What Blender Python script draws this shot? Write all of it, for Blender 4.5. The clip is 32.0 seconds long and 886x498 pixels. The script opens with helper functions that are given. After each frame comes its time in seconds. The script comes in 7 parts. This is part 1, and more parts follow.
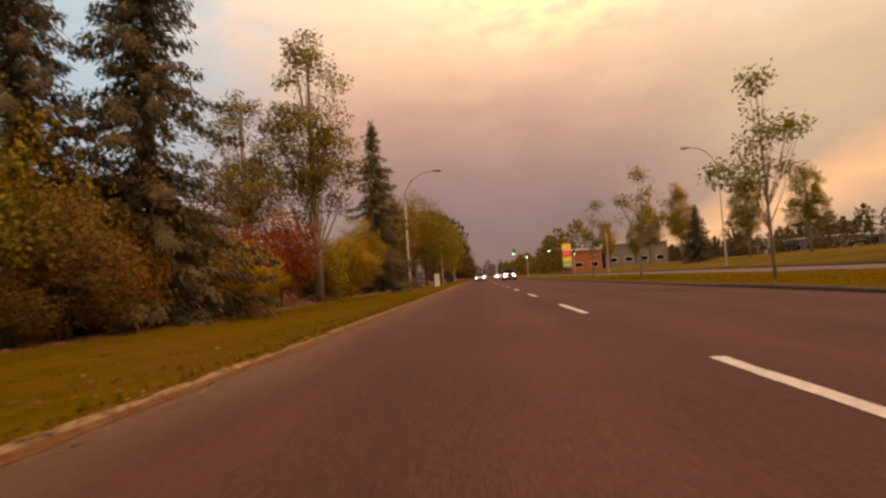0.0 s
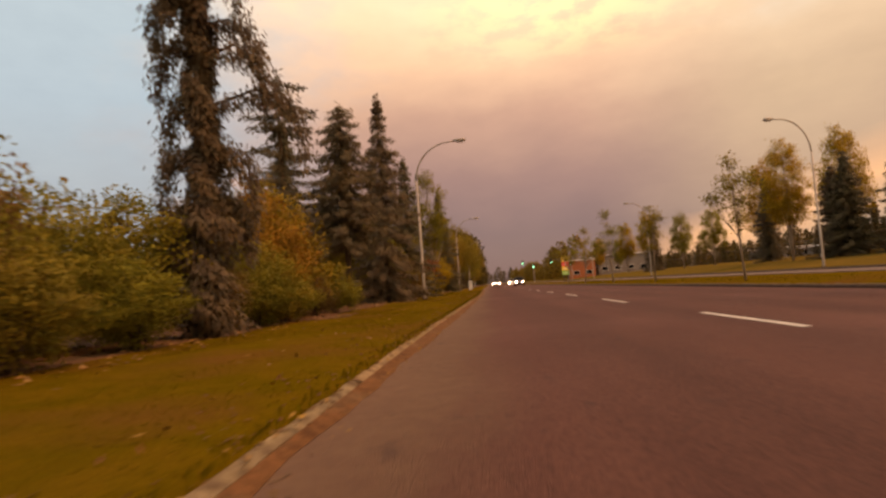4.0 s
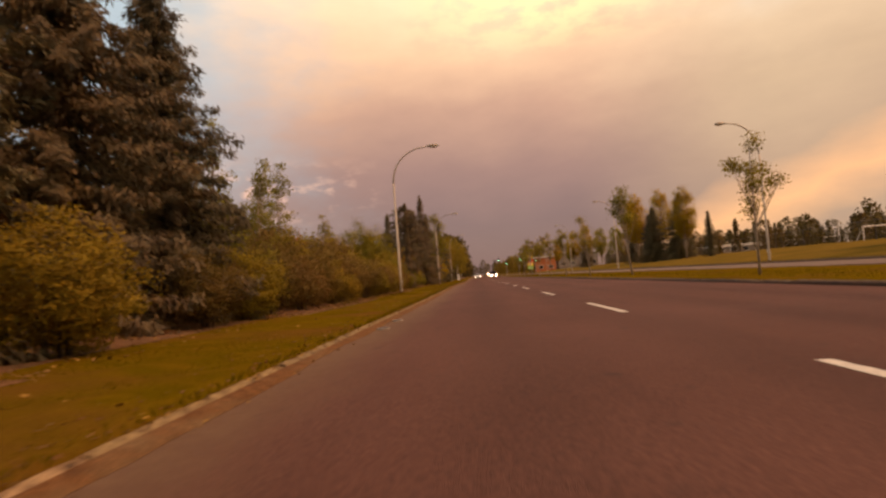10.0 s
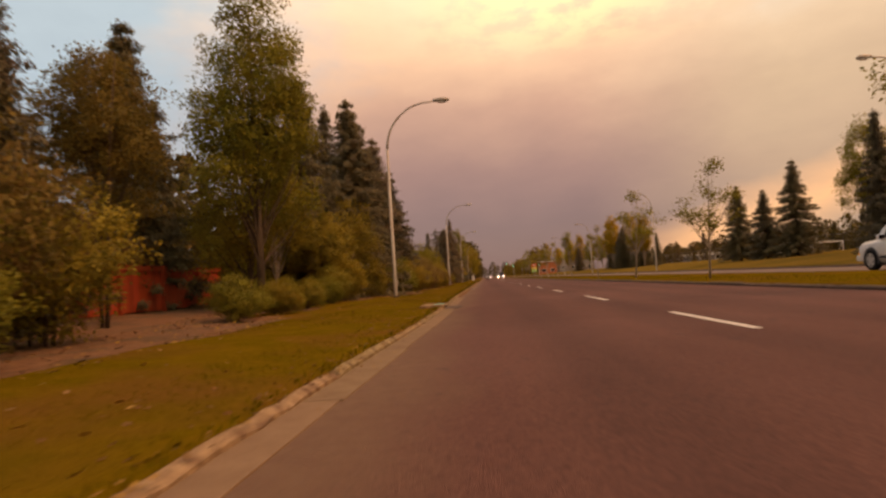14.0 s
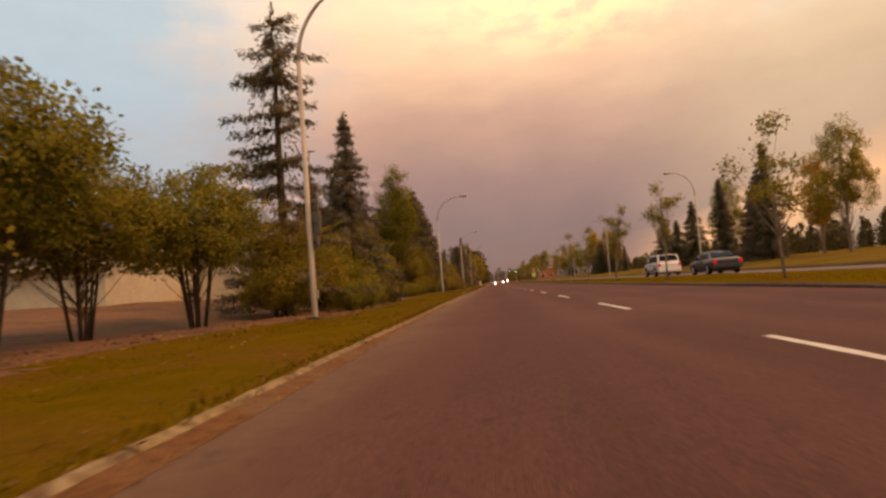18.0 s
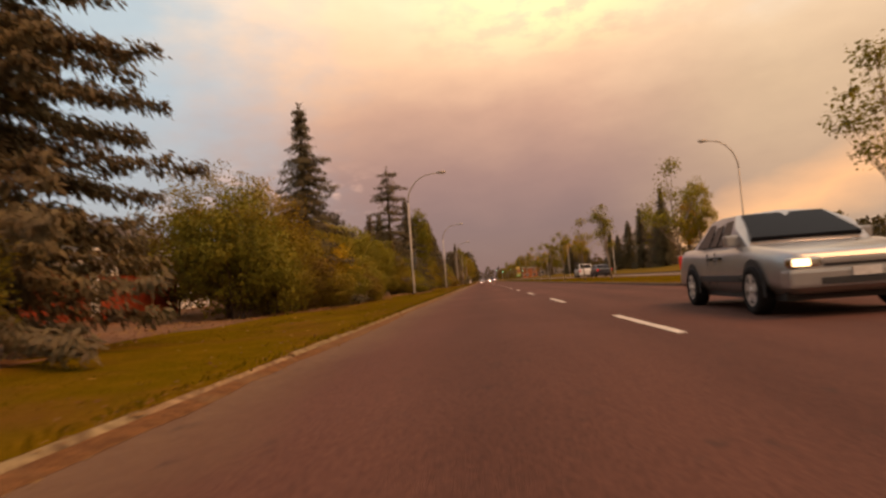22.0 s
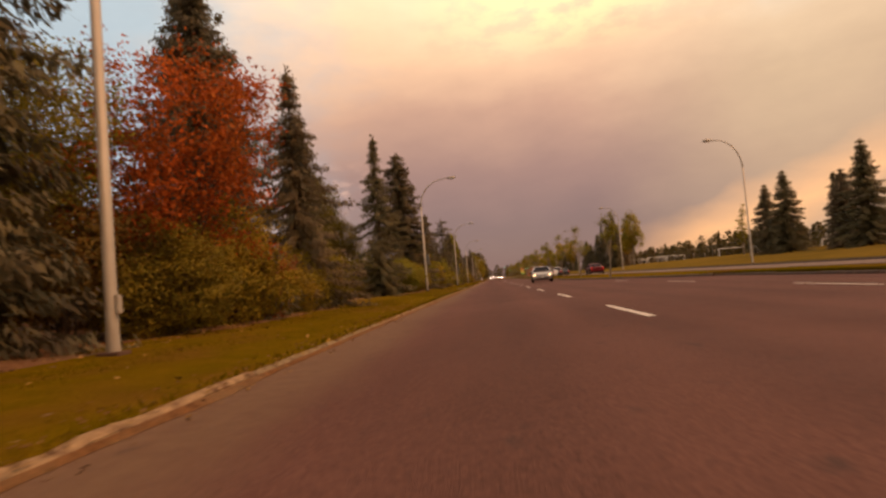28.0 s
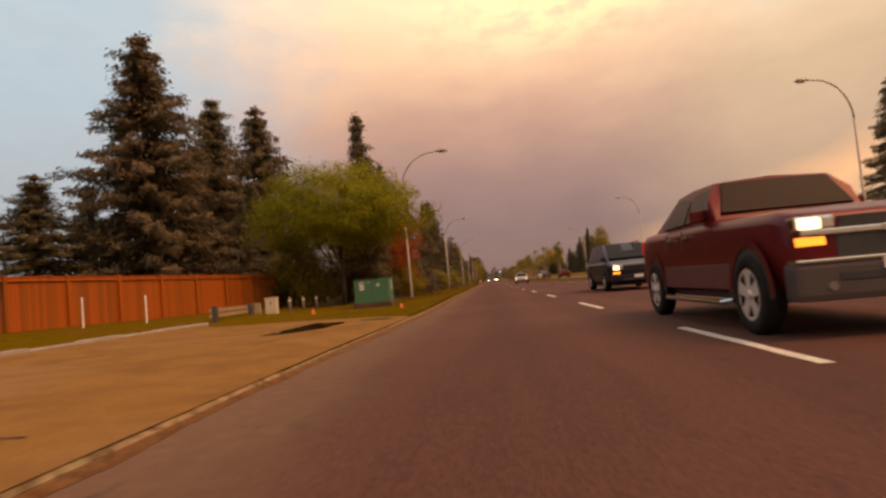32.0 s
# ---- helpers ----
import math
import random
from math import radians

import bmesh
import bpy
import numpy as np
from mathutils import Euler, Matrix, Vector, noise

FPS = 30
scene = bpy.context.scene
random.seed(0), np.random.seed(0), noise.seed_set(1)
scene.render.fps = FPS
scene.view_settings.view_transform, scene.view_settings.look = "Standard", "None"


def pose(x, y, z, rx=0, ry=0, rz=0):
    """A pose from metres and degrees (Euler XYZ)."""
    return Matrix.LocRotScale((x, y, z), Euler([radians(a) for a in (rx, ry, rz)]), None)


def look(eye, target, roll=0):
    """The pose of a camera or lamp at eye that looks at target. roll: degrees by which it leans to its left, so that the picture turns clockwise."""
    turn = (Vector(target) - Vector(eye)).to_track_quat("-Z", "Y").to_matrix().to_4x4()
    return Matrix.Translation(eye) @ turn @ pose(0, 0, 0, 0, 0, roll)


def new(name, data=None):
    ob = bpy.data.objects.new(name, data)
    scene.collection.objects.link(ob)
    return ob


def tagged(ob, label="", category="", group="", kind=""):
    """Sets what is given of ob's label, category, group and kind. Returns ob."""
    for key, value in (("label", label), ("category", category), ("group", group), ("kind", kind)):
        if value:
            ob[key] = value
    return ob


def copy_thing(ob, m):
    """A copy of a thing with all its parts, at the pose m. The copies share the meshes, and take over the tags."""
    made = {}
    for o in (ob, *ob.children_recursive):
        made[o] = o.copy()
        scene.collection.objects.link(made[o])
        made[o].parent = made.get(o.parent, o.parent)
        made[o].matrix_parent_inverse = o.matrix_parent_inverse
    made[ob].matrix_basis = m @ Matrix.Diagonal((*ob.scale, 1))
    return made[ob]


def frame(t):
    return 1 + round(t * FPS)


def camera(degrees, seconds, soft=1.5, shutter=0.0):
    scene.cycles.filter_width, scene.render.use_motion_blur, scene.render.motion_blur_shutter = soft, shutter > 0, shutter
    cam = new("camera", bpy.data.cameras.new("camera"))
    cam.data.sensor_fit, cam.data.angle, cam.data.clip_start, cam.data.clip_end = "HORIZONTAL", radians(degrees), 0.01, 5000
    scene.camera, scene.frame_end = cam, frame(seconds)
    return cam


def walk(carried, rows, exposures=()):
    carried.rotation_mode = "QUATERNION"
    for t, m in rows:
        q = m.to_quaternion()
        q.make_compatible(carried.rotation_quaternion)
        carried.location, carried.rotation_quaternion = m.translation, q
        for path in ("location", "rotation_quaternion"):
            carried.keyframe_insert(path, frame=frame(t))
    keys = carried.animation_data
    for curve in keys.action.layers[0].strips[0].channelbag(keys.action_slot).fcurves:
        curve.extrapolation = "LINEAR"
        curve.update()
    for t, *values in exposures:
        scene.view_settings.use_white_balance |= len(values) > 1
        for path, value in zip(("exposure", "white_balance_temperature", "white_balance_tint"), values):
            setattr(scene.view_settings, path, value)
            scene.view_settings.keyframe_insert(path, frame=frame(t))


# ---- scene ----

cam = camera(70.8, 32.0, soft=2.6, shutter=0.25)
PATH = [
    (0, 0.170, -0.200, 0.714, 3.41, 2.87, 3.89),
    (0.5, 0.171, -4.053, 0.698, 2.25, 2.87, 3.64),
    (1, 0.086, -7.894, 0.698, 0.46, 2.70, 3.57),
    (1.5, -0.161, -11.712, 0.700, -0.84, 2.92, 3.54),
    (2, -0.485, -15.656, 0.697, -1.71, 3.31, 3.81),
    (2.5, -0.788, -19.561, 0.697, -1.62, 3.43, 3.83),
    (3, -1.119, -23.504, 0.700, -1.13, 4.11, 4.75),
    (3.5, -1.331, -27.700, 0.698, 2.14, 4.28, 4.16),
    (4, -1.416, -31.747, 0.706, 4.29, 3.55, 4.25),
    (4.5, -1.301, -36.164, 0.708, 4.94, 3.41, 4.58),
    (6.5, -0.556, -50.403, 0.719, 4.08, 3.12, 4.45),
    (7, -0.544, -54.247, 0.723, 3.25, 2.78, 4.46),
    (7.5, -0.559, -58.150, 0.733, 2.67, 3.03, 4.03),
    (8, -0.545, -62.167, 0.735, 3.31, 2.88, 4.44),
    (8.5, -0.463, -66.022, 0.743, 3.19, 2.77, 4.45),
    (9, -0.458, -70.082, 0.746, 4.04, 2.77, 4.53),
    (9.5, -0.408, -73.959, 0.761, 3.40, 2.89, 4.31),
    (10, -0.427, -77.930, 0.760, 3.01, 2.72, 4.47),
    (10.5, -0.504, -82.004, 0.740, 2.02, 2.62, 4.27),
    (11, -0.595, -86.101, 0.724, 0.34, 2.73, 3.99),
    (11.5, -0.713, -90.130, 0.710, 0.04, 3.44, 3.65),
    (12, -0.882, -93.966, 0.702, 0.49, 3.28, 3.43),
    (12.5, -1.005, -98.023, 0.712, 1.11, 3.16, 3.65),
    (13, -1.131, -102.146, 0.725, 3.17, 2.87, 3.18),
    (13.5, -1.117, -106.121, 0.753, 3.29, 2.86, 3.52),
    (14, -1.116, -110.171, 0.769, 3.85, 2.84, 3.59),
    (14.5, -1.048, -114.397, 0.761, 3.39, 2.88, 4.05),
    (16.5, -0.955, -129.419, 0.688, 4.03, 3.67, 3.94),
    (17, -0.785, -132.852, 0.690, 3.71, 3.26, 3.19),
    (17.5, -0.693, -136.597, 0.692, 3.77, 3.40, 3.61),
    (18, -0.594, -140.795, 0.692, 4.49, 3.44, 4.46),
    (18.5, -0.469, -144.669, 0.692, 3.95, 3.46, 4.07),
    (19, -0.345, -148.370, 0.715, 4.24, 3.27, 4.11),
    (19.5, -0.275, -152.211, 0.712, 3.78, 3.19, 4.26),
    (20, -0.231, -156.276, 0.716, 3.51, 3.26, 4.39),
    (20.5, -0.251, -160.212, 0.735, 3.21, 2.93, 4.61),
    (21, -0.224, -163.969, 0.756, 2.96, 3.12, 4.00),
    (21.5, -0.209, -167.840, 0.721, 3.16, 3.46, 3.93),
    (22, -0.162, -171.796, 0.705, 3.55, 3.20, 4.31),
    (22.5, -0.132, -175.700, 0.701, 2.77, 3.11, 3.98),
    (23, -0.141, -179.490, 0.702, 2.43, 3.21, 3.88),
    (23.5, -0.171, -183.327, 0.735, 2.24, 3.10, 4.35),
    (24, -0.241, -187.207, 0.738, 2.98, 3.09, 4.51),
    (24.5, -0.268, -191.095, 0.743, 2.00, 3.45, 4.36),
    (25, -0.360, -195.243, 0.731, 2.00, 3.31, 4.49),
    (25.5, -0.400, -199.066, 0.732, 2.22, 3.48, 4.38),
    (27.5, -0.296, -214.535, 0.708, 3.78, 3.87, 4.78),
    (28, -0.278, -218.331, 0.705, 4.41, 3.06, 4.67),
    (28.5, -0.203, -222.060, 0.721, 2.61, 3.41, 4.71),
    (29, -0.181, -225.960, 0.732, 2.68, 3.26, 4.38),
    (29.5, -0.218, -229.995, 0.710, 2.59, 3.45, 3.94),
    (30, -0.247, -233.705, 0.700, 1.89, 3.65, 4.22),
    (30.5, -0.308, -237.618, 0.717, 2.24, 3.78, 4.39),
    (31, -0.358, -241.595, 0.740, 2.55, 3.73, 4.22),
    (31.5, -0.406, -245.617, 0.760, 3.99, 3.23, 5.04),
    (32, -0.414, -249.342, 0.792, 4.15, 3.26, 5.09),
]
walk(cam, [(t, pose(x, y, z, 90 + p, r, w)) for t, x, y, z, w, p, r in PATH],
     exposures=[(0.0, 0.2, 9300, 40), (32.0, 0.2, 9300, 40)])

# ---- world, sun and exposure ----
def node(tree, kind, **values):
    n = tree.nodes.new(kind)
    for key, value in values.items():
        if key == "operation":
            n.operation = value
        elif key == "blend":
            n.blend_type = value
        elif key == "data":
            n.data_type = value
        elif key == "clamp":
            n.use_clamp = value
        elif key == "feature":
            n.feature = value
    return n


def calc(tree, op, a, b=0.0, clamp=False):
    n = node(tree, "ShaderNodeMath", operation=op, clamp=clamp)
    for i, v in enumerate((a, b)):
        if isinstance(v, (int, float)):
            n.inputs[i].default_value = v
        else:
            tree.links.new(v, n.inputs[i])
    return n.outputs[0]


def ramp(tree, fac, stops):
    n = tree.nodes.new("ShaderNodeValToRGB")
    e = n.color_ramp.elements
    while len(e) < len(stops):
        e.new(0.5)
    for el, (p, c) in zip(e, stops):
        el.position, el.color = p, (*c, 1)
    tree.links.new(fac, n.inputs[0])
    return n.outputs[0]


def blend(tree, fac, a, b, kind="MIX"):
    n = node(tree, "ShaderNodeMix", data="RGBA", blend=kind)
    for i, v in ((0, fac), (6, a), (7, b)):
        if isinstance(v, (int, float)):
            n.inputs[i].default_value = v
        elif isinstance(v, tuple):
            n.inputs[i].default_value = (*v, 1)
        else:
            tree.links.new(v, n.inputs[i])
    return n.outputs[2]


def fuzz(tree, vector, scale, detail=4.0, rough=0.55, stretch=(1, 1, 1)):
    m = tree.nodes.new("ShaderNodeMapping")
    m.inputs["Scale"].default_value = stretch
    tree.links.new(vector, m.inputs[0])
    n = tree.nodes.new("ShaderNodeTexNoise")
    n.inputs["Scale"].default_value, n.inputs["Detail"].default_value, n.inputs["Roughness"].default_value = scale, detail, rough
    tree.links.new(m.outputs[0], n.inputs["Vector"])
    return n.outputs["Fac"]


def smooth(tree, value, a, b):
    n = tree.nodes.new("ShaderNodeMapRange")
    n.interpolation_type = "SMOOTHSTEP"
    n.inputs[1].default_value, n.inputs[2].default_value = a, b
    tree.links.new(value, n.inputs[0])
    return n.outputs[0]


SUN_AZIMUTH, SUN_HEIGHT = 112.0, 52.0


def make_world():
    world = bpy.data.worlds.new("sky")
    scene.world = world
    world.use_nodes = True
    tr = world.node_tree
    tr.nodes.clear()
    coord = tr.nodes.new("ShaderNodeTexCoord").outputs["Generated"]
    sep = tr.nodes.new("ShaderNodeSeparateXYZ")
    tr.links.new(coord, sep.inputs[0])
    x, y, z = sep.outputs
    az = calc(tr, "MULTIPLY", calc(tr, "ARCTAN2", x, y), 57.2958)
    el = calc(tr, "MULTIPLY", calc(tr, "ARCSINE", z), 57.2958)
    com = tr.nodes.new("ShaderNodeCombineXYZ")
    tr.links.new(calc(tr, "MULTIPLY", az, 0.05), com.inputs[0])
    tr.links.new(calc(tr, "MULTIPLY", el, 0.05), com.inputs[1])
    flat = com.outputs[0]
    big = fuzz(tr, flat, 1.1, 3, 0.5, (0.7, 1.3, 1))
    mid = fuzz(tr, flat, 3.2, 5, 0.55, (0.8, 1.5, 1))
    fine = fuzz(tr, flat, 7.0, 5, 0.6, (0.7, 1.6, 1))
    # height of the cloud bands, warped by noise
    warp = calc(tr, "ADD", calc(tr, "MULTIPLY", calc(tr, "SUBTRACT", big, 0.5), 8.0), calc(tr, "MULTIPLY", calc(tr, "SUBTRACT", mid, 0.5), 3.0))
    h = calc(tr, "ADD", el, warp)
    base = ramp(tr, calc(tr, "DIVIDE", h, 40.0, True), [
        (0.0, (0.146, 0.117, 0.128)), (0.10, (0.160, 0.128, 0.136)), (0.24, (0.262, 0.198, 0.178)), (0.38, (0.450, 0.345, 0.262)),
        (0.50, (0.720, 0.600, 0.410)), (0.62, (0.880, 0.820, 0.580)), (1.0, (0.700, 0.760, 0.740))])
    # cool clear sky away from the glow
    drift = calc(tr, "ADD", az, calc(tr, "MULTIPLY", calc(tr, "SUBTRACT", mid, 0.5), 22.0))
    left = smooth(tr, drift, -8.0, -33.0)
    left = calc(tr, "MULTIPLY", left, calc(tr, "SUBTRACT", 1.0, calc(tr, "MULTIPLY", smooth(tr, az, -55.0, -90.0), 0.75)))
    cool = ramp(tr, calc(tr, "DIVIDE", el, 40.0, True), [
        (0.0, (0.23, 0.32, 0.36)), (0.20, (0.245, 0.40, 0.48)), (0.42, (0.28, 0.52, 0.65)), (0.60, (0.31, 0.57, 0.70)), (1.0, (0.24, 0.50, 0.74))])
    col = blend(tr, left, base, cool)
    # warmer, thinner cloud towards the glow
    right = smooth(tr, calc(tr, "ADD", az, warp), 8.0, 27.0)
    col = blend(tr, calc(tr, "MULTIPLY", right, 0.85), col, ramp(tr, calc(tr, "DIVIDE", h, 40.0, True), [
        (0.0, (0.33, 0.30, 0.24)), (0.2, (0.40, 0.36, 0.25)), (0.36, (0.48, 0.46, 0.31)), (0.48, (0.62, 0.62, 0.44)), (0.65, (0.70, 0.78, 0.64)), (1.0, (0.52, 0.68, 0.74))]))
    # a gap of clear sky high over the field
    gap = calc(tr, "MULTIPLY", smooth(tr, drift, 21.0, 33.0), smooth(tr, h, 17.5, 23.5))
    col = blend(tr, calc(tr, "MULTIPLY", gap, 0.75), col, (0.50, 0.78, 0.82))
    # slanting orange streak over the field
    line = calc(tr, "SUBTRACT", el, calc(tr, "ADD", calc(tr, "MULTIPLY", calc(tr, "SUBTRACT", az, 13.0), 0.33), 0.2))
    line = calc(tr, "ADD", line, calc(tr, "MULTIPLY", calc(tr, "SUBTRACT", mid, 0.5), 4.0))
    near = calc(tr, "SUBTRACT", 1.0, calc(tr, "DIVIDE", calc(tr, "ABSOLUTE", line), 3.2), True)
    gate = calc(tr, "DIVIDE", calc(tr, "SUBTRACT", az, 10.0), 9.0, True)
    fade = calc(tr, "SUBTRACT", 1.0, calc(tr, "DIVIDE", calc(tr, "SUBTRACT", az, 60.0), 40.0, True))
    col = blend(tr, calc(tr, "MULTIPLY", calc(tr, "MULTIPLY", calc(tr, "MULTIPLY", near, gate), fade), 0.75), col, (0.86, 0.56, 0.27))
    # lit cloud edges near the hidden sun
    up = calc(tr, "SUBTRACT", 1.0, calc(tr, "DIVIDE", calc(tr, "ABSOLUTE", calc(tr, "SUBTRACT", el, 25.5)), 6.5), True)
    across = calc(tr, "SUBTRACT", 1.0, calc(tr, "DIVIDE", calc(tr, "ABSOLUTE", calc(tr, "SUBTRACT", az, 9.0)), 15.0), True)
    spots = calc(tr, "MULTIPLY", calc(tr, "SUBTRACT", fine, 0.40), 6.5, True)
    col = blend(tr, calc(tr, "MULTIPLY", calc(tr, "MULTIPLY", up, across), spots, True), col, (1.2, 1.12, 0.58))
    # small pale clouds low in the cool part of the sky
    low = calc(tr, "SUBTRACT", 1.0, calc(tr, "DIVIDE", calc(tr, "ABSOLUTE", calc(tr, "SUBTRACT", el, 8.5)), 3.2), True)
    side = calc(tr, "SUBTRACT", 1.0, calc(tr, "DIVIDE", calc(tr, "ABSOLUTE", calc(tr, "ADD", az, 19.0)), 12.0), True)
    puff = calc(tr, "MULTIPLY", calc(tr, "SUBTRACT", fine, 0.51), 12.0, True)
    col = blend(tr, calc(tr, "MULTIPLY", calc(tr, "MULTIPLY", low, side), puff), col, (0.66, 0.52, 0.42))
    # soft mottling of the whole cloud deck
    col = blend(tr, 0.16, col, ramp(tr, fine, [(0.25, (0.72, 0.72, 0.74)), (0.75, (1.22, 1.20, 1.16))]), "MULTIPLY")
    sky = tr.nodes.new("ShaderNodeTexSky")
    sky.sky_type, sky.sun_disc = "NISHITA", False
    sky.sun_elevation, sky.sun_rotation = radians(SUN_HEIGHT), radians(SUN_AZIMUTH)
    clear = tr.nodes.new("ShaderNodeMix")
    clear.data_type, clear.blend_type = "RGBA", "ADD"
    clear.inputs[0].default_value = 0.012
    tr.links.new(col, clear.inputs[6])
    tr.links.new(sky.outputs[0], clear.inputs[7])
    back = tr.nodes.new("ShaderNodeBackground")
    back.inputs[1].default_value = 1.0
    tr.links.new(clear.outputs[2], back.inputs[0])
    tr.links.new(back.outputs[0], tr.nodes.new("ShaderNodeOutputWorld").inputs[0])


make_world()
sun = new("sun", bpy.data.lights.new("sun", "SUN"))
sun.data.energy, sun.data.angle, sun.data.color = 2.15, radians(34), (1.0, 0.575, 0.27)
a, e = radians(SUN_AZIMUTH), radians(SUN_HEIGHT)
sun.matrix_world = look((40 * math.sin(a) * math.cos(e), 40 * math.cos(a) * math.cos(e), 40 * math.sin(e)), (0, 0, 0))

# ---- materials ----
def material(name, color, rough=0.7, second=None, scale=3.0, mix=0.5, bump=0.0, bump_scale=20.0, metal=0.0, object_vary=0.0,
             island_vary=0.0, fine=0.0, fine_scale=60.0, emit=0.0, coat=0.0, third=None, third_scale=0.4, thru=0.0, stretch=(1, 1, 1), spec=0.5):
    m = bpy.data.materials.new(name)
    m.use_nodes = True
    tr = m.node_tree
    b = tr.nodes["Principled BSDF"]
    b.inputs["Roughness"].default_value, b.inputs["Metallic"].default_value = rough, metal
    b.inputs["Coat Weight"].default_value = coat
    b.inputs["Specular IOR Level"].default_value = spec
    coord = tr.nodes.new("ShaderNodeTexCoord").outputs["Object"]
    n = tr.nodes.new("ShaderNodeRGB")
    n.outputs[0].default_value = (*color, 1)
    col = n.outputs[0]
    if second:
        f = fuzz(tr, coord, scale, 5, 0.6, stretch)
        f = calc(tr, "MULTIPLY", calc(tr, "SUBTRACT", f, 0.5 - mix * 0.25), 3.2, True)
        col = blend(tr, f, col, second)
    if third:
        f = fuzz(tr, coord, third_scale, 3, 0.55)
        f = calc(tr, "MULTIPLY", calc(tr, "SUBTRACT", f, 0.48), 4.0, True)
        col = blend(tr, f, col, third)
    if fine:
        f = fuzz(tr, coord, fine_scale, 3, 0.7)
        col = blend(tr, fine, col, ramp(tr, f, [(0.3, (0.35, 0.35, 0.35)), (0.7, (1.6, 1.6, 1.6))]), "MULTIPLY")
    if object_vary:
        info = tr.nodes.new("ShaderNodeObjectInfo").outputs["Random"]
        lo, hi = 1 - object_vary, 1 + object_vary
        col = blend(tr, 1.0, col, ramp(tr, info, [(0.0, (lo, lo, lo)), (0.5, (1, 1, lo)), (1.0, (hi, 1, 1))]), "MULTIPLY")
    if island_vary:
        r = tr.nodes.new("ShaderNodeNewGeometry").outputs["Random Per Island"]
        lo, hi = 1 - island_vary, 1 + island_vary
        col = blend(tr, 1.0, col, ramp(tr, r, [(0.0, (lo, lo, lo)), (0.6, (1, 1, 1)), (1.0, (hi, hi, lo + 0.2))]), "MULTIPLY")
    tr.links.new(col, b.inputs["Base Color"])
    if bump:
        h = fuzz(tr, coord, bump_scale, 5, 0.65, stretch)
        bn = tr.nodes.new("ShaderNodeBump")
        bn.inputs["Strength"].default_value, bn.inputs["Distance"].default_value = bump, 0.02
        tr.links.new(h, bn.inputs["Height"])
        tr.links.new(bn.outputs[0], b.inputs["Normal"])
    if emit:
        b.inputs["Emission Strength"].default_value = emit
        b.inputs["Emission Color"].default_value = (*color, 1)
    if thru:
        t = tr.nodes.new("ShaderNodeBsdfTranslucent")
        tr.links.new(col, t.inputs[0])
        mx = tr.nodes.new("ShaderNodeMixShader")
        mx.inputs[0].default_value = thru
        tr.links.new(b.outputs[0], mx.inputs[1])
        tr.links.new(t.outputs[0], mx.inputs[2])
        tr.links.new(mx.outputs[0], tr.nodes["Material Output"].inputs[0])
    return m


M = {}
M["asphalt"] = material("asphalt", (0.096, 0.040, 0.028), 0.92, (0.078, 0.032, 0.023), 0.9, 0.5, 0.5, 90, stretch=(1.6, 0.12, 1), fine=0.62, fine_scale=42, third=(0.112, 0.049, 0.036), third_scale=0.15, spec=0.15)


def worn_road(m):
    """Dust beside the kerb, darker wheel tracks and oily lane middles along the road."""
    tr = m.node_tree
    b = tr.nodes["Principled BSDF"]
    src = b.inputs["Base Color"].links[0].from_socket
    coord = tr.nodes.new("ShaderNodeTexCoord").outputs["Object"]
    sep = tr.nodes.new("ShaderNodeSeparateXYZ")
    tr.links.new(coord, sep.inputs[0])
    wob = calc(tr, "MULTIPLY", calc(tr, "SUBTRACT", fuzz(tr, coord, 0.8, 5, 0.65, (1, 0.35, 1)), 0.5), 1.3)
    x = calc(tr, "ADD", sep.outputs[0], wob)
    dust = calc(tr, "MULTIPLY", smooth(tr, x, -1.15, -2.1), calc(tr, "ADD", fuzz(tr, coord, 6.0, 5, 0.7), 0.15), True)
    col = blend(tr, dust, src, (0.185, 0.108, 0.060))
    wave = calc(tr, "COSINE", calc(tr, "MULTIPLY", calc(tr, "SUBTRACT", x, 0.75), math.tau / 1.83))
    tracks = ramp(tr, calc(tr, "ADD", calc(tr, "MULTIPLY", wave, 0.5), 0.5), [(0.0, (0.90, 0.90, 0.90)), (1.0, (1.10, 1.09, 1.08))])
    col = blend(tr, 1.0, col, tracks, "MULTIPLY")
    spots = fuzz(tr, coord, 3.5, 4, 0.6, (1, 0.5, 1))
    col = blend(tr, calc(tr, "MULTIPLY", calc(tr, "SUBTRACT", spots, 0.62), 5.0, True), col, (0.040, 0.025, 0.021))
    tr.links.new(col, b.inputs["Base Color"])


worn_road(M["asphalt"])
M["gutter_dirt"] = material("gutter_dirt", (0.180, 0.080, 0.032), 1.0, (0.095, 0.044, 0.020), 9.0, 0.5, 0.8, 50, fine=0.6, fine_scale=50, third=(0.17, 0.10, 0.05), third_scale=1.6, spec=0.05)
# dirty concrete, its colour also darkened for the shade on the median kerb's face
M["shaded_dirty_kerb"] = material("shaded_dirty_kerb", (0.088, 0.046, 0.024), 0.95, (0.055, 0.028, 0.016), 3.0, 0.5, 0.4, 40, object_vary=0.15, fine=0.3)
M["asphalt_far"] = material("pale_asphalt", (0.130, 0.078, 0.050), 0.92, (0.108, 0.064, 0.042), 1.0, 0.5, 0.25, 60, fine=0.3)
M["lane"] = material("lane_asphalt", (0.225, 0.112, 0.032), 0.95, (0.165, 0.080, 0.025), 1.4, 0.5, 0.3, 50, fine=0.4, fine_scale=60, third=(0.230, 0.128, 0.052), third_scale=0.4, spec=0.05)
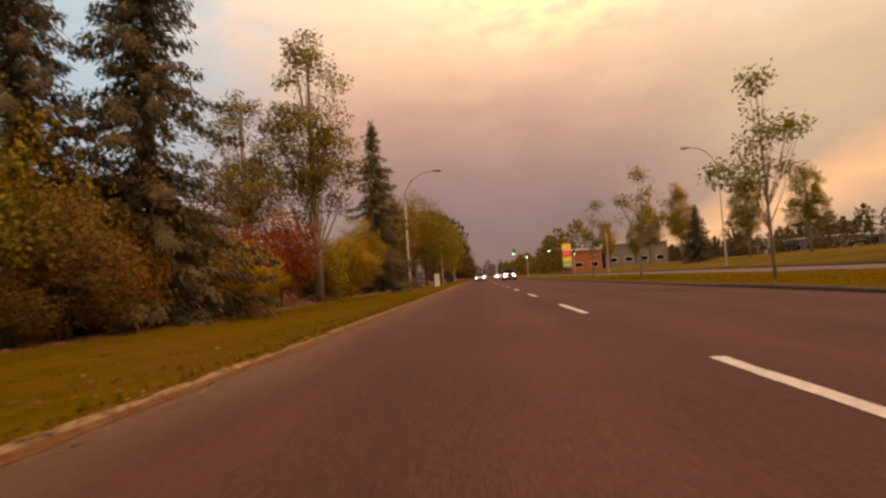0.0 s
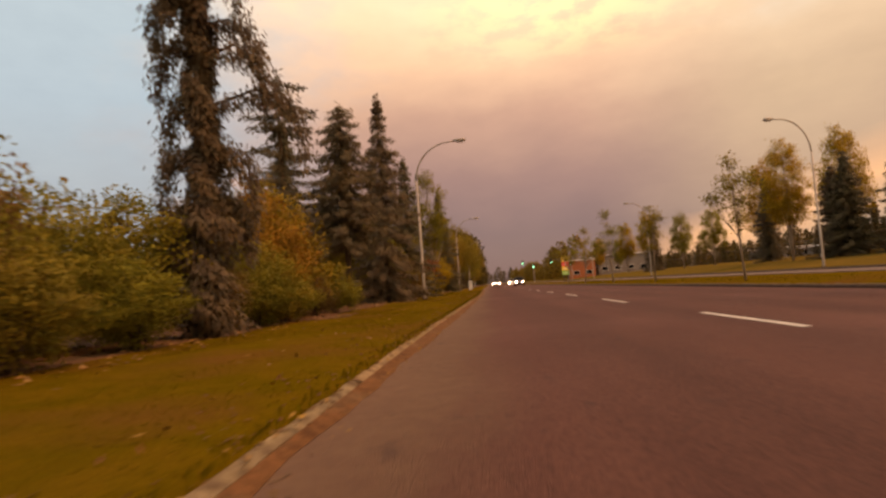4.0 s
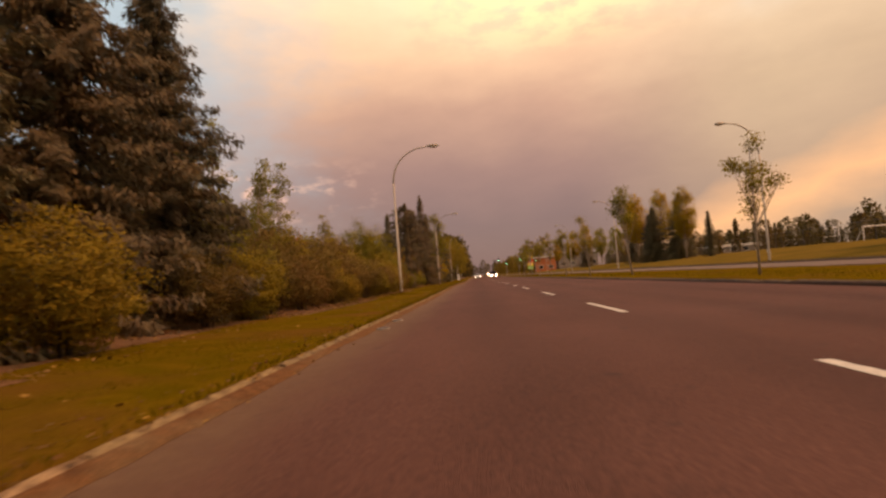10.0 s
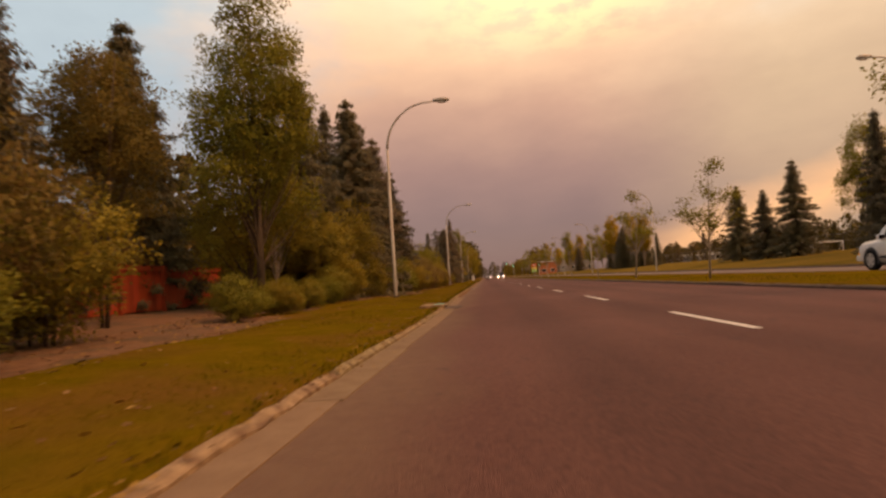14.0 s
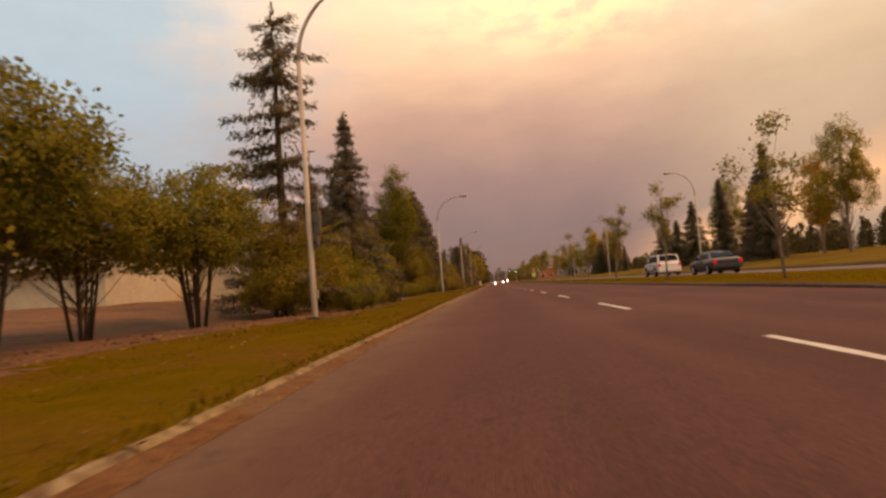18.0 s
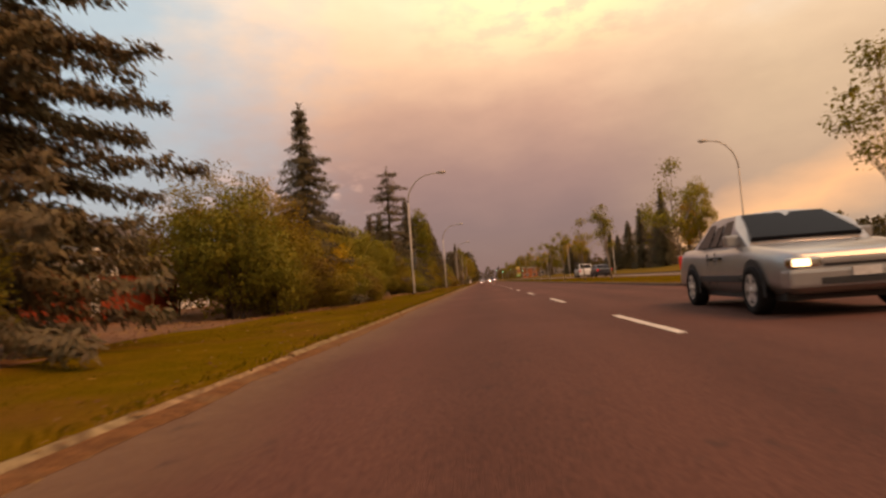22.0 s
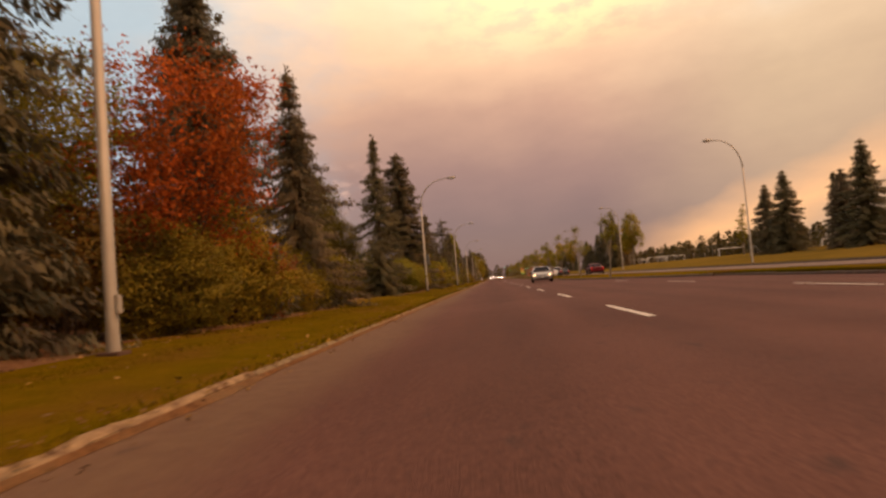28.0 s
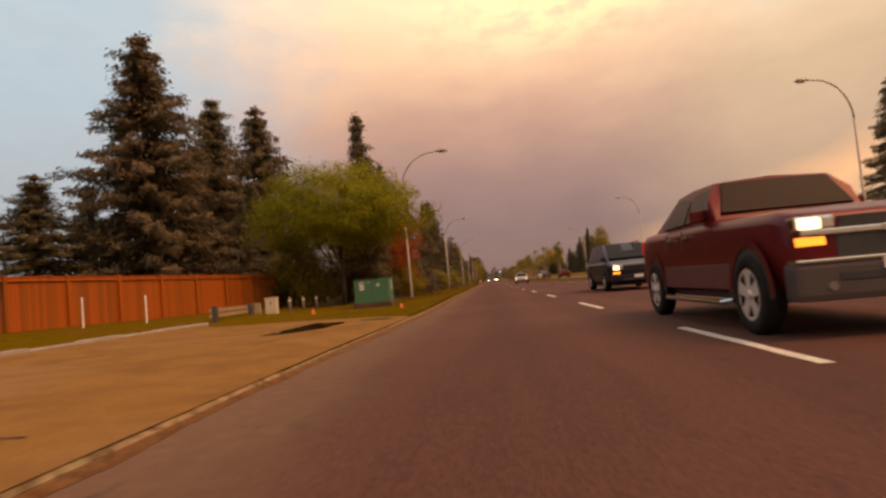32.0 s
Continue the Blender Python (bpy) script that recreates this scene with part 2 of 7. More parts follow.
M["crack"] = material("crack_sealer", (0.042, 0.026, 0.022), 0.95, (0.050, 0.031, 0.026), 6.0, spec=0.05)
M["paint"] = material("road_paint", (0.56, 0.51, 0.42), 0.8, (0.34, 0.29, 0.24), 14.0, 0.35, 0.2, 60, fine=0.25)
M["kerb"] = material("kerb_concrete", (0.36, 0.262, 0.145), 0.95, (0.13, 0.080, 0.045), 7.0, 0.7, 0.7, 40, object_vary=0.16, fine=0.45, fine_scale=70, third=(0.105, 0.062, 0.034), third_scale=2.2, spec=0.1)
M["gutter"] = material("tan_gutter_concrete", (0.205, 0.132, 0.076), 0.95, (0.165, 0.102, 0.058), 3.0, 0.5, 0.4, 60, object_vary=0.06, fine=0.3, fine_scale=80, spec=0.1)
M["concrete"] = material("concrete", (0.36, 0.31, 0.26), 0.9, (0.26, 0.22, 0.18), 4.0, 0.5, 0.4, 40, fine=0.3)
M["grass"] = material("turf", (0.096, 0.063, 0.004), 1.0, (0.134, 0.075, 0.007), 2.2, 0.45, 0.9, 45, fine=0.55, fine_scale=55, third=(0.132, 0.060, 0.014), third_scale=0.42, spec=0.0)
M["dry_grass"] = material("dry_turf", (0.128, 0.080, 0.016), 1.0, (0.162, 0.096, 0.022), 1.2, 0.5, 0.7, 30, fine=0.4, fine_scale=40, third=(0.078, 0.056, 0.012), third_scale=0.15, spec=0.0)
M["blade"] = material("grass_blades", (0.112, 0.084, 0.005), 0.95, (0.154, 0.092, 0.009), 0.8, 0.4, island_vary=0.22, thru=0.4, spec=0.0)
M["soil"] = material("leaf_litter", (0.14, 0.068, 0.034), 0.95, (0.20, 0.098, 0.046), 6.0, 0.5, 0.9, 40, fine=0.6, fine_scale=35, third=(0.08, 0.055, 0.03), third_scale=0.8, spec=0.1)
M["litter"] = material("fallen_leaves", (0.27, 0.15, 0.06), 0.9, (0.16, 0.085, 0.04), 5.0, island_vary=0.5, spec=0.1)
M["bark"] = material("bark", (0.105, 0.075, 0.052), 0.95, (0.055, 0.038, 0.028), 9.0, 0.5, 0.9, 30, stretch=(1, 1, 0.25), object_vary=0.1, spec=0.1)
M["pale_bark"] = material("pale_bark", (0.34, 0.28, 0.21), 0.9, (0.17, 0.13, 0.09), 8.0, 0.5, 0.6, 25, stretch=(1, 1, 0.5), spec=0.1)


def leafy(name, a, b, vary=0.15, thru=0.36):
    return material(name, a, 0.75, b, 0.9, 0.5, object_vary=0.16, island_vary=vary, thru=thru, spec=0.1, third=tuple(c * k for c, k in zip(a, (0.62, 0.55, 0.6))), third_scale=1.5)


M["needle"] = leafy("spruce_needles", (0.140, 0.122, 0.082), (0.184, 0.150, 0.086), 0.18, 0.34)
M["blue_needle"] = leafy("blue_spruce_needles", (0.138, 0.112, 0.082), (0.190, 0.146, 0.086), 0.18, 0.34)
M["green"] = leafy("green_leaves", (0.192, 0.176, 0.030), (0.260, 0.222, 0.032))
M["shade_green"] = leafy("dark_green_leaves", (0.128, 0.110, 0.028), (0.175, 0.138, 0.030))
M["olive"] = leafy("olive_leaves", (0.228, 0.172, 0.028), (0.300, 0.212, 0.030))
M["yellow"] = leafy("yellow_leaves", (0.47, 0.305, 0.024), (0.36, 0.255, 0.026))
M["orange"] = leafy("orange_leaves", (0.32, 0.155, 0.028), (0.26, 0.16, 0.028))
M["red"] = leafy("red_leaves", (0.56, 0.115, 0.030), (0.42, 0.125, 0.03), 0.26)
M["dark_red"] = leafy("dark_red_leaves", (0.36, 0.085, 0.028), (0.27, 0.092, 0.026))
M["willow"] = leafy("willow_leaves", (0.262, 0.268, 0.024), (0.35, 0.325, 0.028))
M["brown"] = leafy("brown_leaves", (0.18, 0.114, 0.038), (0.165, 0.124, 0.034))
M["steel"] = material("galvanised_steel", (0.40, 0.35, 0.28), 0.6, (0.29, 0.25, 0.20), 3.0, 0.4, 0.15, 30, metal=0.35, stretch=(1, 1, 0.2))
M["dark_metal"] = material("dark_metal", (0.10, 0.09, 0.085), 0.5, metal=0.6)
M["fence"] = material("stained_cedar", (0.345, 0.092, 0.013), 0.75, (0.245, 0.060, 0.010), 5.0, 0.5, 0.4, 20, object_vary=0.22, stretch=(1, 1, 0.1), spec=0.2)
M["red_fence"] = material("red_stained_fence", (0.37, 0.058, 0.022), 0.8, (0.27, 0.042, 0.018), 5.0, 0.5, 0.4, 20, object_vary=0.2, stretch=(1, 1, 0.1), spec=0.2)
M["brick"] = material("brick", (0.40, 0.135, 0.055), 0.9, (0.30, 0.100, 0.046), 9.0, 0.5, 0.4, 40, object_vary=0.2)
M["stucco"] = material("cream_stucco", (0.56, 0.48, 0.33), 0.9, (0.47, 0.39, 0.27), 3.0, 0.5, 0.5, 70)
M["white"] = material("white_paint", (0.74, 0.70, 0.62), 0.6, (0.62, 0.58, 0.50), 3.0, 0.4)
M["shingle"] = material("roof_shingles", (0.115, 0.085, 0.065), 0.9, (0.08, 0.06, 0.05), 5.0, 0.5, 0.5, 25)
M["green_box"] = material("green_enamel", (0.022, 0.135, 0.060), 0.5, (0.03, 0.115, 0.055), 4.0, 0.4, 0.1, 20, third=(0.045, 0.12, 0.06), third_scale=2.0)
M["glass"] = material("dark_glass", (0.012, 0.011, 0.012), 0.12, spec=0.035)
M["far_wall"] = material("far_wall", (0.22, 0.19, 0.16), 0.9, (0.16, 0.13, 0.11), 0.5)
M["rubber"] = material("rubber", (0.013, 0.012, 0.012), 0.9, (0.022, 0.020, 0.018), 12.0, spec=0.12)
M["alloy"] = material("alloy_wheel", (0.66, 0.63, 0.58), 0.4, metal=0.55)
M["black_plastic"] = material("black_plastic", (0.02, 0.02, 0.02), 0.6, (0.03, 0.028, 0.026), 8.0)
M["chrome"] = material("chrome", (0.62, 0.60, 0.56), 0.18, metal=1.0)
M["red_lens"] = material("red_lens", (0.45, 0.02, 0.015), 0.2, emit=0.4)
M["amber"] = material("amber_lens", (1.0, 0.40, 0.05), 0.3, emit=1.2)
M["headlight"] = material("lit_headlight", (1.0, 0.78, 0.42), 0.2, emit=3.2)
M["far_light"] = material("lit_far_headlight", (1.0, 0.88, 0.62), 0.2, emit=160.0)
M["label"] = material("label_paper", (0.70, 0.66, 0.60), 0.7, (0.55, 0.50, 0.45), 20.0)
M["ink"] = material("dark_print", (0.05, 0.05, 0.05), 0.7)
M["orange_mark"] = material("orange_marker", (0.75, 0.16, 0.05), 0.6)
M["teal"] = material("teal_paint", (0.05, 0.32, 0.24), 0.7, (0.10, 0.28, 0.22), 12.0)
M["wood_post"] = material("weathered_wood", (0.26, 0.20, 0.15), 0.9, (0.17, 0.13, 0.10), 7.0, 0.5, 0.5, 20, stretch=(1, 1, 0.2))
M["sign_red"] = material("sign_red", (0.55, 0.05, 0.03), 0.5, emit=0.5)
M["sign_yellow"] = material("sign_yellow", (0.75, 0.48, 0.06), 0.5, emit=0.25)
M["sign_green"] = material("sign_green", (0.22, 0.42, 0.08), 0.5, emit=0.2)
M["signal_green"] = material("signal_green", (0.1, 0.95, 0.5), 0.4, emit=6.0)
M["sign_white"] = material("sign_back", (0.20, 0.18, 0.15), 0.6, (0.15, 0.13, 0.11), 6.0, metal=0.2)
M["puddle"] = material("puddle_water", (0.035, 0.020, 0.014), 0.04, spec=0.6)
M["birch_yellow"] = leafy("birch_leaves", (0.48, 0.31, 0.032), (0.36, 0.26, 0.036), 0.24, 0.5)
M["birch_olive"] = leafy("field_poplar_leaves", (0.27, 0.24, 0.040), (0.34, 0.28, 0.044), 0.24, 0.5)
M["sapling_leaf"] = leafy("young_tree_leaves", (0.22, 0.20, 0.036), (0.30, 0.24, 0.040), 0.24, 0.45)
M["beam"] = material("weathered_pale_beam", (0.33, 0.255, 0.150), 0.9, (0.24, 0.18, 0.11), 6.0, 0.5, 0.4, 30, spec=0.1)
M["far_gold"] = leafy("distant_golden_foliage", (0.30, 0.195, 0.036), (0.20, 0.150, 0.036), 0.4, 0.35)
M["far_leaf"] = leafy("distant_foliage", (0.085, 0.070, 0.028), (0.14, 0.098, 0.034), 0.45, 0.2)


def paint_car(name, color, metal=0.3, coat=0.6):
    return material(name, color, 0.32, tuple(c * 0.85 for c in color), 3.0, 0.4, metal=metal, coat=coat, spec=0.5 * coat / 0.6)


# ---- mesh tools ----
def thing(name, x=0.0, y=0.0, z=0.0, turn=0.0, label="", category="", group="", kind=""):
    ob = new(name)
    ob.matrix_basis = pose(x, y, z, 0, 0, turn)
    ob.empty_display_size = 0.2
    return tagged(ob, label, category, group, kind)


def part(name, bm, mat, parent, label="", smooth=False):
    me = bpy.data.meshes.new(name)
    bm.to_mesh(me)
    bm.free()
    return mesh_part(name, me, mat, parent, label, smooth)


def mesh_part(name, me, mat, parent, label="", smooth=False):
    if not me.materials:
        for m in (mat if isinstance(mat, (list, tuple)) else (mat,)):
            me.materials.append(m)
    if smooth:
        me.polygons.foreach_set("use_smooth", [True] * len(me.polygons))
    ob = new(name, me)
    if parent is not None:
        ob.parent = parent
    if label:
        ob["label"] = label
    return ob


def faces(name, verts, polys):
    """A mesh from an array of points and an array of equal polygons."""
    verts, polys = np.asarray(verts, np.float32), np.asarray(polys, np.int32)
    me = bpy.data.meshes.new(name)
    n, k = polys.shape
    me.vertices.add(len(verts))
    me.vertices.foreach_set("co", verts.ravel())
    me.loops.add(n * k)
    me.loops.foreach_set("vertex_index", polys.ravel())
    me.polygons.add(n)
    me.polygons.foreach_set("loop_start", np.arange(0, n * k, k, dtype=np.int32))
    me.polygons.foreach_set("loop_total", np.full(n, k, np.int32))
    me.update(calc_edges=True)
    return me


def crown_mesh(name, verts, polys, out, own=0.35):
    """Leaf cards turned outwards and shaded as one rounded mass; out holds a direction for each card."""
    verts = np.asarray(verts, np.float64).reshape(-1, 4, 3)
    n = np.cross(verts[:, 1] - verts[:, 0], verts[:, 3] - verts[:, 0])
    n /= np.linalg.norm(n, axis=1, keepdims=True) + 1e-9
    out = out / (np.linalg.norm(out, axis=1, keepdims=True) + 1e-9)
    back = (n * out).sum(1) < 0
    verts[back] = verts[back][:, [0, 3, 2, 1]]
    n[back] *= -1
    soft = n * own + out * (1 - own)
    soft /= np.linalg.norm(soft, axis=1, keepdims=True) + 1e-9
    me = faces(name, verts.reshape(-1, 3), polys)
    me.polygons.foreach_set("use_smooth", [True] * len(me.polygons))
    me.normals_split_custom_set_from_vertices(np.repeat(soft, 4, 0).tolist())
    return me


def box(bm, x0, x1, y0, y1, z0, z1, bevel=0.0):
    r = bmesh.ops.create_cube(bm, size=1.0)
    for v in r["verts"]:
        v.co = Vector(((x0 + x1) / 2 + v.co.x * (x1 - x0), (y0 + y1) / 2 + v.co.y * (y1 - y0), (z0 + z1) / 2 + v.co.z * (z1 - z0)))
    if bevel:
        es = {e for v in r["verts"] for e in v.link_edges}
        bmesh.ops.bevel(bm, geom=list(es), offset=bevel, segments=2, affect="EDGES", profile=0.7)
    return bm


def boxed(x0, x1, y0, y1, z0, z1, bevel=0.0):
    return box(bmesh.new(), x0, x1, y0, y1, z0, z1, bevel)


def tube(bm, points, radii, sides=8, cap=True):
    """A round tube along points, with a radius at each."""
    rings = []
    pts = [Vector(p) for p in points]
    for i, p in enumerate(pts):
        d = (pts[min(i + 1, len(pts) - 1)] - pts[max(i - 1, 0)]).normalized()
        u = d.orthogonal().normalized() if abs(d.z) < 0.9 else Vector((1, 0, 0))
        u = (u - d * u.dot(d)).normalized()
        w = d.cross(u)
        rings.append([bm.verts.new(p + (u * math.cos(k * math.tau / sides) + w * math.sin(k * math.tau / sides)) * radii[i]) for k in range(sides)])
    for a, b in zip(rings, rings[1:]):
        for k in range(sides):
            bm.faces.new((a[k], a[(k + 1) % sides], b[(k + 1) % sides], b[k]))
    if cap:
        bm.faces.new(rings[0][::-1])
        bm.faces.new(rings[-1])
    return bm


def disc_x(bm, x0, x1, y, z, r, sides=20):
    return tube(bm, [(x0, y, z), (x1, y, z)], [r, r], sides)


# ---- plants ----
def cards(rng, at, way, length, width, tilt=0.5):
    """Pointed leaf shapes (four corners each) at points, along ways."""
    n = len(at)
    way = way / (np.linalg.norm(way, axis=1, keepdims=True) + 1e-9)
    side = np.cross(way, rng.normal(size=(n, 3)) * tilt + np.array([0, 0, 1.0]))
    side /= np.linalg.norm(side, axis=1, keepdims=True) + 1e-9
    length, width = np.broadcast_to(length, n)[:, None], np.broadcast_to(width, n)[:, None]
    mid = at + way * length * 0.5
    v = np.stack([at, mid + side * width * 0.5, at + way * length, mid - side * width * 0.5], 1)
    return v.reshape(-1, 3), np.arange(4 * n).reshape(-1, 4)


def spruce_mesh(seed, h, r, whorls=26, bare=0.06, gaps=0.15, droop=0.25, power=0.85, clump=1.0, fill=1.0):
    rng = np.random.default_rng(seed)
    at, way, ln, wd = [], [], [], []
    bones = []
    for i in range(whorls):
        f = bare + (1 - bare) * (i + rng.uniform(-0.3, 0.3)) / whorls
        f = min(max(f, 0.02), 0.985)
        reach = r * (1 - f) ** power * rng.uniform(0.72, 1.15) + 0.12
        count = int(rng.integers(5, 9)) if f < 0.8 else 5
        a0 = rng.uniform(0, math.tau)
        for k in range(count):
            if rng.random() < gaps:
                continue
            an = a0 + k * math.tau / count + rng.uniform(-0.35, 0.35)
            L = reach * rng.uniform(0.65, 1.12)
            steps = max(6, int(L / 0.10))
            s = np.linspace(0.05, 1, steps)
            zz = f * h + L * (-droop * s * 1.5 + 0.55 * droop * s ** 3)
            out = np.stack([np.cos(an) * L * s, np.sin(an) * L * s, zz], 1)
            out[:, 2] += rng.normal(0, 0.03, steps)
            bones.append(((0, 0, f * h), tuple(out[-1] * np.array([0.8, 0.8, 1.0])), 0.012 + 0.018 * (1 - f)))
            m = int(17 * clump) + 1
            p = np.repeat(out, m, 0) + rng.normal(0, 0.065, (steps * m, 3))
            fwd = np.array([math.cos(an), math.sin(an), -droop * 0.6])
            lat = np.array([-math.sin(an), math.cos(an), 0])
            sgn = rng.choice([-1, 1], steps * m)[:, None] * rng.uniform(0.25, 1.0, (steps * m, 1))
            w = fwd * rng.uniform(0.1, 0.8, (steps * m, 1)) + lat * sgn * 0.8 + np.array([0, 0, -1]) * rng.uniform(0.1, 1.5, (steps * m, 1)) * (0.45 + droop)
            at.append(p)
            way.append(w)
            ln.append((0.10 + 0.15 * (1 - np.repeat(s, m) * 0.45) * min(1, L)) * rng.uniform(0.5, 1.25, steps * m))
            wd.append(rng.uniform(0.032, 0.060, steps * m))
    # short inner twigs round the trunk close the middle of the crown
    n = int(330 * h * fill)
    f = rng.uniform(bare, 0.93, n)
    k = rng.uniform(0.08, 0.5, n) * (r * (1 - f) ** power + 0.1)
    an = rng.uniform(0, math.tau, n)
    at.append(np.stack([np.cos(an) * k, np.sin(an) * k, f * h - k * droop], 1))
    way.append(np.stack([np.cos(an), np.sin(an), rng.uniform(-1.4, 0.1, n)], 1))
    ln.append(rng.uniform(0.12, 0.26, n))
    wd.append(rng.uniform(0.04, 0.08, n))
    # leader
    n = 60
    zt = rng.uniform(0.86, 1.0, n) * h
    at.append(np.stack([rng.normal(0, 0.03, n), rng.normal(0, 0.03, n), zt], 1))
    way.append(np.stack([rng.normal(0, 0.7, n), rng.normal(0, 0.7, n), rng.uniform(0.1, 0.8, n)], 1))
    ln.append(rng.uniform(0.15, 0.32, n))
    wd.append(rng.uniform(0.05, 0.1, n))
    v, q = cards(rng, np.concatenate(at), np.concatenate(way), np.concatenate(ln), np.concatenate(wd))
    bm = bmesh.new()
    tube(bm, [(0, 0, -0.25), (0.02, 0.01, 0.3 * h), (0, 0, 0.7 * h), (0, 0, 0.98 * h)], [0.016 * h + 0.03, 0.012 * h + 0.02, 0.006 * h + 0.01, 0.01], 8)
    for a, b, w in bones[::2]:
        tube(bm, [a, b], [w, 0.006], 3, False)
    mid = v.reshape(-1, 4, 3).mean(1)
    out = np.stack([mid[:, 0], mid[:, 1], np.zeros(len(mid))], 1)
    out /= np.linalg.norm(out, axis=1, keepdims=True) + 0.1
    out[:, 2] = 0.45
    return crown_mesh("spruce_crown", v, q, out, 0.5), bm


def weeping_mesh(seed):
    """A shaggy column of hanging twigs with limbs that bow out and down."""
    rng = np.random.default_rng(seed)
    limbs = [(z, reach * 1.3, fall, side) for z, reach, fall, side in ((5.75, 0.75, -0.65, 0.2), (5.45, -0.62, -0.85, 0.1), (5.15, 0.95, -0.95, -0.1), (4.45, -0.55, -1.15, 0.15), (4.2, 1.42, -1.1, 0.05), (3.4, -0.55, -1.15, -0.1), (3.35, 0.66, -1.1, 0.1),
             (6.4, -0.7, -0.8, 0.2), (6.9, 0.6, -0.7, 0.0), (7.5, -0.4, -0.6, 0.1), (2.5, 0.5, -1.0, 0.3), (2.4, -0.45, -1.1, -0.2))]
    at, way, ln, wd = [], [], [], []
    bones = []
    for z, reach, fall, side in limbs + [(rng.uniform(2.2, 7.2), rng.uniform(-0.3, 0.3), rng.uniform(-1.1, -0.6), rng.choice([-0.5, 0.5])) for _ in range(4)]:
        n = 900
        t = rng.uniform(0.05, 1, n)
        bow = np.stack([reach * np.sin(t * 1.75), side * np.sin(t * 1.7), z + 0.22 * np.sin(t * 3.1) * abs(reach) + fall * t ** 2.6], 1)
        thick = 0.05 + 0.07 * np.sin(t * 2.9)
        at.append(bow + rng.normal(0, 1, (n, 3)) * np.stack([thick, thick, thick], 1) - np.array([0, 0, 1]) * rng.uniform(0, 0.22, (n, 1)))
        way.append(np.stack([rng.normal(0, 0.45, n) + 0.25 * np.sign(reach), rng.normal(0, 0.45, n), np.full(n, -0.8)], 1))
        ln.append(rng.uniform(0.09, 0.21, n))
        wd.append(rng.uniform(0.026, 0.046, n))
        bones.append([(0, 0, z)] + [(reach * math.sin(k * 1.75), side * math.sin(k * 1.7), z + 0.22 * math.sin(k * 3.1) * abs(reach) + fall * k ** 2.6) for k in (0.35, 0.7, 1.0)])
    n = 15000
    z = rng.uniform(0.15, 7.9, n)
    an = rng.uniform(0, math.tau, n)
    lump = 0.22 + 0.08 * np.sin(z * 3.7 + an) + 0.07 * np.sin(z * 7.9 + 2 * an)
    k = lump * np.where(z < 2.2, 2.0, 1.0) * np.clip((8.1 - z) / 1.6, 0.12, 1) * rng.uniform(0.45, 1.1, n)
    at.append(np.stack([np.cos(an) * k, np.sin(an) * k, z], 1))
    way.append(np.stack([np.cos(an) * 0.5 + rng.normal(0, 0.4, n), np.sin(an) * 0.5 + rng.normal(0, 0.4, n), np.full(n, -0.8)], 1))
    ln.append(rng.uniform(0.09, 0.22, n))
    wd.append(rng.uniform(0.028, 0.05, n))
    v, q = cards(rng, np.concatenate(at), np.concatenate(way), np.concatenate(ln), np.concatenate(wd))
    bm = bmesh.new()
    tube(bm, [(0, 0, -0.25), (0.03, 0.02, 2.5), (-0.03, 0, 5.5), (0.05, 0, 7.9)], [0.15, 0.11, 0.06, 0.015], 8)
    for line in bones:
        tube(bm, line, [0.035, 0.028, 0.018, 0.008], 4, False)
    mid = v.reshape(-1, 4, 3).mean(1)
    out = np.stack([mid[:, 0], mid[:, 1], np.zeros(len(mid))], 1)
    out /= np.linalg.norm(out, axis=1, keepdims=True) + 0.1
    out[:, 2] = 0.35
    return crown_mesh("weeping_crown", v, q, out, 0.5), bm


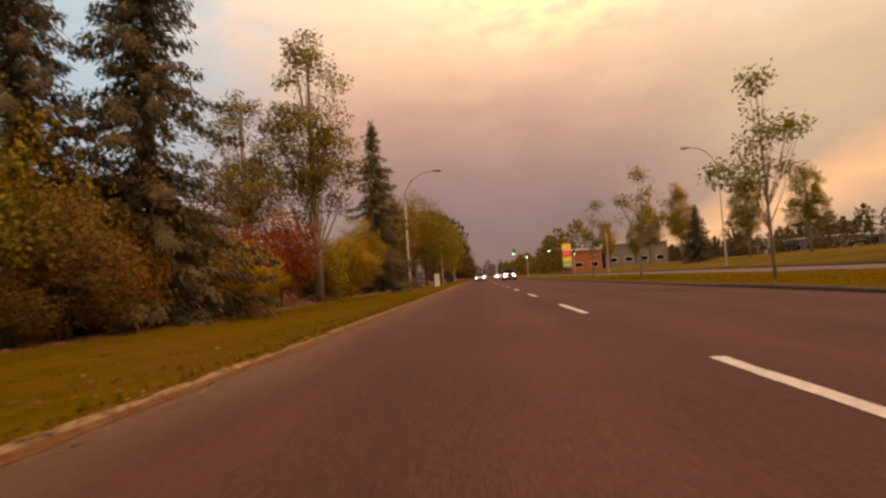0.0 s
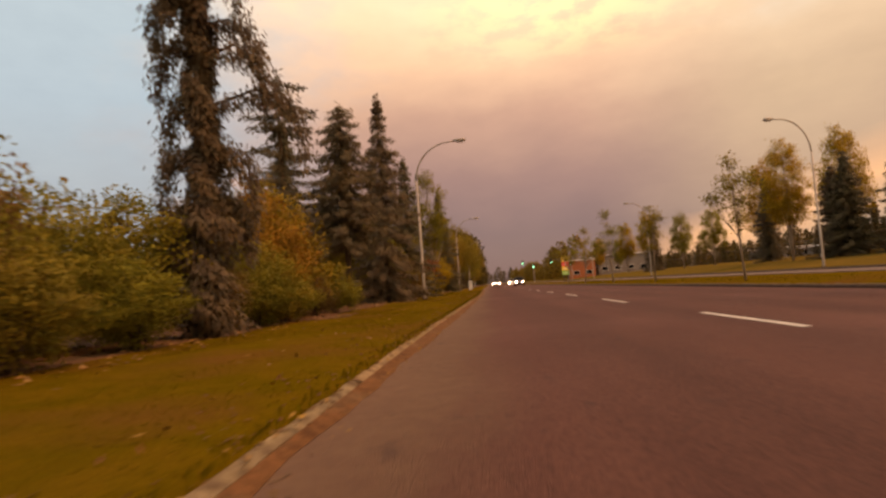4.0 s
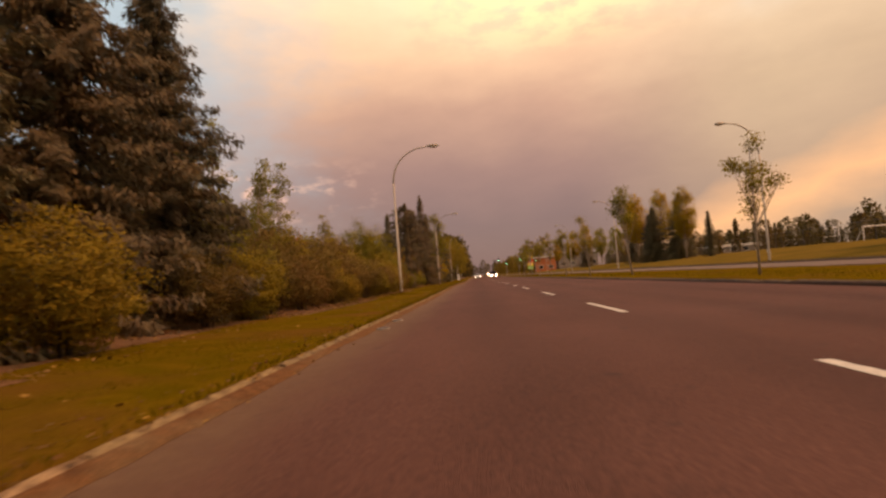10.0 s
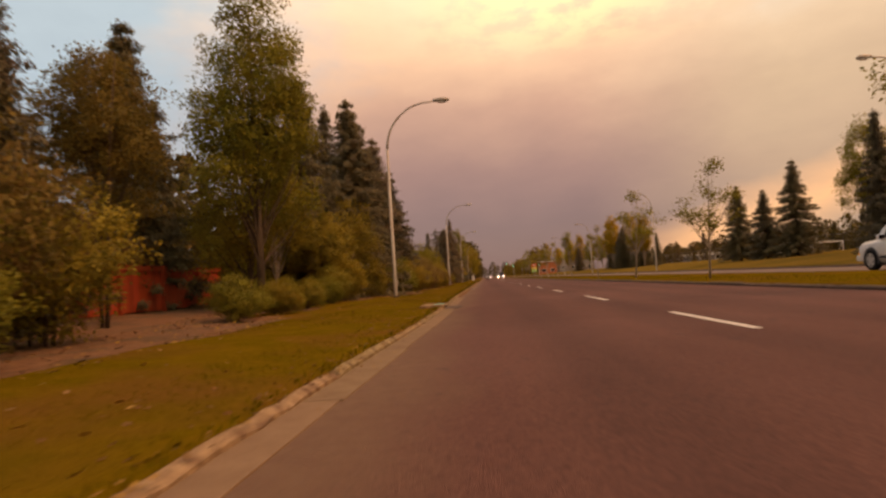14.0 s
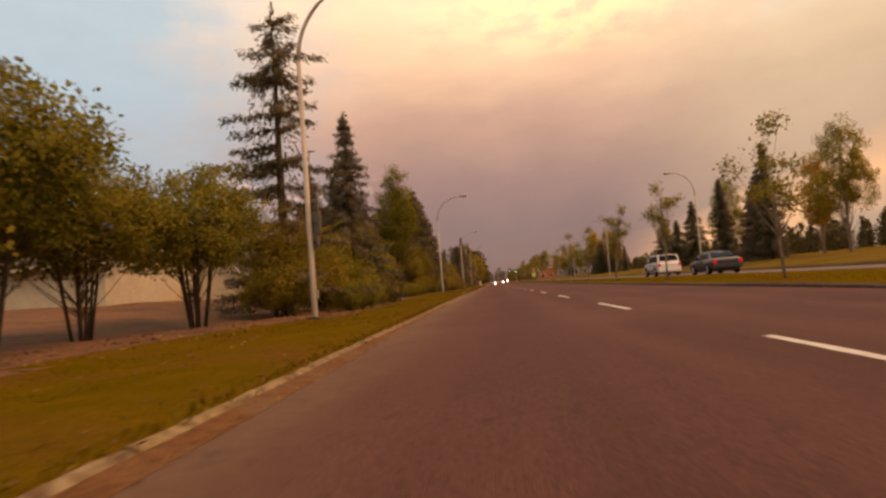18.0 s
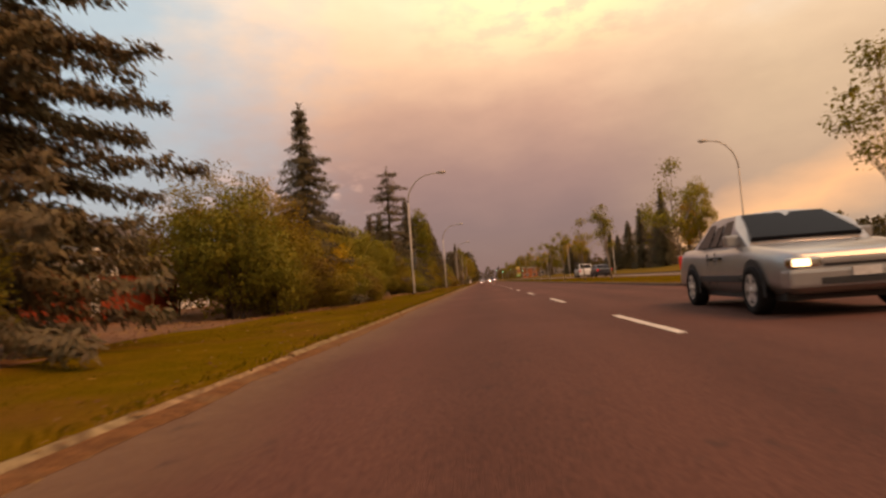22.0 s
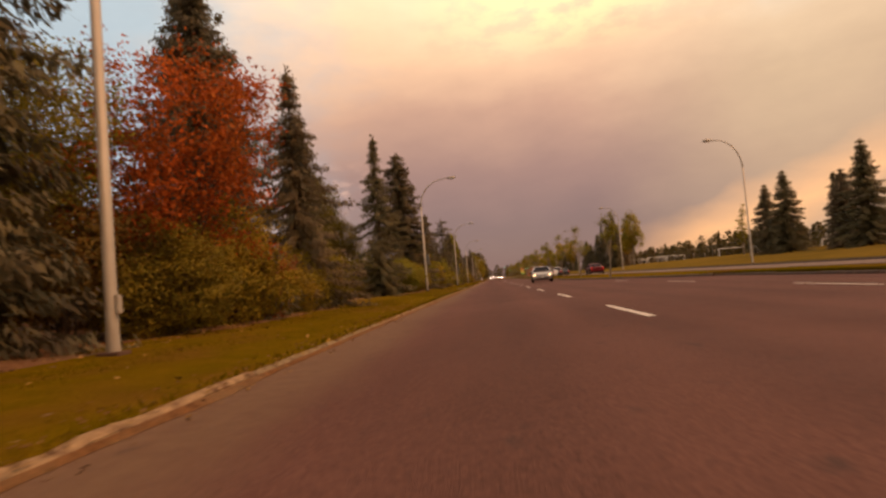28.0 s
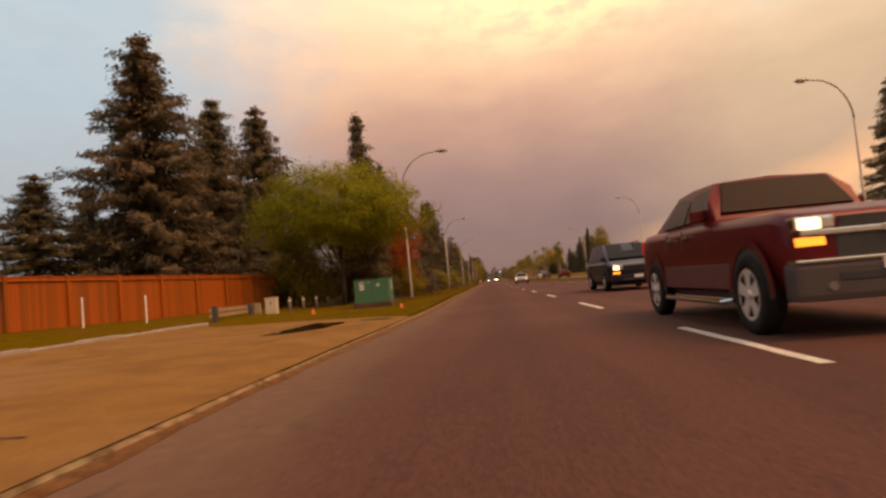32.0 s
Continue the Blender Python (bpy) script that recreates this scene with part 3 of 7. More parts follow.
def leaf_mesh(seed, h, lobes, leaf=0.11, per=42, clumps=150, spread=0.42, trunk=0.09, stems=1, hang=0.0, up=0.0, first=0.3):
    """Crown and wood of a broadleaved plant; lobes are (x, y, z, rx, rz) in metres."""
    rng = np.random.default_rng(seed)
    cs = []
    vol = np.array([l[3] * l[3] * l[4] for l in lobes])
    who = rng.choice(len(lobes), clumps, p=vol / vol.sum())
    for w in who:
        x, y, z, rx, rz = lobes[w]
        d = rng.normal(size=3)
        d /= np.linalg.norm(d)
        k = rng.uniform(0.35, 1.0) ** 0.55 * rng.uniform(0.82, 1.12)
        cs.append((x + d[0] * rx * k, y + d[1] * rx * k, max(0.1, z + d[2] * rz * k)))
    cs = np.array(cs)
    sp = spread * rng.uniform(0.6, 1.25, clumps)
    off = np.clip(rng.normal(size=(clumps, per, 3)), -1.35, 1.35) * 0.5 * sp[:, None, None]
    off[:, :, 2] *= 0.75
    at = (cs[:, None, :] + off).reshape(-1, 3)
    at[:, 2] = np.maximum(at[:, 2], 0.03)
    way = off.reshape(-1, 3) + rng.normal(size=at.shape) * 0.3 + np.array([0, 0, up - hang])
    n = len(at)
    v, q = cards(rng, at, way, leaf * rng.uniform(0.7, 1.35, n), leaf * 0.62 * rng.uniform(0.7, 1.3, n), 1.6)
    bm = bmesh.new()
    top = max(l[2] for l in lobes)
    for s in range(stems):
        an = s * math.tau / stems + rng.uniform(0, 1)
        bx, by = (0.0, 0.0) if stems == 1 else (0.16 * math.cos(an), 0.16 * math.sin(an))
        lean = 0.0 if stems == 1 else 0.28
        ex, ey = bx + lean * top * math.cos(an) * 0.6, by + lean * top * math.sin(an) * 0.6
        w = trunk if stems == 1 else trunk * 0.6
        tube(bm, [(bx, by, -0.25), ((bx * 2 + ex) / 3, (by * 2 + ey) / 3, top * 0.34), ((bx + ex) / 2, (by + ey) / 2, top * 0.65), (ex, ey, top)], [w, w * 0.8, w * 0.55, w * 0.18], 7)
    for c in cs[rng.choice(clumps, min(clumps, 34), replace=False)]:
        z0 = max(first * c[2], c[2] - 0.3 * h - 0.3 * math.hypot(c[0], c[1]))
        f = z0 / max(top, 0.1)
        tube(bm, [(0, 0, z0), (c[0] * 0.5, c[1] * 0.5, z0 + (c[2] - z0) * 0.45), tuple(c)], [trunk * 0.27 * (1.1 - 0.7 * f), trunk * 0.15, 0.005], 4, False)
    core = np.array([(l[0], l[1], l[2]) for l in lobes])[np.repeat(who, per)]
    a, b = off.reshape(-1, 3), at - core
    out = a / (np.linalg.norm(a, axis=1, keepdims=True) + 1e-6) * 0.6 + b / (np.linalg.norm(b, axis=1, keepdims=True) + 1e-6) * 0.8 + np.array([0, 0, 0.25])
    return crown_mesh("leaf_crown", v, q, out, 0.3), bm


PLANTS = {}


def plant(kind, name, label, category, crown, wood, mat, bark, crown_name="crown"):
    ob = thing(name, label=label, category=category)
    mesh_part(crown_name, crown, mat, ob)
    part("trunk", wood, bark, ob, smooth=True)
    PLANTS[kind] = [ob, False]


def put(kind, x, y, z=0.12, s=1.0, sz=None, turn=None, label="", group="", lean=(0, 0)):
    src, used = PLANTS[kind]
    turn = (x * 37.7 + y * 17.3) % 360 if turn is None else turn
    size = Vector((s, s, sz or s))
    if used:
        k = src.scale
        ob = copy_thing(src, pose(x, y, z, lean[0], lean[1], turn) @ Matrix.Diagonal((size.x / k.x, size.y / k.y, size.z / k.z, 1)))
    else:
        ob = src
        ob.matrix_basis = pose(x, y, z, lean[0], lean[1], turn) @ Matrix.Diagonal((*size, 1))
        PLANTS[kind][1] = True
    return tagged(ob, label, group=group)


# ---- ground, road, kerbs ----
KERB_X, MEDIAN_X = -2.35, 6.9


KERB_LINE = ((60, -2.30), (8, -2.09), (-8, -2.26), (-25, -2.44), (-49, -2.29), (-65, -2.30), (-81, -2.32), (-97, -2.24), (-109, -2.43), (-129, -2.30),
             (-144, -2.26), (-160, -2.26), (-175, -2.28), (-191, -2.35), (-214, -2.36), (-229, -2.27), (-243, -2.55), (-270, -2.45))


def kerb_x(y):
    """x of the verge kerb, which was never laid quite straight."""
    for (ya, xa), (yb, xb) in zip(KERB_LINE, KERB_LINE[1:]):
        if ya >= y >= yb:
            t = (ya - y) / (ya - yb)
            return xa + (xb - xa) * t * t * (3 - 2 * t)
    return KERB_LINE[0][1] if y > 0 else KERB_LINE[-1][1]


HEDGE_FOOT = ((60, -6.3), (-5, -6.3), (-12, -6.0), (-30, -5.9), (-36, -5.1), (-78, -5.1), (-84, -6.9), (-94, -6.9), (-98, -5.6), (-112, -5.6), (-116, -4.8), (-123, -4.8),
              (-127, -6.0), (-136, -5.8), (-140, -5.1), (-151, -5.4), (-154, -6.8), (-160, -6.6), (-166, -5.4), (-174, -5.5), (-178, -7.4), (-188, -7.0), (-203, -5.6), (-215, -5.8))


def hedge_foot(y):
    """x at which the grass gives way to leaf litter and shrubs."""
    return float(np.interp(-y, [-a for a, _ in HEDGE_FOOT], [b for _, b in HEDGE_FOOT]))


def median_edge(y):
    """x of the median kerb: it gives way to a turning lane towards the crossing."""
    return MEDIAN_X + 3.0 * min(max((-166 - y) / 24.0, 0), 1)


def strip(name, rows, mat, label="", kind="structure", category="", y0=-330.0, y1=420.0, step=3.0, rough=0.0, seed=1):
    """A sheet from cross-section points (x, z), drawn along the road."""
    rng = np.random.default_rng(seed)
    ys = np.arange(y0, y1 + step, step)
    v = np.array([[(x(y) if callable(x) else x), y, z] for y in ys for x, z in rows])
    if rough:
        v[:, 2] += rng.normal(0, rough, len(v))
    k = len(rows)
    i = (np.arange(len(ys) - 1)[:, None] * k + np.arange(k - 1)[None, :]).ravel()
    me = faces(name, v, np.stack([i, i + 1, i + k + 1, i + k], 1))
    return tagged(mesh_part(name, me, mat, None, smooth=True), label, category, kind=kind)


def hill(x):
    """Height of the land beyond the far carriageway and behind the hedge."""
    if x > 0:
        return 0.24 + 0.30 * min(max((x - 18.7) / 4, 0), 1) + 0.75 * min(max((x - 22) / 14, 0), 1)
    return 0.066 + 0.25 * min(max((-x - 13) / 6, 0), 1) + 0.09 * min(max((-x - 3) / 5, 0), 1) + 0.26 * min(max((-x - 9) / 4, 0), 1)


def mound(x, y):
    """A low bank in the gardens behind the hedge."""
    u = min(max((-x - 8) / 3.5, 0), 1)
    v = min(max((y + 129) / 14, 0), 1) * min(max((-100.5 - y) / 3.5, 0), 1)
    return 0.5 * u * u * (3 - 2 * u) * v * v * (3 - 2 * v)


xs = [-1600, -400, -120, -60, -40, -30, -24, -18, -14, -11, -9, -7.5, -6.4, -5.6, -4.8, -4.0, -3.3, -2.8, -2.455]
left_rows = [(x, hill(x)) for x in xs] + [(-2.43, -0.12), (7.4, -0.12)]
right_rows = [(18.58, -0.12), (18.6, hill(18.6))] + [(x, hill(x)) for x in (19.5, 21, 23, 26, 30, 36, 44, 60, 90, 140, 300, 700, 1600)]
ground_ys = np.concatenate([[-900, -500, -380], np.arange(-300, 122, 2.0), [150, 220, 400, 800, 1600, 3000]])


def make_ground():
    rows = left_rows + [(11.0, -0.12)] + right_rows
    rng = np.random.default_rng(5)
    v = np.array([[x, y, z + mound(x, y)] for y in ground_ys for x, z in rows])
    free = ((v[:, 0] < -3.0) | (v[:, 0] > 19)) & (np.abs(v[:, 0]) < 60)
    v[free, 2] += rng.normal(0, 0.018, free.sum())
    near = (v[:, 0] > -4.5) & (v[:, 0] < -2.4)
    v[near, 0] += np.array([kerb_x(y) - KERB_X for y in v[near, 1]])
    k = len(rows)
    i = (np.arange(len(ground_ys) - 1)[:, None] * k + np.arange(k - 1)[None, :]).ravel()
    me = faces("ground", v, np.stack([i, i + 1, i + k + 1, i + k], 1))
    tagged(mesh_part("ground", me, [M["grass"], M["soil"], M["dry_grass"]], None, smooth=True), "short autumn grass verge and playing field ground", "ground", kind="structure")
    mid = np.empty(len(me.polygons) * 3, np.float32)
    me.polygons.foreach_get("center", mid)
    cx, cy = mid[0::3], mid[1::3]
    edge = np.array([hedge_foot(y) for y in cy]) - 0.15 + 0.25 * np.sin(cy * 0.31) + 0.2 * np.sin(cy * 0.83 + 1)
    mat = np.where(cx < edge, 1, 0)
    mat = np.where((cx < -26) | (cy < -214.5), 0, mat)
    mat = np.where(cx > 18, 2, mat)
    me.polygons.foreach_set("material_index", mat.astype(np.int32))


make_ground()
strip("road", [(lambda y: kerb_x(y) - 0.15, -0.02), (lambda y: kerb_x(y) - 0.01, 0.0), (-0.5, 0.015), (1.85, 0.02), (4.5, 0.015), (lambda y: median_edge(y) + 0.1, 0.0)], M["asphalt"],
      "worn grey-brown asphalt carriageway with two lanes", category="road", y0=-420, y1=1500)
strip("road", [(10.3, 0.0), (11.01, 0.0)], M["asphalt"], "asphalt of the crossing opening", category="road", y0=-420, y1=-205)
strip("road", [(11.02, 0.15), (14.5, 0.16), (18.45, 0.12)], M["asphalt_far"], "pale asphalt far carriageway beyond the median", category="road", y0=-420, y1=1500)
strip("median", [(lambda y: median_edge(y) + 0.16, 0.088), (lambda y: median_edge(y) * 0.6 + 4.1, 0.16), (lambda y: max(median_edge(y) + 0.2, 10.0), 0.21), (10.86, 0.225)],
      M["grass"], "narrow grass median planted with young trees", category="median", y0=-203, y1=700, step=3.0, rough=0.008)


def kerbs(name, edge, depth, y_from, y_to, label, step=3.0, height=0.054, seed=3, mat="kerb", lift=0.0):
    """Kerb stones end to end; the far ones are one piece."""
    rng = np.random.default_rng(seed)
    root = thing(name, label=label, category="kerb", kind="structure")
    y = y_from
    out = 1 if depth > 0 else -1
    base = lift
    while y < y_to:
        L = step if y < 70 else 60.0
        e = edge(y + L / 2)
        tilt = (edge(y + L) - edge(y)) / L
        h = height + rng.uniform(-0.012, 0.012)
        j = rng.uniform(-0.014, 0.014)
        bm = bmesh.new()
        prof = [(0.0, -0.1), (0.0 + 0.008, h * 0.62), (0.035, h - 0.008), (0.06, h), (abs(depth), h + 0.004), (abs(depth), -0.1)]
        n = 13 if L < 10 else 2
        rings = []
        for i in range(n):
            yy = (i / (n - 1) - 0.5) * (L - 0.018)
            c = (rng.uniform(-0.007, 0.004) - (0.018 if rng.random() < 0.12 else 0.0)) if L < 10 else 0
            rings.append([bm.verts.new((j + out * (px + (c if 0 < q < 4 else 0)) + tilt * yy, yy, pz + (c * 0.8 if 0 < q < 5 else 0))) for q, (px, pz) in enumerate(prof)])
        for a_, b_ in zip(rings, rings[1:]):
            for k in range(len(prof) - 1):
                bm.faces.new((a_[k], a_[k + 1], b_[k + 1], b_[k]))
        bm.faces.new(rings[0])
        bm.faces.new(rings[-1][::-1])
        bmesh.ops.recalc_face_normals(bm, faces=bm.faces)
        ob = part("kerb_stone", bm, M[mat], root)
        ob.location = (e, y + L / 2, base)
        y += L
    return root


kerbs("kerb", kerb_x, -0.085, -273, 1000, "weathered tan concrete kerb with chipped edges beside the grass verge")
# shade on the road-side face is put into this kerb's dark brown
kerbs("median_kerb", lambda y: median_edge(y), 0.15, -204, 1000, "dirty concrete kerb along the grass median, darkened in colour for its shaded face", seed=8, height=0.09, mat="shaded_dirty_kerb")
kerbs("far_kerb", lambda y: 18.42, 0.16, -273, 1000, "concrete kerb beyond the far carriageway", step=9.0, seed=9, mat="shaded_dirty_kerb", height=0.10, lift=0.12)
kerbs("median_kerb", lambda y: 11.0, -0.14, -203, 1000, "concrete kerb on the far side of the median", step=9.0, seed=10, mat="shaded_dirty_kerb", height=0.08, lift=0.15)

# concrete gutter along the newer stretch of kerb
gutter = thing("gutter", label="newer tan concrete gutter apron beside the kerb", category="gutter", kind="structure")
for i in range(11):
    y = -118 + i * 3.0
    slab = part("gutter_slab", boxed(-0.002, 0.27 + 0.02 * math.sin(i * 2.1), -1.49, 1.49, -0.05, 0.012, 0.006), M["gutter"], gutter)
    slab.matrix_basis = pose(kerb_x(y + 1.5), y + 1.5, 0, 0, 0, -math.degrees(math.atan2(kerb_x(y + 3) - kerb_x(y), 3)))

# brown grit washed against the kerb
bm = bmesh.new()
q = np.random.default_rng(15)
prev = None
wide = 0.1
for k in range(640):
    y = 40 - k * 0.46
    wide = min(max(wide + q.uniform(-0.045, 0.045), 0.03), 0.19)
    w_ = wide * (0.4 if -118 < y < -85 else 1.0)
    cur = [bm.verts.new((kerb_x(y) - 0.002, y, 0.036)), bm.verts.new((kerb_x(y) + w_, y, 0.0042))]
    if prev and not -119 < y < -84:
        bm.faces.new((prev[0], cur[0], cur[1], prev[1]))
    prev = cur
bmesh.ops.recalc_face_normals(bm, faces=bm.faces)
tagged(part("gutter_grit", bm, M["gutter_dirt"], None), "brown grit and dead leaves washed against the kerb", "grit", kind="stuff")

# lane dashes
DASHES = [4.5 - 8.9 * k for k in range(-26, 1)] + [-4.4, -13.0, -21.7, -30.3, -38.8, -46.9, -55.9, -64.8, -73.6, -82.3, -91.3, -99.8, -108.5, -117.1,
          -126.0, -134.9, -143.8, -152.9, -162.0, -171.0, -180.0, -189.0, -197.7, -206.4, -215.5, -224.4, -233.2, -241.6, -250.4, -259.0]
marks = thing("lane_marking", label="worn white dashed lane line painted on the asphalt", category="road marking", kind="structure")
rng = np.random.default_rng(12)


def dash(x, y_far, length, width=0.115, z=0.024):
    bm = bmesh.new()
    n = 9
    for i in range(n):
        t0, t1 = i / n, (i + 1) / n
        a0, a1 = rng.uniform(-0.006, 0.006, 2)
        vs = [bm.verts.new(p) for p in ((x - width / 2 + a0, y_far - length * t0, z), (x + width / 2 + a1, y_far - length * t0, z), (x + width / 2 + a1, y_far - length * t1, z), (x - width / 2 + a0, y_far - length * t1, z))]
        bm.faces.new(vs[::-1])
    part("dash", bm, M["paint"], marks)


for y in DASHES:
    dash(1.85, y, 3.25)
for y in (-182.0, -192.8, -203.2, -212.4, -221.6, -230.8):
    dash(6.75, y, 3.3, 0.12)

# sealed cracks, patches and a skid mark on the asphalt
def patch(name, label, x, y, lx, ly, mat, turn=0.0, seed=0, category="road patch", z=0.026, squash=0.35):
    r = np.random.default_rng(seed)
    bm = bmesh.new()
    n = 22
    vs = [bm.verts.new((lx * math.cos(k * math.tau / n) * (1 + r.uniform(-squash, squash)), ly * math.sin(k * math.tau / n) * (1 + r.uniform(-squash, squash)), 0)) for k in range(n)]
    bm.faces.new(vs)
    ob = part(name, bm, mat, None)
    ob.matrix_basis = pose(x, y, z, 0, 0, turn)
    tagged(ob, label, category, kind="structure")


def crack(points, width=0.02):
    bm = bmesh.new()
    prev = None
    for p, q in zip(points, points[1:]):
        d = Vector((q[0] - p[0], q[1] - p[1]))
        n = Vector((-d.y, d.x)).normalized() * width / 2
        vs = [bm.verts.new((a[0] + s * n.x, a[1] + s * n.y, 0.0255)) for a, s in ((p, 1), (p, -1), (q, -1), (q, 1))]
        bm.faces.new(vs)
    tagged(part("road_crack", bm, M["crack"], None), "thin sealed crack in the asphalt", "crack", kind="structure")


for k, (x0, y0, ln) in enumerate([(2.3, -15, 5), (2.2, -174, 6), (0.4, -60, 4), (3.9, -120, 7), (2.4, -236, 5)]):
    r = np.random.default_rng(40 + k)
    crack([(x0 + 0.12 * i + r.uniform(-0.05, 0.05), y0 - ln * i / 9) for i in range(10)], 0.009)

def drain(y):
    """A kerb inlet: raised concrete hood, dark mouth, teal mark and apron."""
    ob = thing("storm_drain", kerb_x(y), y, 0, label="concrete kerb inlet with a dark mouth and teal paint", category="storm drain", group="kerb drains")
    bm = bmesh.new()
    box(bm, -0.62, 0.03, -0.62, 0.62, -0.05, 0.118, 0.03)
    part("hood", bm, M["kerb"], ob)
    # the hood has no hole: a black block gives the shade inside the mouth
    part("mouth", boxed(0.0, 0.036, -0.36, 0.36, 0.03, 0.09, 0.008), M["black_plastic"], ob, "black block for the shaded inlet mouth")
    part("paint_mark", boxed(-0.30, -0.02, -0.20, 0.22, 0.115, 0.123), M["teal"], ob, "faded teal paint")
    bm = bmesh.new()
    vs = [bm.verts.new(p) for p in ((0.03, -1.0, 0.018), (0.45, -0.5, 0.021), (0.5, 0.5, 0.021), (0.03, 1.1, 0.018))]
    bm.faces.new(vs)
    part("apron", bm, M["shaded_dirty_kerb"], ob, "worn concrete apron")
    part("grate_bar", boxed(0.02, 0.05, -0.02, 0.02, 0.03, 0.09), M["dark_metal"], ob)


drain(-93.2)
drain(-170.6)
for y in (-65.8, -67.65):
    bm = bmesh.new()
    tube(bm, [(0, 0, -0.03), (0, 0, 0.028)], [0.105, 0.105], 20)
    ob = thing("valve_cover", kerb_x(y) + 0.29, y, 0.0, label="round iron valve cover set in pale concrete", category="manhole", group="valve covers")
    part("collar", bm, M["concrete"], ob)
    part("lid", tube(bmesh.new(), [(0, 0, 0.0), (0, 0, 0.034)], [0.072, 0.072], 18), M["dark_metal"], ob)

# ---- grass blades and leaf litter ----
def scatter(name, n, x_of, y0, y1, size, mat, label, seed, flat=False, lift=0.0, under=False):
    r = np.random.default_rng(seed)
    y = r.uniform(y0, y1, n)
    x = x_of(r, n, y)
    if under:
        x = np.array([hedge_foot(v) for v in y]) + 0.35 - 2.6 * r.random(n)
    x = np.where((x > -4.5) & (x < 0), x + np.array([kerb_x(v) for v in y]) - KERB_X, x)
    z = 0.066 + 0.09 * np.clip((-x - 3) / 5, 0, 1) + np.clip((x - 5) * 0.03, 0, 0.11) + lift
    at = np.stack([x, y, z - (0.0 if flat else 0.01)], 1)
    if flat:
        way = np.stack([r.normal(size=n), r.normal(size=n), r.normal(size=n) * 0.2], 1)
        v, q = cards(r, at, way, size * r.uniform(0.6, 1.3, n), size * 0.7 * r.uniform(0.6, 1.2, n), 0.3)
    else:
        way = np.stack([r.normal(size=n) * 0.5, r.normal(size=n) * 0.5, np.ones(n)], 1)
        v, q = cards(r, at, way, size * r.uniform(0.5, 1.4, n), size * 0.24 * r.uniform(0.6, 1.3, n), 2.0)
    tagged(mesh_part(name, faces(name, v, q), mat, None), label, "grass" if not flat else "leaf litter", kind="stuff")


scatter("grass", 240000, lambda r, n, y: -2.44 - 3.37 * r.power(1.1, n), -234, 40, 0.032, M["blade"], "short green and yellowing grass blades on the verge", 21)
scatter("grass", 9000, lambda r, n, y: -2.42 - 0.14 * r.random(n), -234, 40, 0.07, M["blade"], "longer grass blades hanging over the kerb", 22)
scatter("grass", 24000, lambda r, n, y: 7.2 + 3.4 * r.random(n), -164, 40, 0.07, M["blade"], "short grass blades on the median", 23)
scatter("fallen_leaves", 16000, lambda r, n, y: -5.3 - 2.8 * r.random(n), -213, 40, 0.075, M["litter"], "dry brown leaves lying under the hedge", 24, True, 0.02, True)
scatter("fallen_leaves", 1200, lambda r, n, y: -2.6 - 3.0 * r.random(n), -234, 20, 0.07, M["litter"], "scattered yellow leaves on the grass", 25, True, 0.045)

scatter("fallen_leaves", 15000, lambda r, n, y: -2.30 - 0.26 * r.random(n) ** 0.7 - 0.06 * np.sin(y * 0.9) ** 2, -232, 40, 0.045, M["litter"], "brown leaf crumbs and dead grass caught along the kerb", 26, True, -0.005)
scatter("fallen_leaves", 5000, lambda r, n, y: -2.5 - 0.9 * r.random(n) ** 2, -232, 40, 0.05, M["gutter_dirt"], "dead brown grass along the kerb edge", 27, True, 0.012)
scatter("fallen_leaves", 3000, lambda r, n, y: -2.12 - 0.22 * r.random(n), -232, 40, 0.04, M["litter"], "leaf crumbs lying in the gutter", 28, True, -0.058)

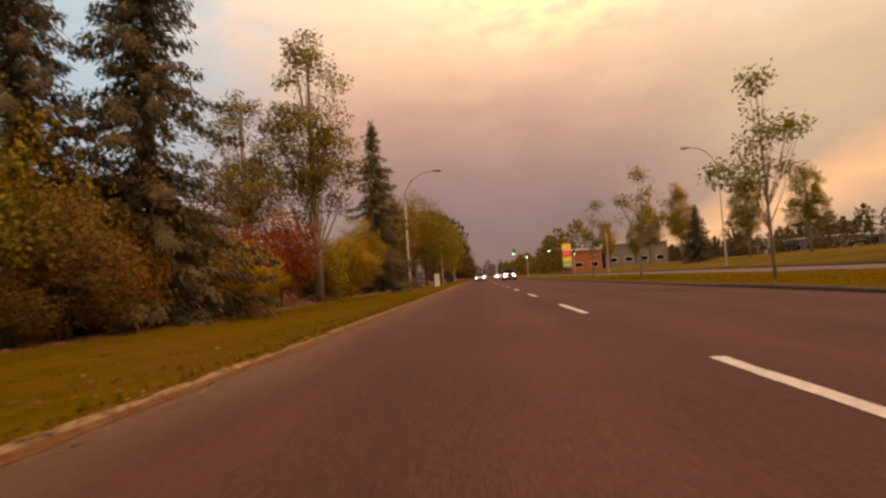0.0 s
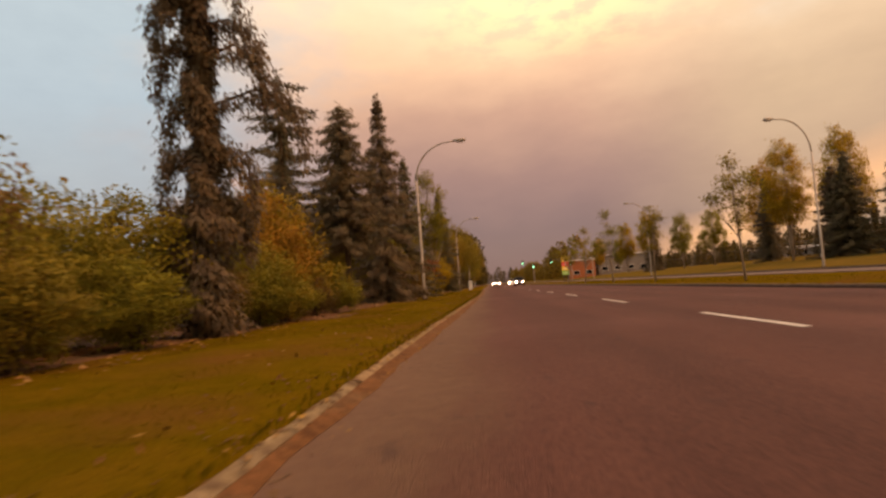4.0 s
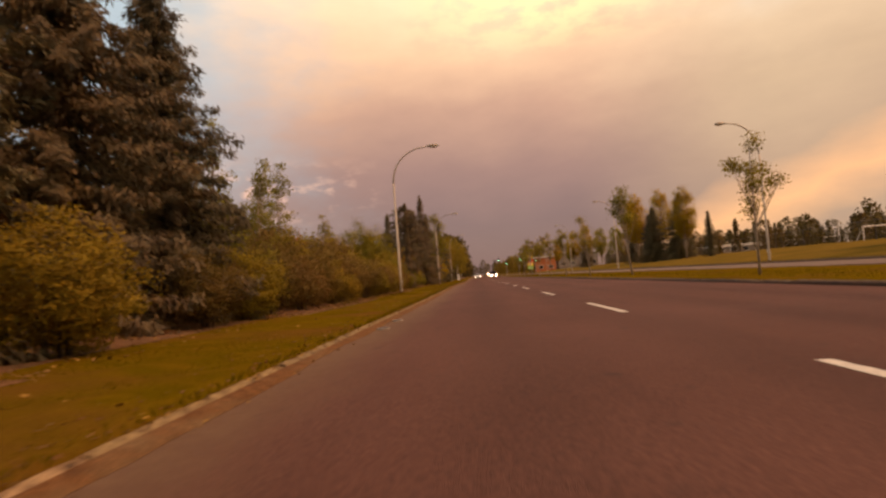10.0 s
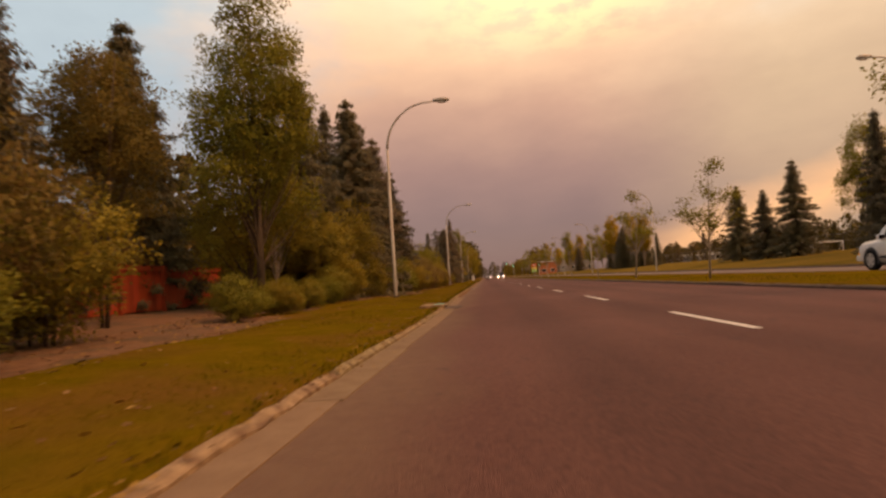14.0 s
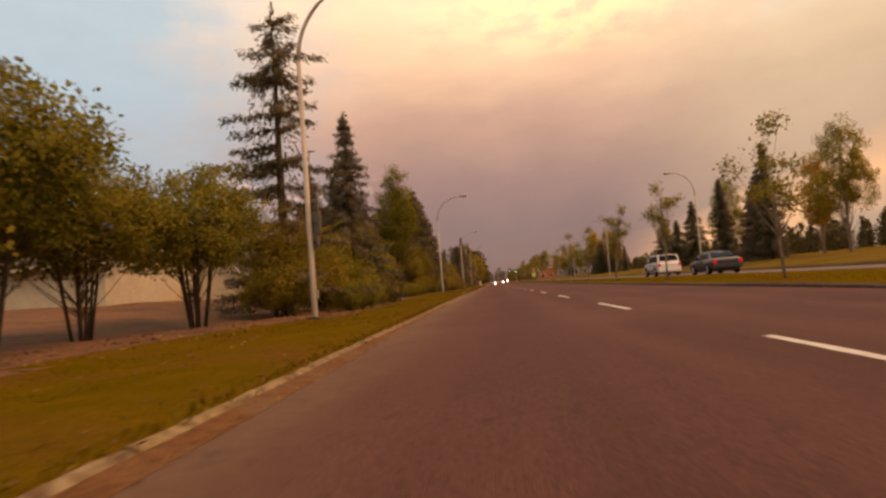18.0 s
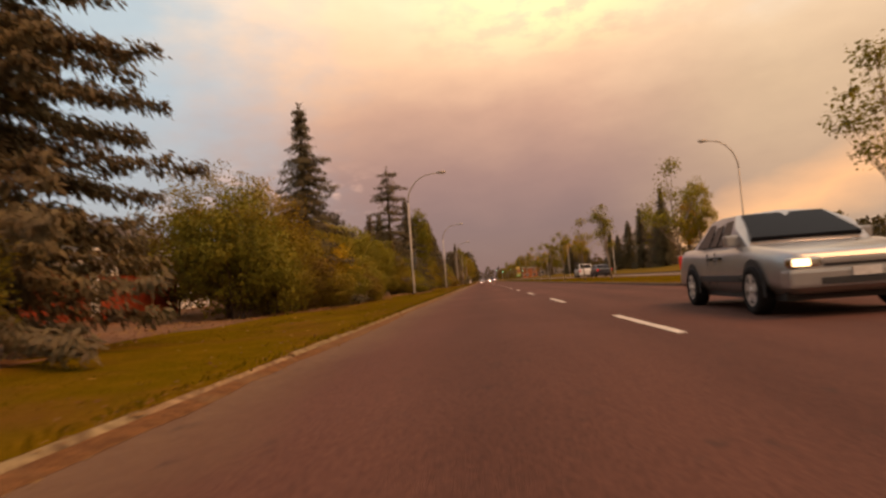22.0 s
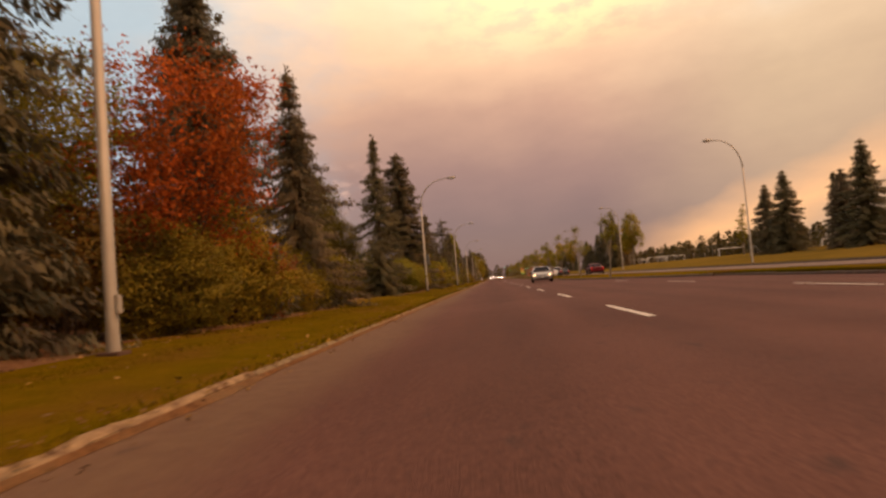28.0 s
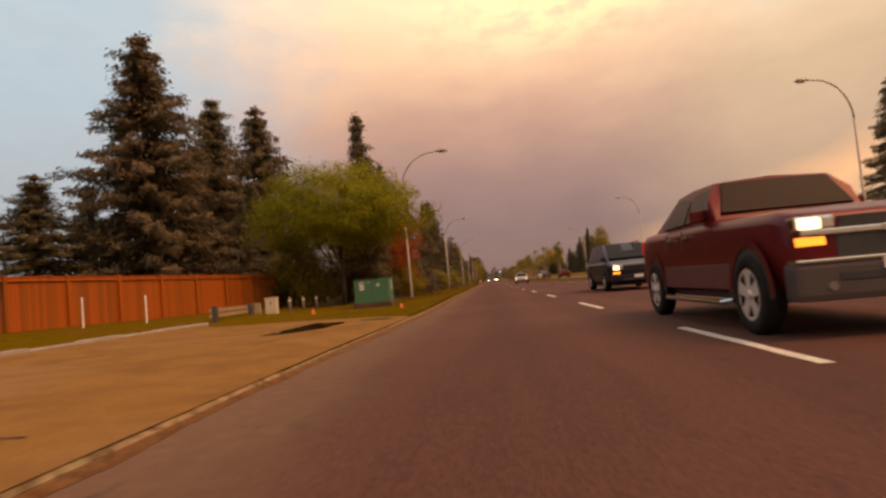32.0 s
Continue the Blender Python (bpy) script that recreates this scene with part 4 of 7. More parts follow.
# ---- street lamps ----
def lamp_mesh(name, label, arm=2.4, top=9.02, base=0.0):
    ob = thing(name, label=label, category="street lamp")
    bm = bmesh.new()
    tube(bm, [(0, 0, -0.3), (0, 0, 0.02), (0, 0, 6.95)], [0.085, 0.085, 0.058], 12)
    part("pole", bm, M["steel"], ob, smooth=True)
    part("base_plate", boxed(-0.15, 0.15, -0.15, 0.15, -0.2, 0.015, 0.012), M["shaded_dirty_kerb"], ob)
    pts, rad = [], []
    for i in range(13):
        t = i / 12
        an = math.pi / 2 * t
        pts.append((arm * 0.86 * (1 - math.cos(an)), 0, 6.9 + (top - 6.9) * math.sin(an)))
        rad.append(0.060 - 0.024 * t)
    pts.append((arm, 0, top + 0.03))
    rad.append(0.04)
    part("arm", tube(bmesh.new(), pts, rad, 8), M["steel"], ob, smooth=True)
    bm = bmesh.new()
    rings = []
    for x, w, h0, h1 in ((0, 0.05, -0.05, 0.05), (0.12, 0.10, -0.06, 0.08), (0.42, 0.155, -0.08, 0.11), (0.66, 0.14, -0.07, 0.09), (0.78, 0.06, -0.03, 0.03)):
        rings.append([bm.verts.new((arm - 0.12 + x, a_ * w, top + 0.04 + (h1 if s > 0 else h0) * k)) for a_, s, k in ((1, -1, 0.6), (0.6, -1, 1), (-0.6, -1, 1), (-1, -1, 0.6), (-1, 1, 0.5), (-0.6, 1, 1), (0.6, 1, 1), (1, 1, 0.5))])
    for a_, b_ in zip(rings, rings[1:]):
        for k in range(8):
            bm.faces.new((a_[k], a_[(k + 1) % 8], b_[(k + 1) % 8], b_[k]))
    bm.faces.new(rings[0][::-1])
    bm.faces.new(rings[-1])
    bmesh.ops.recalc_face_normals(bm, faces=bm.faces)
    head = part("lamp_head", bm, M["steel"], ob, smooth=True)
    part("lens", boxed(arm + 0.12, arm + 0.5, -0.10, 0.10, top - 0.075, top - 0.03, 0.02), M["label"], head, "cloudy lamp lens")
    part("access_cover", boxed(0.07, 0.125, -0.05, 0.05, 0.5, 0.75, 0.01), M["steel"], ob)
    return ob


lamp = lamp_mesh("street_lamp", "tall galvanised street lamp with a curved arm on the verge")
tagged(lamp, group="verge street lamps")
LAMPS = [(-5.2, 4.2), (-5.15, -38.8), (-5.3, -81.3), (-5.3, -124.6), (-5.5, -167.6), (-5.25, -210.5), (-5.2, 47.5), (-5.2, 90.0), (-5.2, 133.0), (-5.2, -253.5)]
lamp.matrix_basis = pose(*LAMPS[0], 0.14)
for x, y in LAMPS[1:]:
    copy_thing(lamp, pose(x, y, 0.14))
RIGHT_LAMPS = [(18.95, 48.5), (18.95, 7.9), (18.95, -35.8), (18.95, -81.2), (18.95, -125.9), (18.95, -170.9), (18.95, -216.4), (18.95, 92.0)]
for x, y in RIGHT_LAMPS:
    ob = copy_thing(lamp, pose(x, y, hill(18.95) + 0.02, 0, 0, 180) @ Matrix.Diagonal((0.88, 0.9, 1.03, 1)))
    tagged(ob, "tall galvanised street lamp beyond the far carriageway", group="far street lamps")


def lamp_sign(x, y, z0, z1, w, turn=0):
    ob = thing("traffic_sign", x, y, 0, turn, label="grey back of a traffic sign strapped to a lamp post", category="traffic sign")
    part("plate", boxed(-w / 2, w / 2, -0.012, 0.012, z0, z1, 0.01), M["sign_white"], ob)
    part("bracket", boxed(-0.1, 0.1, -0.045, -0.012, (z0 + z1) / 2 - 0.03, (z0 + z1) / 2 + 0.03), M["dark_metal"], ob)


lamp_sign(-5.14, -124.62, 3.0, 3.28, 0.5, -44)
lamp_sign(-5.14, -124.62, 2.34, 2.92, 0.6, -44)
lamp_sign(-5.14, -124.62, 1.95, 2.28, 0.3, -44)
lamp_sign(-5.34, -167.62, 2.3, 3.1, 0.62, -44)
# ---- plants: kinds ----
def lobes_round(h, r, seed, n=8, low=0.3):
    q = np.random.default_rng(seed)
    out = [(0, 0, h * 0.62, r * 0.8, h * 0.36)]
    for i in range(n):
        an = i * math.tau / n + q.uniform(0, 0.8)
        out.append((math.cos(an) * r * 0.55, math.sin(an) * r * 0.55, h * q.uniform(low, 0.72), r * q.uniform(0.42, 0.6), h * q.uniform(0.18, 0.28)))
    return out


def lobes_shrub(h, r, seed, n=7):
    q = np.random.default_rng(seed)
    out = [(0, 0, h * 0.5, r * 0.75, h * 0.46)]
    for i in range(n):
        an = i * math.tau / n + q.uniform(0, 0.8)
        k = q.uniform(0.45, 0.7)
        out.append((math.cos(an) * r * k, math.sin(an) * r * k, h * q.uniform(0.25, 0.62), r * q.uniform(0.35, 0.5), h * q.uniform(0.22, 0.32)))
    return out


SPRUCES = [("spruce_raised", 9, 10, 2.9, dict(whorls=24, gaps=0.18, droop=0.32, power=0.5, bare=0.31)), ("spruce_a", 3, 10, 3.1, dict(whorls=32, gaps=0.07, droop=0.24, power=0.74, clump=1.25, fill=1.4)), ("spruce_b", 4, 10, 3.0, dict(whorls=25, gaps=0.26, droop=0.36, power=0.85)),
           ("spruce_sparse", 5, 10, 2.5, dict(whorls=19, gaps=0.46, droop=0.14, power=0.38, clump=1.1, fill=0.6)), ("spruce_wide", 7, 12, 3.7, dict(whorls=40, gaps=0.04, droop=0.26, power=0.6, bare=0.10, clump=1.5)), ("spruce_narrow", 8, 8, 1.6, dict(whorls=24, gaps=0.12, droop=0.25, power=0.8))]
for kind, seed, h, r, extra in SPRUCES:
    c, w = spruce_mesh(seed, h, r, **extra)
    plant(kind, "spruce_tree", "dark green spruce tree with drooping branches behind the verge", "spruce tree", c, w, M["blue_needle"] if kind == "spruce_wide" else M["needle"], M["bark"])

plant("weeping_spruce", "weeping_spruce", "narrow weeping spruce with shaggy hanging limbs", "spruce tree", *weeping_mesh(6), M["needle"], M["bark"])
TREES = [
    # kind, mesh, material, bark, name, label
    ("round_green", leaf_mesh(11, 6, lobes_round(6, 2.3, 1), 0.085, 78, 270, 0.5, 0.13), "green", "bark", "broadleaf_tree", "leafy green broadleaf tree with a rounded crown"),
    ("round_olive", leaf_mesh(12, 6, lobes_round(6, 2.1, 2), 0.085, 78, 250, 0.5, 0.12), "olive", "bark", "broadleaf_tree", "olive-green broadleaf tree turning in autumn"),
    ("round_yellow", leaf_mesh(13, 6, lobes_round(6, 2.0, 3), 0.085, 74, 190, 0.46, 0.11), "yellow", "bark", "broadleaf_tree", "broadleaf tree with golden yellow autumn leaves"),
    ("round_red", leaf_mesh(14, 6, lobes_round(6, 2.3, 4, low=0.16), 0.085, 74, 230, 0.5, 0.12), "red", "bark", "maple_tree", "small maple with orange-red autumn leaves"),
    ("poplar", leaf_mesh(15, 9, [(0, 0, 6.0, 1.0, 2.9), (0.5, 0.2, 4.6, 0.9, 1.6), (-0.5, -0.2, 4.4, 0.9, 1.5), (0.1, -0.5, 3.4, 0.8, 1.1), (0, 0.1, 8.0, 0.5, 1.0)], 0.085, 68, 190, 0.40, 0.12, up=0.3), "green", "pale_bark", "poplar_tree", "slender poplar tree with fluttering green leaves"),
    ("sapling_poplar", leaf_mesh(16, 6, [(0, 0, 3.3, 0.55, 2.0), (0.2, 0.1, 2.4, 0.6, 1.0), (-0.2, 0, 5.1, 0.3, 0.9)], 0.085, 51, 95, 0.30, 0.06, up=0.5), "green", "pale_bark", "young_poplar", "young poplar with upright sparse leafy stems"),
    ("high_crown", leaf_mesh(44, 8, [(0, 0, 6.0, 1.5, 1.5), (1.0, 0.4, 5.3, 1.0, 1.0), (-1.0, -0.3, 5.0, 1.1, 1.0), (0.2, 1.0, 5.6, 0.9, 0.9), (-0.2, -1.0, 4.6, 0.9, 0.8), (0.3, 0.1, 7.2, 0.8, 0.7), (0.7, -0.6, 3.7, 0.9, 0.7), (-0.8, 0.5, 3.5, 0.9, 0.7)], 0.085, 88, 290, 0.46, 0.09, 2, first=0.45), "shade_green", "bark", "broadleaf_tree", "dark leafy tree with a bare forked trunk"),
    ("tall_green", leaf_mesh(45, 10, [(0, 0, 6.3, 1.5, 2.2), (1.0, 0.3, 5.0, 1.1, 1.3), (-1.0, -0.2, 4.7, 1.2, 1.3), (0.2, -1.0, 5.4, 1.1, 1.2), (-0.1, 1.0, 5.6, 1.0, 1.2), (0.3, 0.1, 8.7, 0.9, 1.2), (-0.7, 0.4, 7.5, 0.9, 1.0), (1.0, -0.6, 3.7, 1.0, 0.9), (-1.1, 0.6, 3.4, 1.0, 0.9), (1.2, 0.7, 6.6, 0.9, 0.9)], 0.09, 84, 520, 0.46, 0.13, first=0.42), "green", "bark", "broadleaf_tree", "tall leafy broadleaf tree with a bare lower trunk"),
    ("thicket_green", leaf_mesh(41, 5, [(0, 0, 3.2, 1.7, 1.3), (1.2, 0.3, 2.7, 1.0, 1.0), (-1.2, -0.2, 2.6, 1.0, 1.0), (0.2, 1.2, 2.8, 1.0, 1.1), (-0.3, -1.2, 2.5, 1.0, 1.0), (0.5, -0.4, 4.0, 0.9, 0.8)], 0.095, 84, 290, 0.46, 0.07, 7), "green", "bark", "bushy_tree", "bushy many-stemmed green tree standing in leaf litter"),
    ("shrub_green", leaf_mesh(17, 3, lobes_shrub(3, 1.7, 5), 0.085, 78, 200, 0.42, 0.05, 5), "green", "bark", "shrub", "dense green shrub in the verge hedge"),
    ("shrub_olive", leaf_mesh(18, 3, lobes_shrub(3, 1.6, 6), 0.085, 78, 200, 0.42, 0.05, 5), "olive", "bark", "shrub", "dense olive-green shrub in the verge hedge"),
    ("shrub_yellow", leaf_mesh(19, 3, lobes_shrub(3, 1.6, 7), 0.085, 74, 180, 0.40, 0.05, 5), "yellow", "bark", "shrub", "shrub with yellow autumn leaves"),
    ("shrub_orange", leaf_mesh(20, 3, lobes_shrub(3, 1.7, 8), 0.085, 78, 200, 0.42, 0.05, 5), "orange", "bark", "shrub", "shrub with orange-brown autumn leaves"),
    ("shrub_red", leaf_mesh(21, 3, lobes_shrub(3, 1.6, 9), 0.085, 74, 180, 0.40, 0.05, 5), "dark_red", "bark", "shrub", "shrub with dark red autumn leaves"),
    ("shrub_brown", leaf_mesh(22, 3, lobes_shrub(3, 1.6, 10), 0.085, 61, 170, 0.42, 0.05, 6), "brown", "bark", "shrub", "brownish half-bare shrub in the verge hedge"),
    ("birch", leaf_mesh(23, 12, [(0, 0, 7.2, 1.9, 3.8), (0.9, 0, 5.4, 1.4, 2.0), (-0.9, 0.3, 5.0, 1.4, 2.0), (0, 0, 10.4, 0.9, 1.6)], 0.13, 88, 270, 0.60, 0.14), "birch_yellow", "pale_bark", "birch_tree", "tall birch with golden yellow leaves on the field edge"),
    ("birch_olive", leaf_mesh(24, 12, [(0, 0, 7.2, 2.0, 3.8), (1.0, 0, 5.4, 1.5, 2.0), (-1.0, 0.3, 5.0, 1.5, 2.0), (0.2, 0, 10.4, 1.0, 1.5)], 0.13, 84, 260, 0.60, 0.14), "birch_olive", "pale_bark", "poplar_tree", "tall olive-green poplar at the field edge"),
    ("willow", leaf_mesh(25, 8.5, [(0, 0, 5.4, 3.2, 2.6), (2.0, 0.4, 4.8, 2.0, 1.9), (-2.0, -0.4, 4.7, 2.0, 1.9), (0.3, 2.0, 4.8, 1.9, 1.9), (-0.2, -2.0, 4.7, 1.9, 1.9)], 0.085, 110, 820, 0.58, 0.11, hang=0.5), "willow", "bark", "willow_tree", "broad rounded olive-green willow behind the transformer box"),
]
for kind, (c, w), mat, bark, name, label in TREES:
    plant(kind, name, label, name.replace("_", " "), c, w, M[mat], M[bark])

for i, (seed, spread, upright) in enumerate(((31, 1.45, 0.0), (32, 0.45, 0.3), (33, 0.95, 0.8))):
    q = np.random.default_rng(seed)
    lob = [(q.uniform(-0.35, 0.35), q.uniform(-0.3, 0.3), 2.2 + 0.62 * k + q.uniform(-0.2, 0.2), q.uniform(0.22, 0.42), q.uniform(0.18, 0.34)) for k in range(5)]
    for k in range(9):
        out, an = spread * q.uniform(0.4, 1.0), k * 2.4 + q.uniform(-0.4, 0.4)
        lob.append((math.cos(an) * out, math.sin(an) * out * 0.8, q.uniform(2.5, 3.9) + upright * out * 1.2, 0.30, 0.17))
    c, w = leaf_mesh(seed, 5.2, lob, 0.105, 15, 125, 0.36, 0.05, first=0.5)
    plant("median_tree_%d" % i, "young_tree", "young street tree with a thin sparse crown on the median", "young tree", c, w, M["sapling_leaf"], M["pale_bark"])

# ---- plants along the verge ----
row = [("spruce_b", -7.0, 44.5, 12.6), ("spruce_b", -7.1, 13.4, 10.4), ("spruce_b", -9.2, 12.0, 10.0), ("spruce_b", -6.9, 2.0, 11.6), ("spruce_raised", -7.7, -4.0, 9.4),
       ("spruce_sparse", -8.6, -9.8, 9.0), ("spruce_a", -8.7, -72.3, 11.4), ("spruce_a", -8.7, -65.6, 11.3), ("spruce_a", -8.1, -62.8, 9.3),
       ("spruce_a", -8.0, -77.4, 10.7), ("spruce_b", -9.8, -75.0, 11.2), ("spruce_a", -9.6, -68.6, 10.8), ("spruce_a", -9.2, -82.3, 10.4), ("spruce_sparse", -7.45, -120.2, 10.7), ("spruce_b", -7.0, -112.0, 9.2), ("spruce_b", -7.35, -146.0, 8.7), ("spruce_wide", -7.8, -163.6, 12.4),
       ("spruce_b", -8.0, -201.8, 10.6), ("spruce_a", -9.2, -199.4, 11.6), ("spruce_b", -7.0, -196.6, 8.8),
       ("spruce_b", -7.0, -179.8, 10.2), ("spruce_a", -19.8, -214.2, 17.2), ("spruce_a", -20.2, -203.8, 16.4), ("spruce_a", -18.4, -199.5, 16.8), ("spruce_narrow", -7.9, -210.4, 12.1),
       ("spruce_a", -24.0, -218.0, 8.5), ("spruce_narrow", -10.2, -99.2, 6.9), ("spruce_narrow", -10.2, -101.2, 7.6), ("spruce_a", -13.4, -95.8, 9.6), ("spruce_a", -13.2, -89.6, 10.4), ("spruce_a", -7.8, 60.0, 9.0), ("spruce_b", -10.5, -3.5, 9.0), ("spruce_raised", -12.6, 3.4, 6.6), ("spruce_raised", -14.6, 6.4, 7.6), ("spruce_raised", -11.4, 6.6, 7.2),
       ("spruce_narrow", -8.4, -191.0, 8.6), ("spruce_a", -22.5, -209.0, 12.0), ("spruce_a", -21.0, -206.5, 10.0), ("spruce_b", -17.2, -204.4, 9.5), ("spruce_a", -25.0, -212.0, 9.0), ("spruce_b", -16.2, -209.4, 8.0)]
HEIGHT = {k: h for k, _, h, _, _ in SPRUCES}
SLIM = {3.4: 1.15, -179.8: 0.8, 2.0: 0.85, -163.6: 1.0, -214.2: 1.5, -218.0: 1.7, -203.8: 1.35, -199.5: 1.35, -209.0: 1.35, -4.0: 1.0}
for kind, x, y, h in row:
    s = h / HEIGHT[kind]
    put(kind, x, y, 0.1, s ** 0.8 * SLIM.get(y, 1.0), s, group="verge trees")

row = [("poplar", -6.6, 25.8, 11.8, 9), ("poplar", -9.0, 24.2, 8.9, 9), ("round_yellow", -9.2, -105.0, 5.4, 6), ("round_green", -9.2, 8.6, 5.8, 6), ("round_olive", -9.6, 5.0, 5.2, 6), ("round_yellow", -7.6, 40.5, 5.4, 6), ("round_green", -8.6, -30.5, 5.6, 6), ("sapling_poplar", -9.0, -41.4, 5.0, 6),
       ("sapling_poplar", -9.0, -40.2, 4.4, 6), ("sapling_poplar", -8.6, -36.2, 4.3, 6), ("poplar", -9.6, -59.8, 7.6, 9), ("sapling_poplar", -9.3, -56.7, 6.8, 6), ("sapling_poplar", -9.0, -53.2, 6.1, 6),
       ("sapling_poplar", -9.2, -50.0, 6.6, 6), ("sapling_poplar", -9.5, -51.6, 6.2, 6), ("tall_green", -7.9, -91.6, 10.6, 10), ("poplar", -9.6, -85.2, 7.7, 9), ("round_olive", -8.0, -80.6, 5.0, 6), ("thicket_green", -8.2, -83.8, 4.2, 5), ("round_olive", -8.6, -106.5, 5.0, 6),
       ("high_crown", -9.6, -96.8, 6.6, 8), ("round_olive", -9.0, -89.6, 5.8, 6), ("thicket_green", -8.4, -136.0, 4.9, 5), ("thicket_green", -8.8, -131.4, 5.3, 5), ("thicket_green", -8.1, -125.4, 4.5, 5), ("thicket_green", -9.0, -128.6, 4.3, 5), ("round_olive", -7.6, -121.0, 3.9, 6), ("thicket_green", -8.6, -141.0, 4.8, 5),
       ("round_green", -8.9, -139.6, 5.1, 6), ("round_olive", -8.4, -152.0, 5.2, 6), ("round_olive", -8.4, -147.8, 5.3, 6),
       ("round_red", -6.9, -205.6, 6.6, 6), ("high_crown", -11.6, -177.4, 8.6, 8), ("high_crown", -10.8, -181.6, 7.0, 8), ("high_crown", -10.2, -176.0, 5.6, 8), ("round_green", -9.0, -207.8, 6.0, 6), ("round_olive", -7.2, 54.0, 9.0, 6), ("round_olive", -6.8, 67.0, 10.6, 6),
       ("round_olive", -6.6, 79.0, 11.4, 6), ("round_olive", -6.5, 92.0, 12.0, 6), ("round_green", -6.4, 106.0, 12.5, 6), ("round_yellow", -5.8, 117.0, 8.0, 6), ("round_olive", -6.4, 126.0, 12.5, 6), ("round_olive", -6.4, 142.0, 13.0, 6),
       ("round_green", -9.5, 165.0, 11.0, 6), ("round_olive", -9.0, 190.0, 11.0, 6), ("round_green", -9.5, 220.0, 11.0, 6)]
for kind, x, y, h, h0 in row:
    s = h / h0
    put(kind, x, y, 0.1, s ** 0.75 * (1.4 if kind == "poplar" and h > 8 else 1.0), s, group="verge trees")

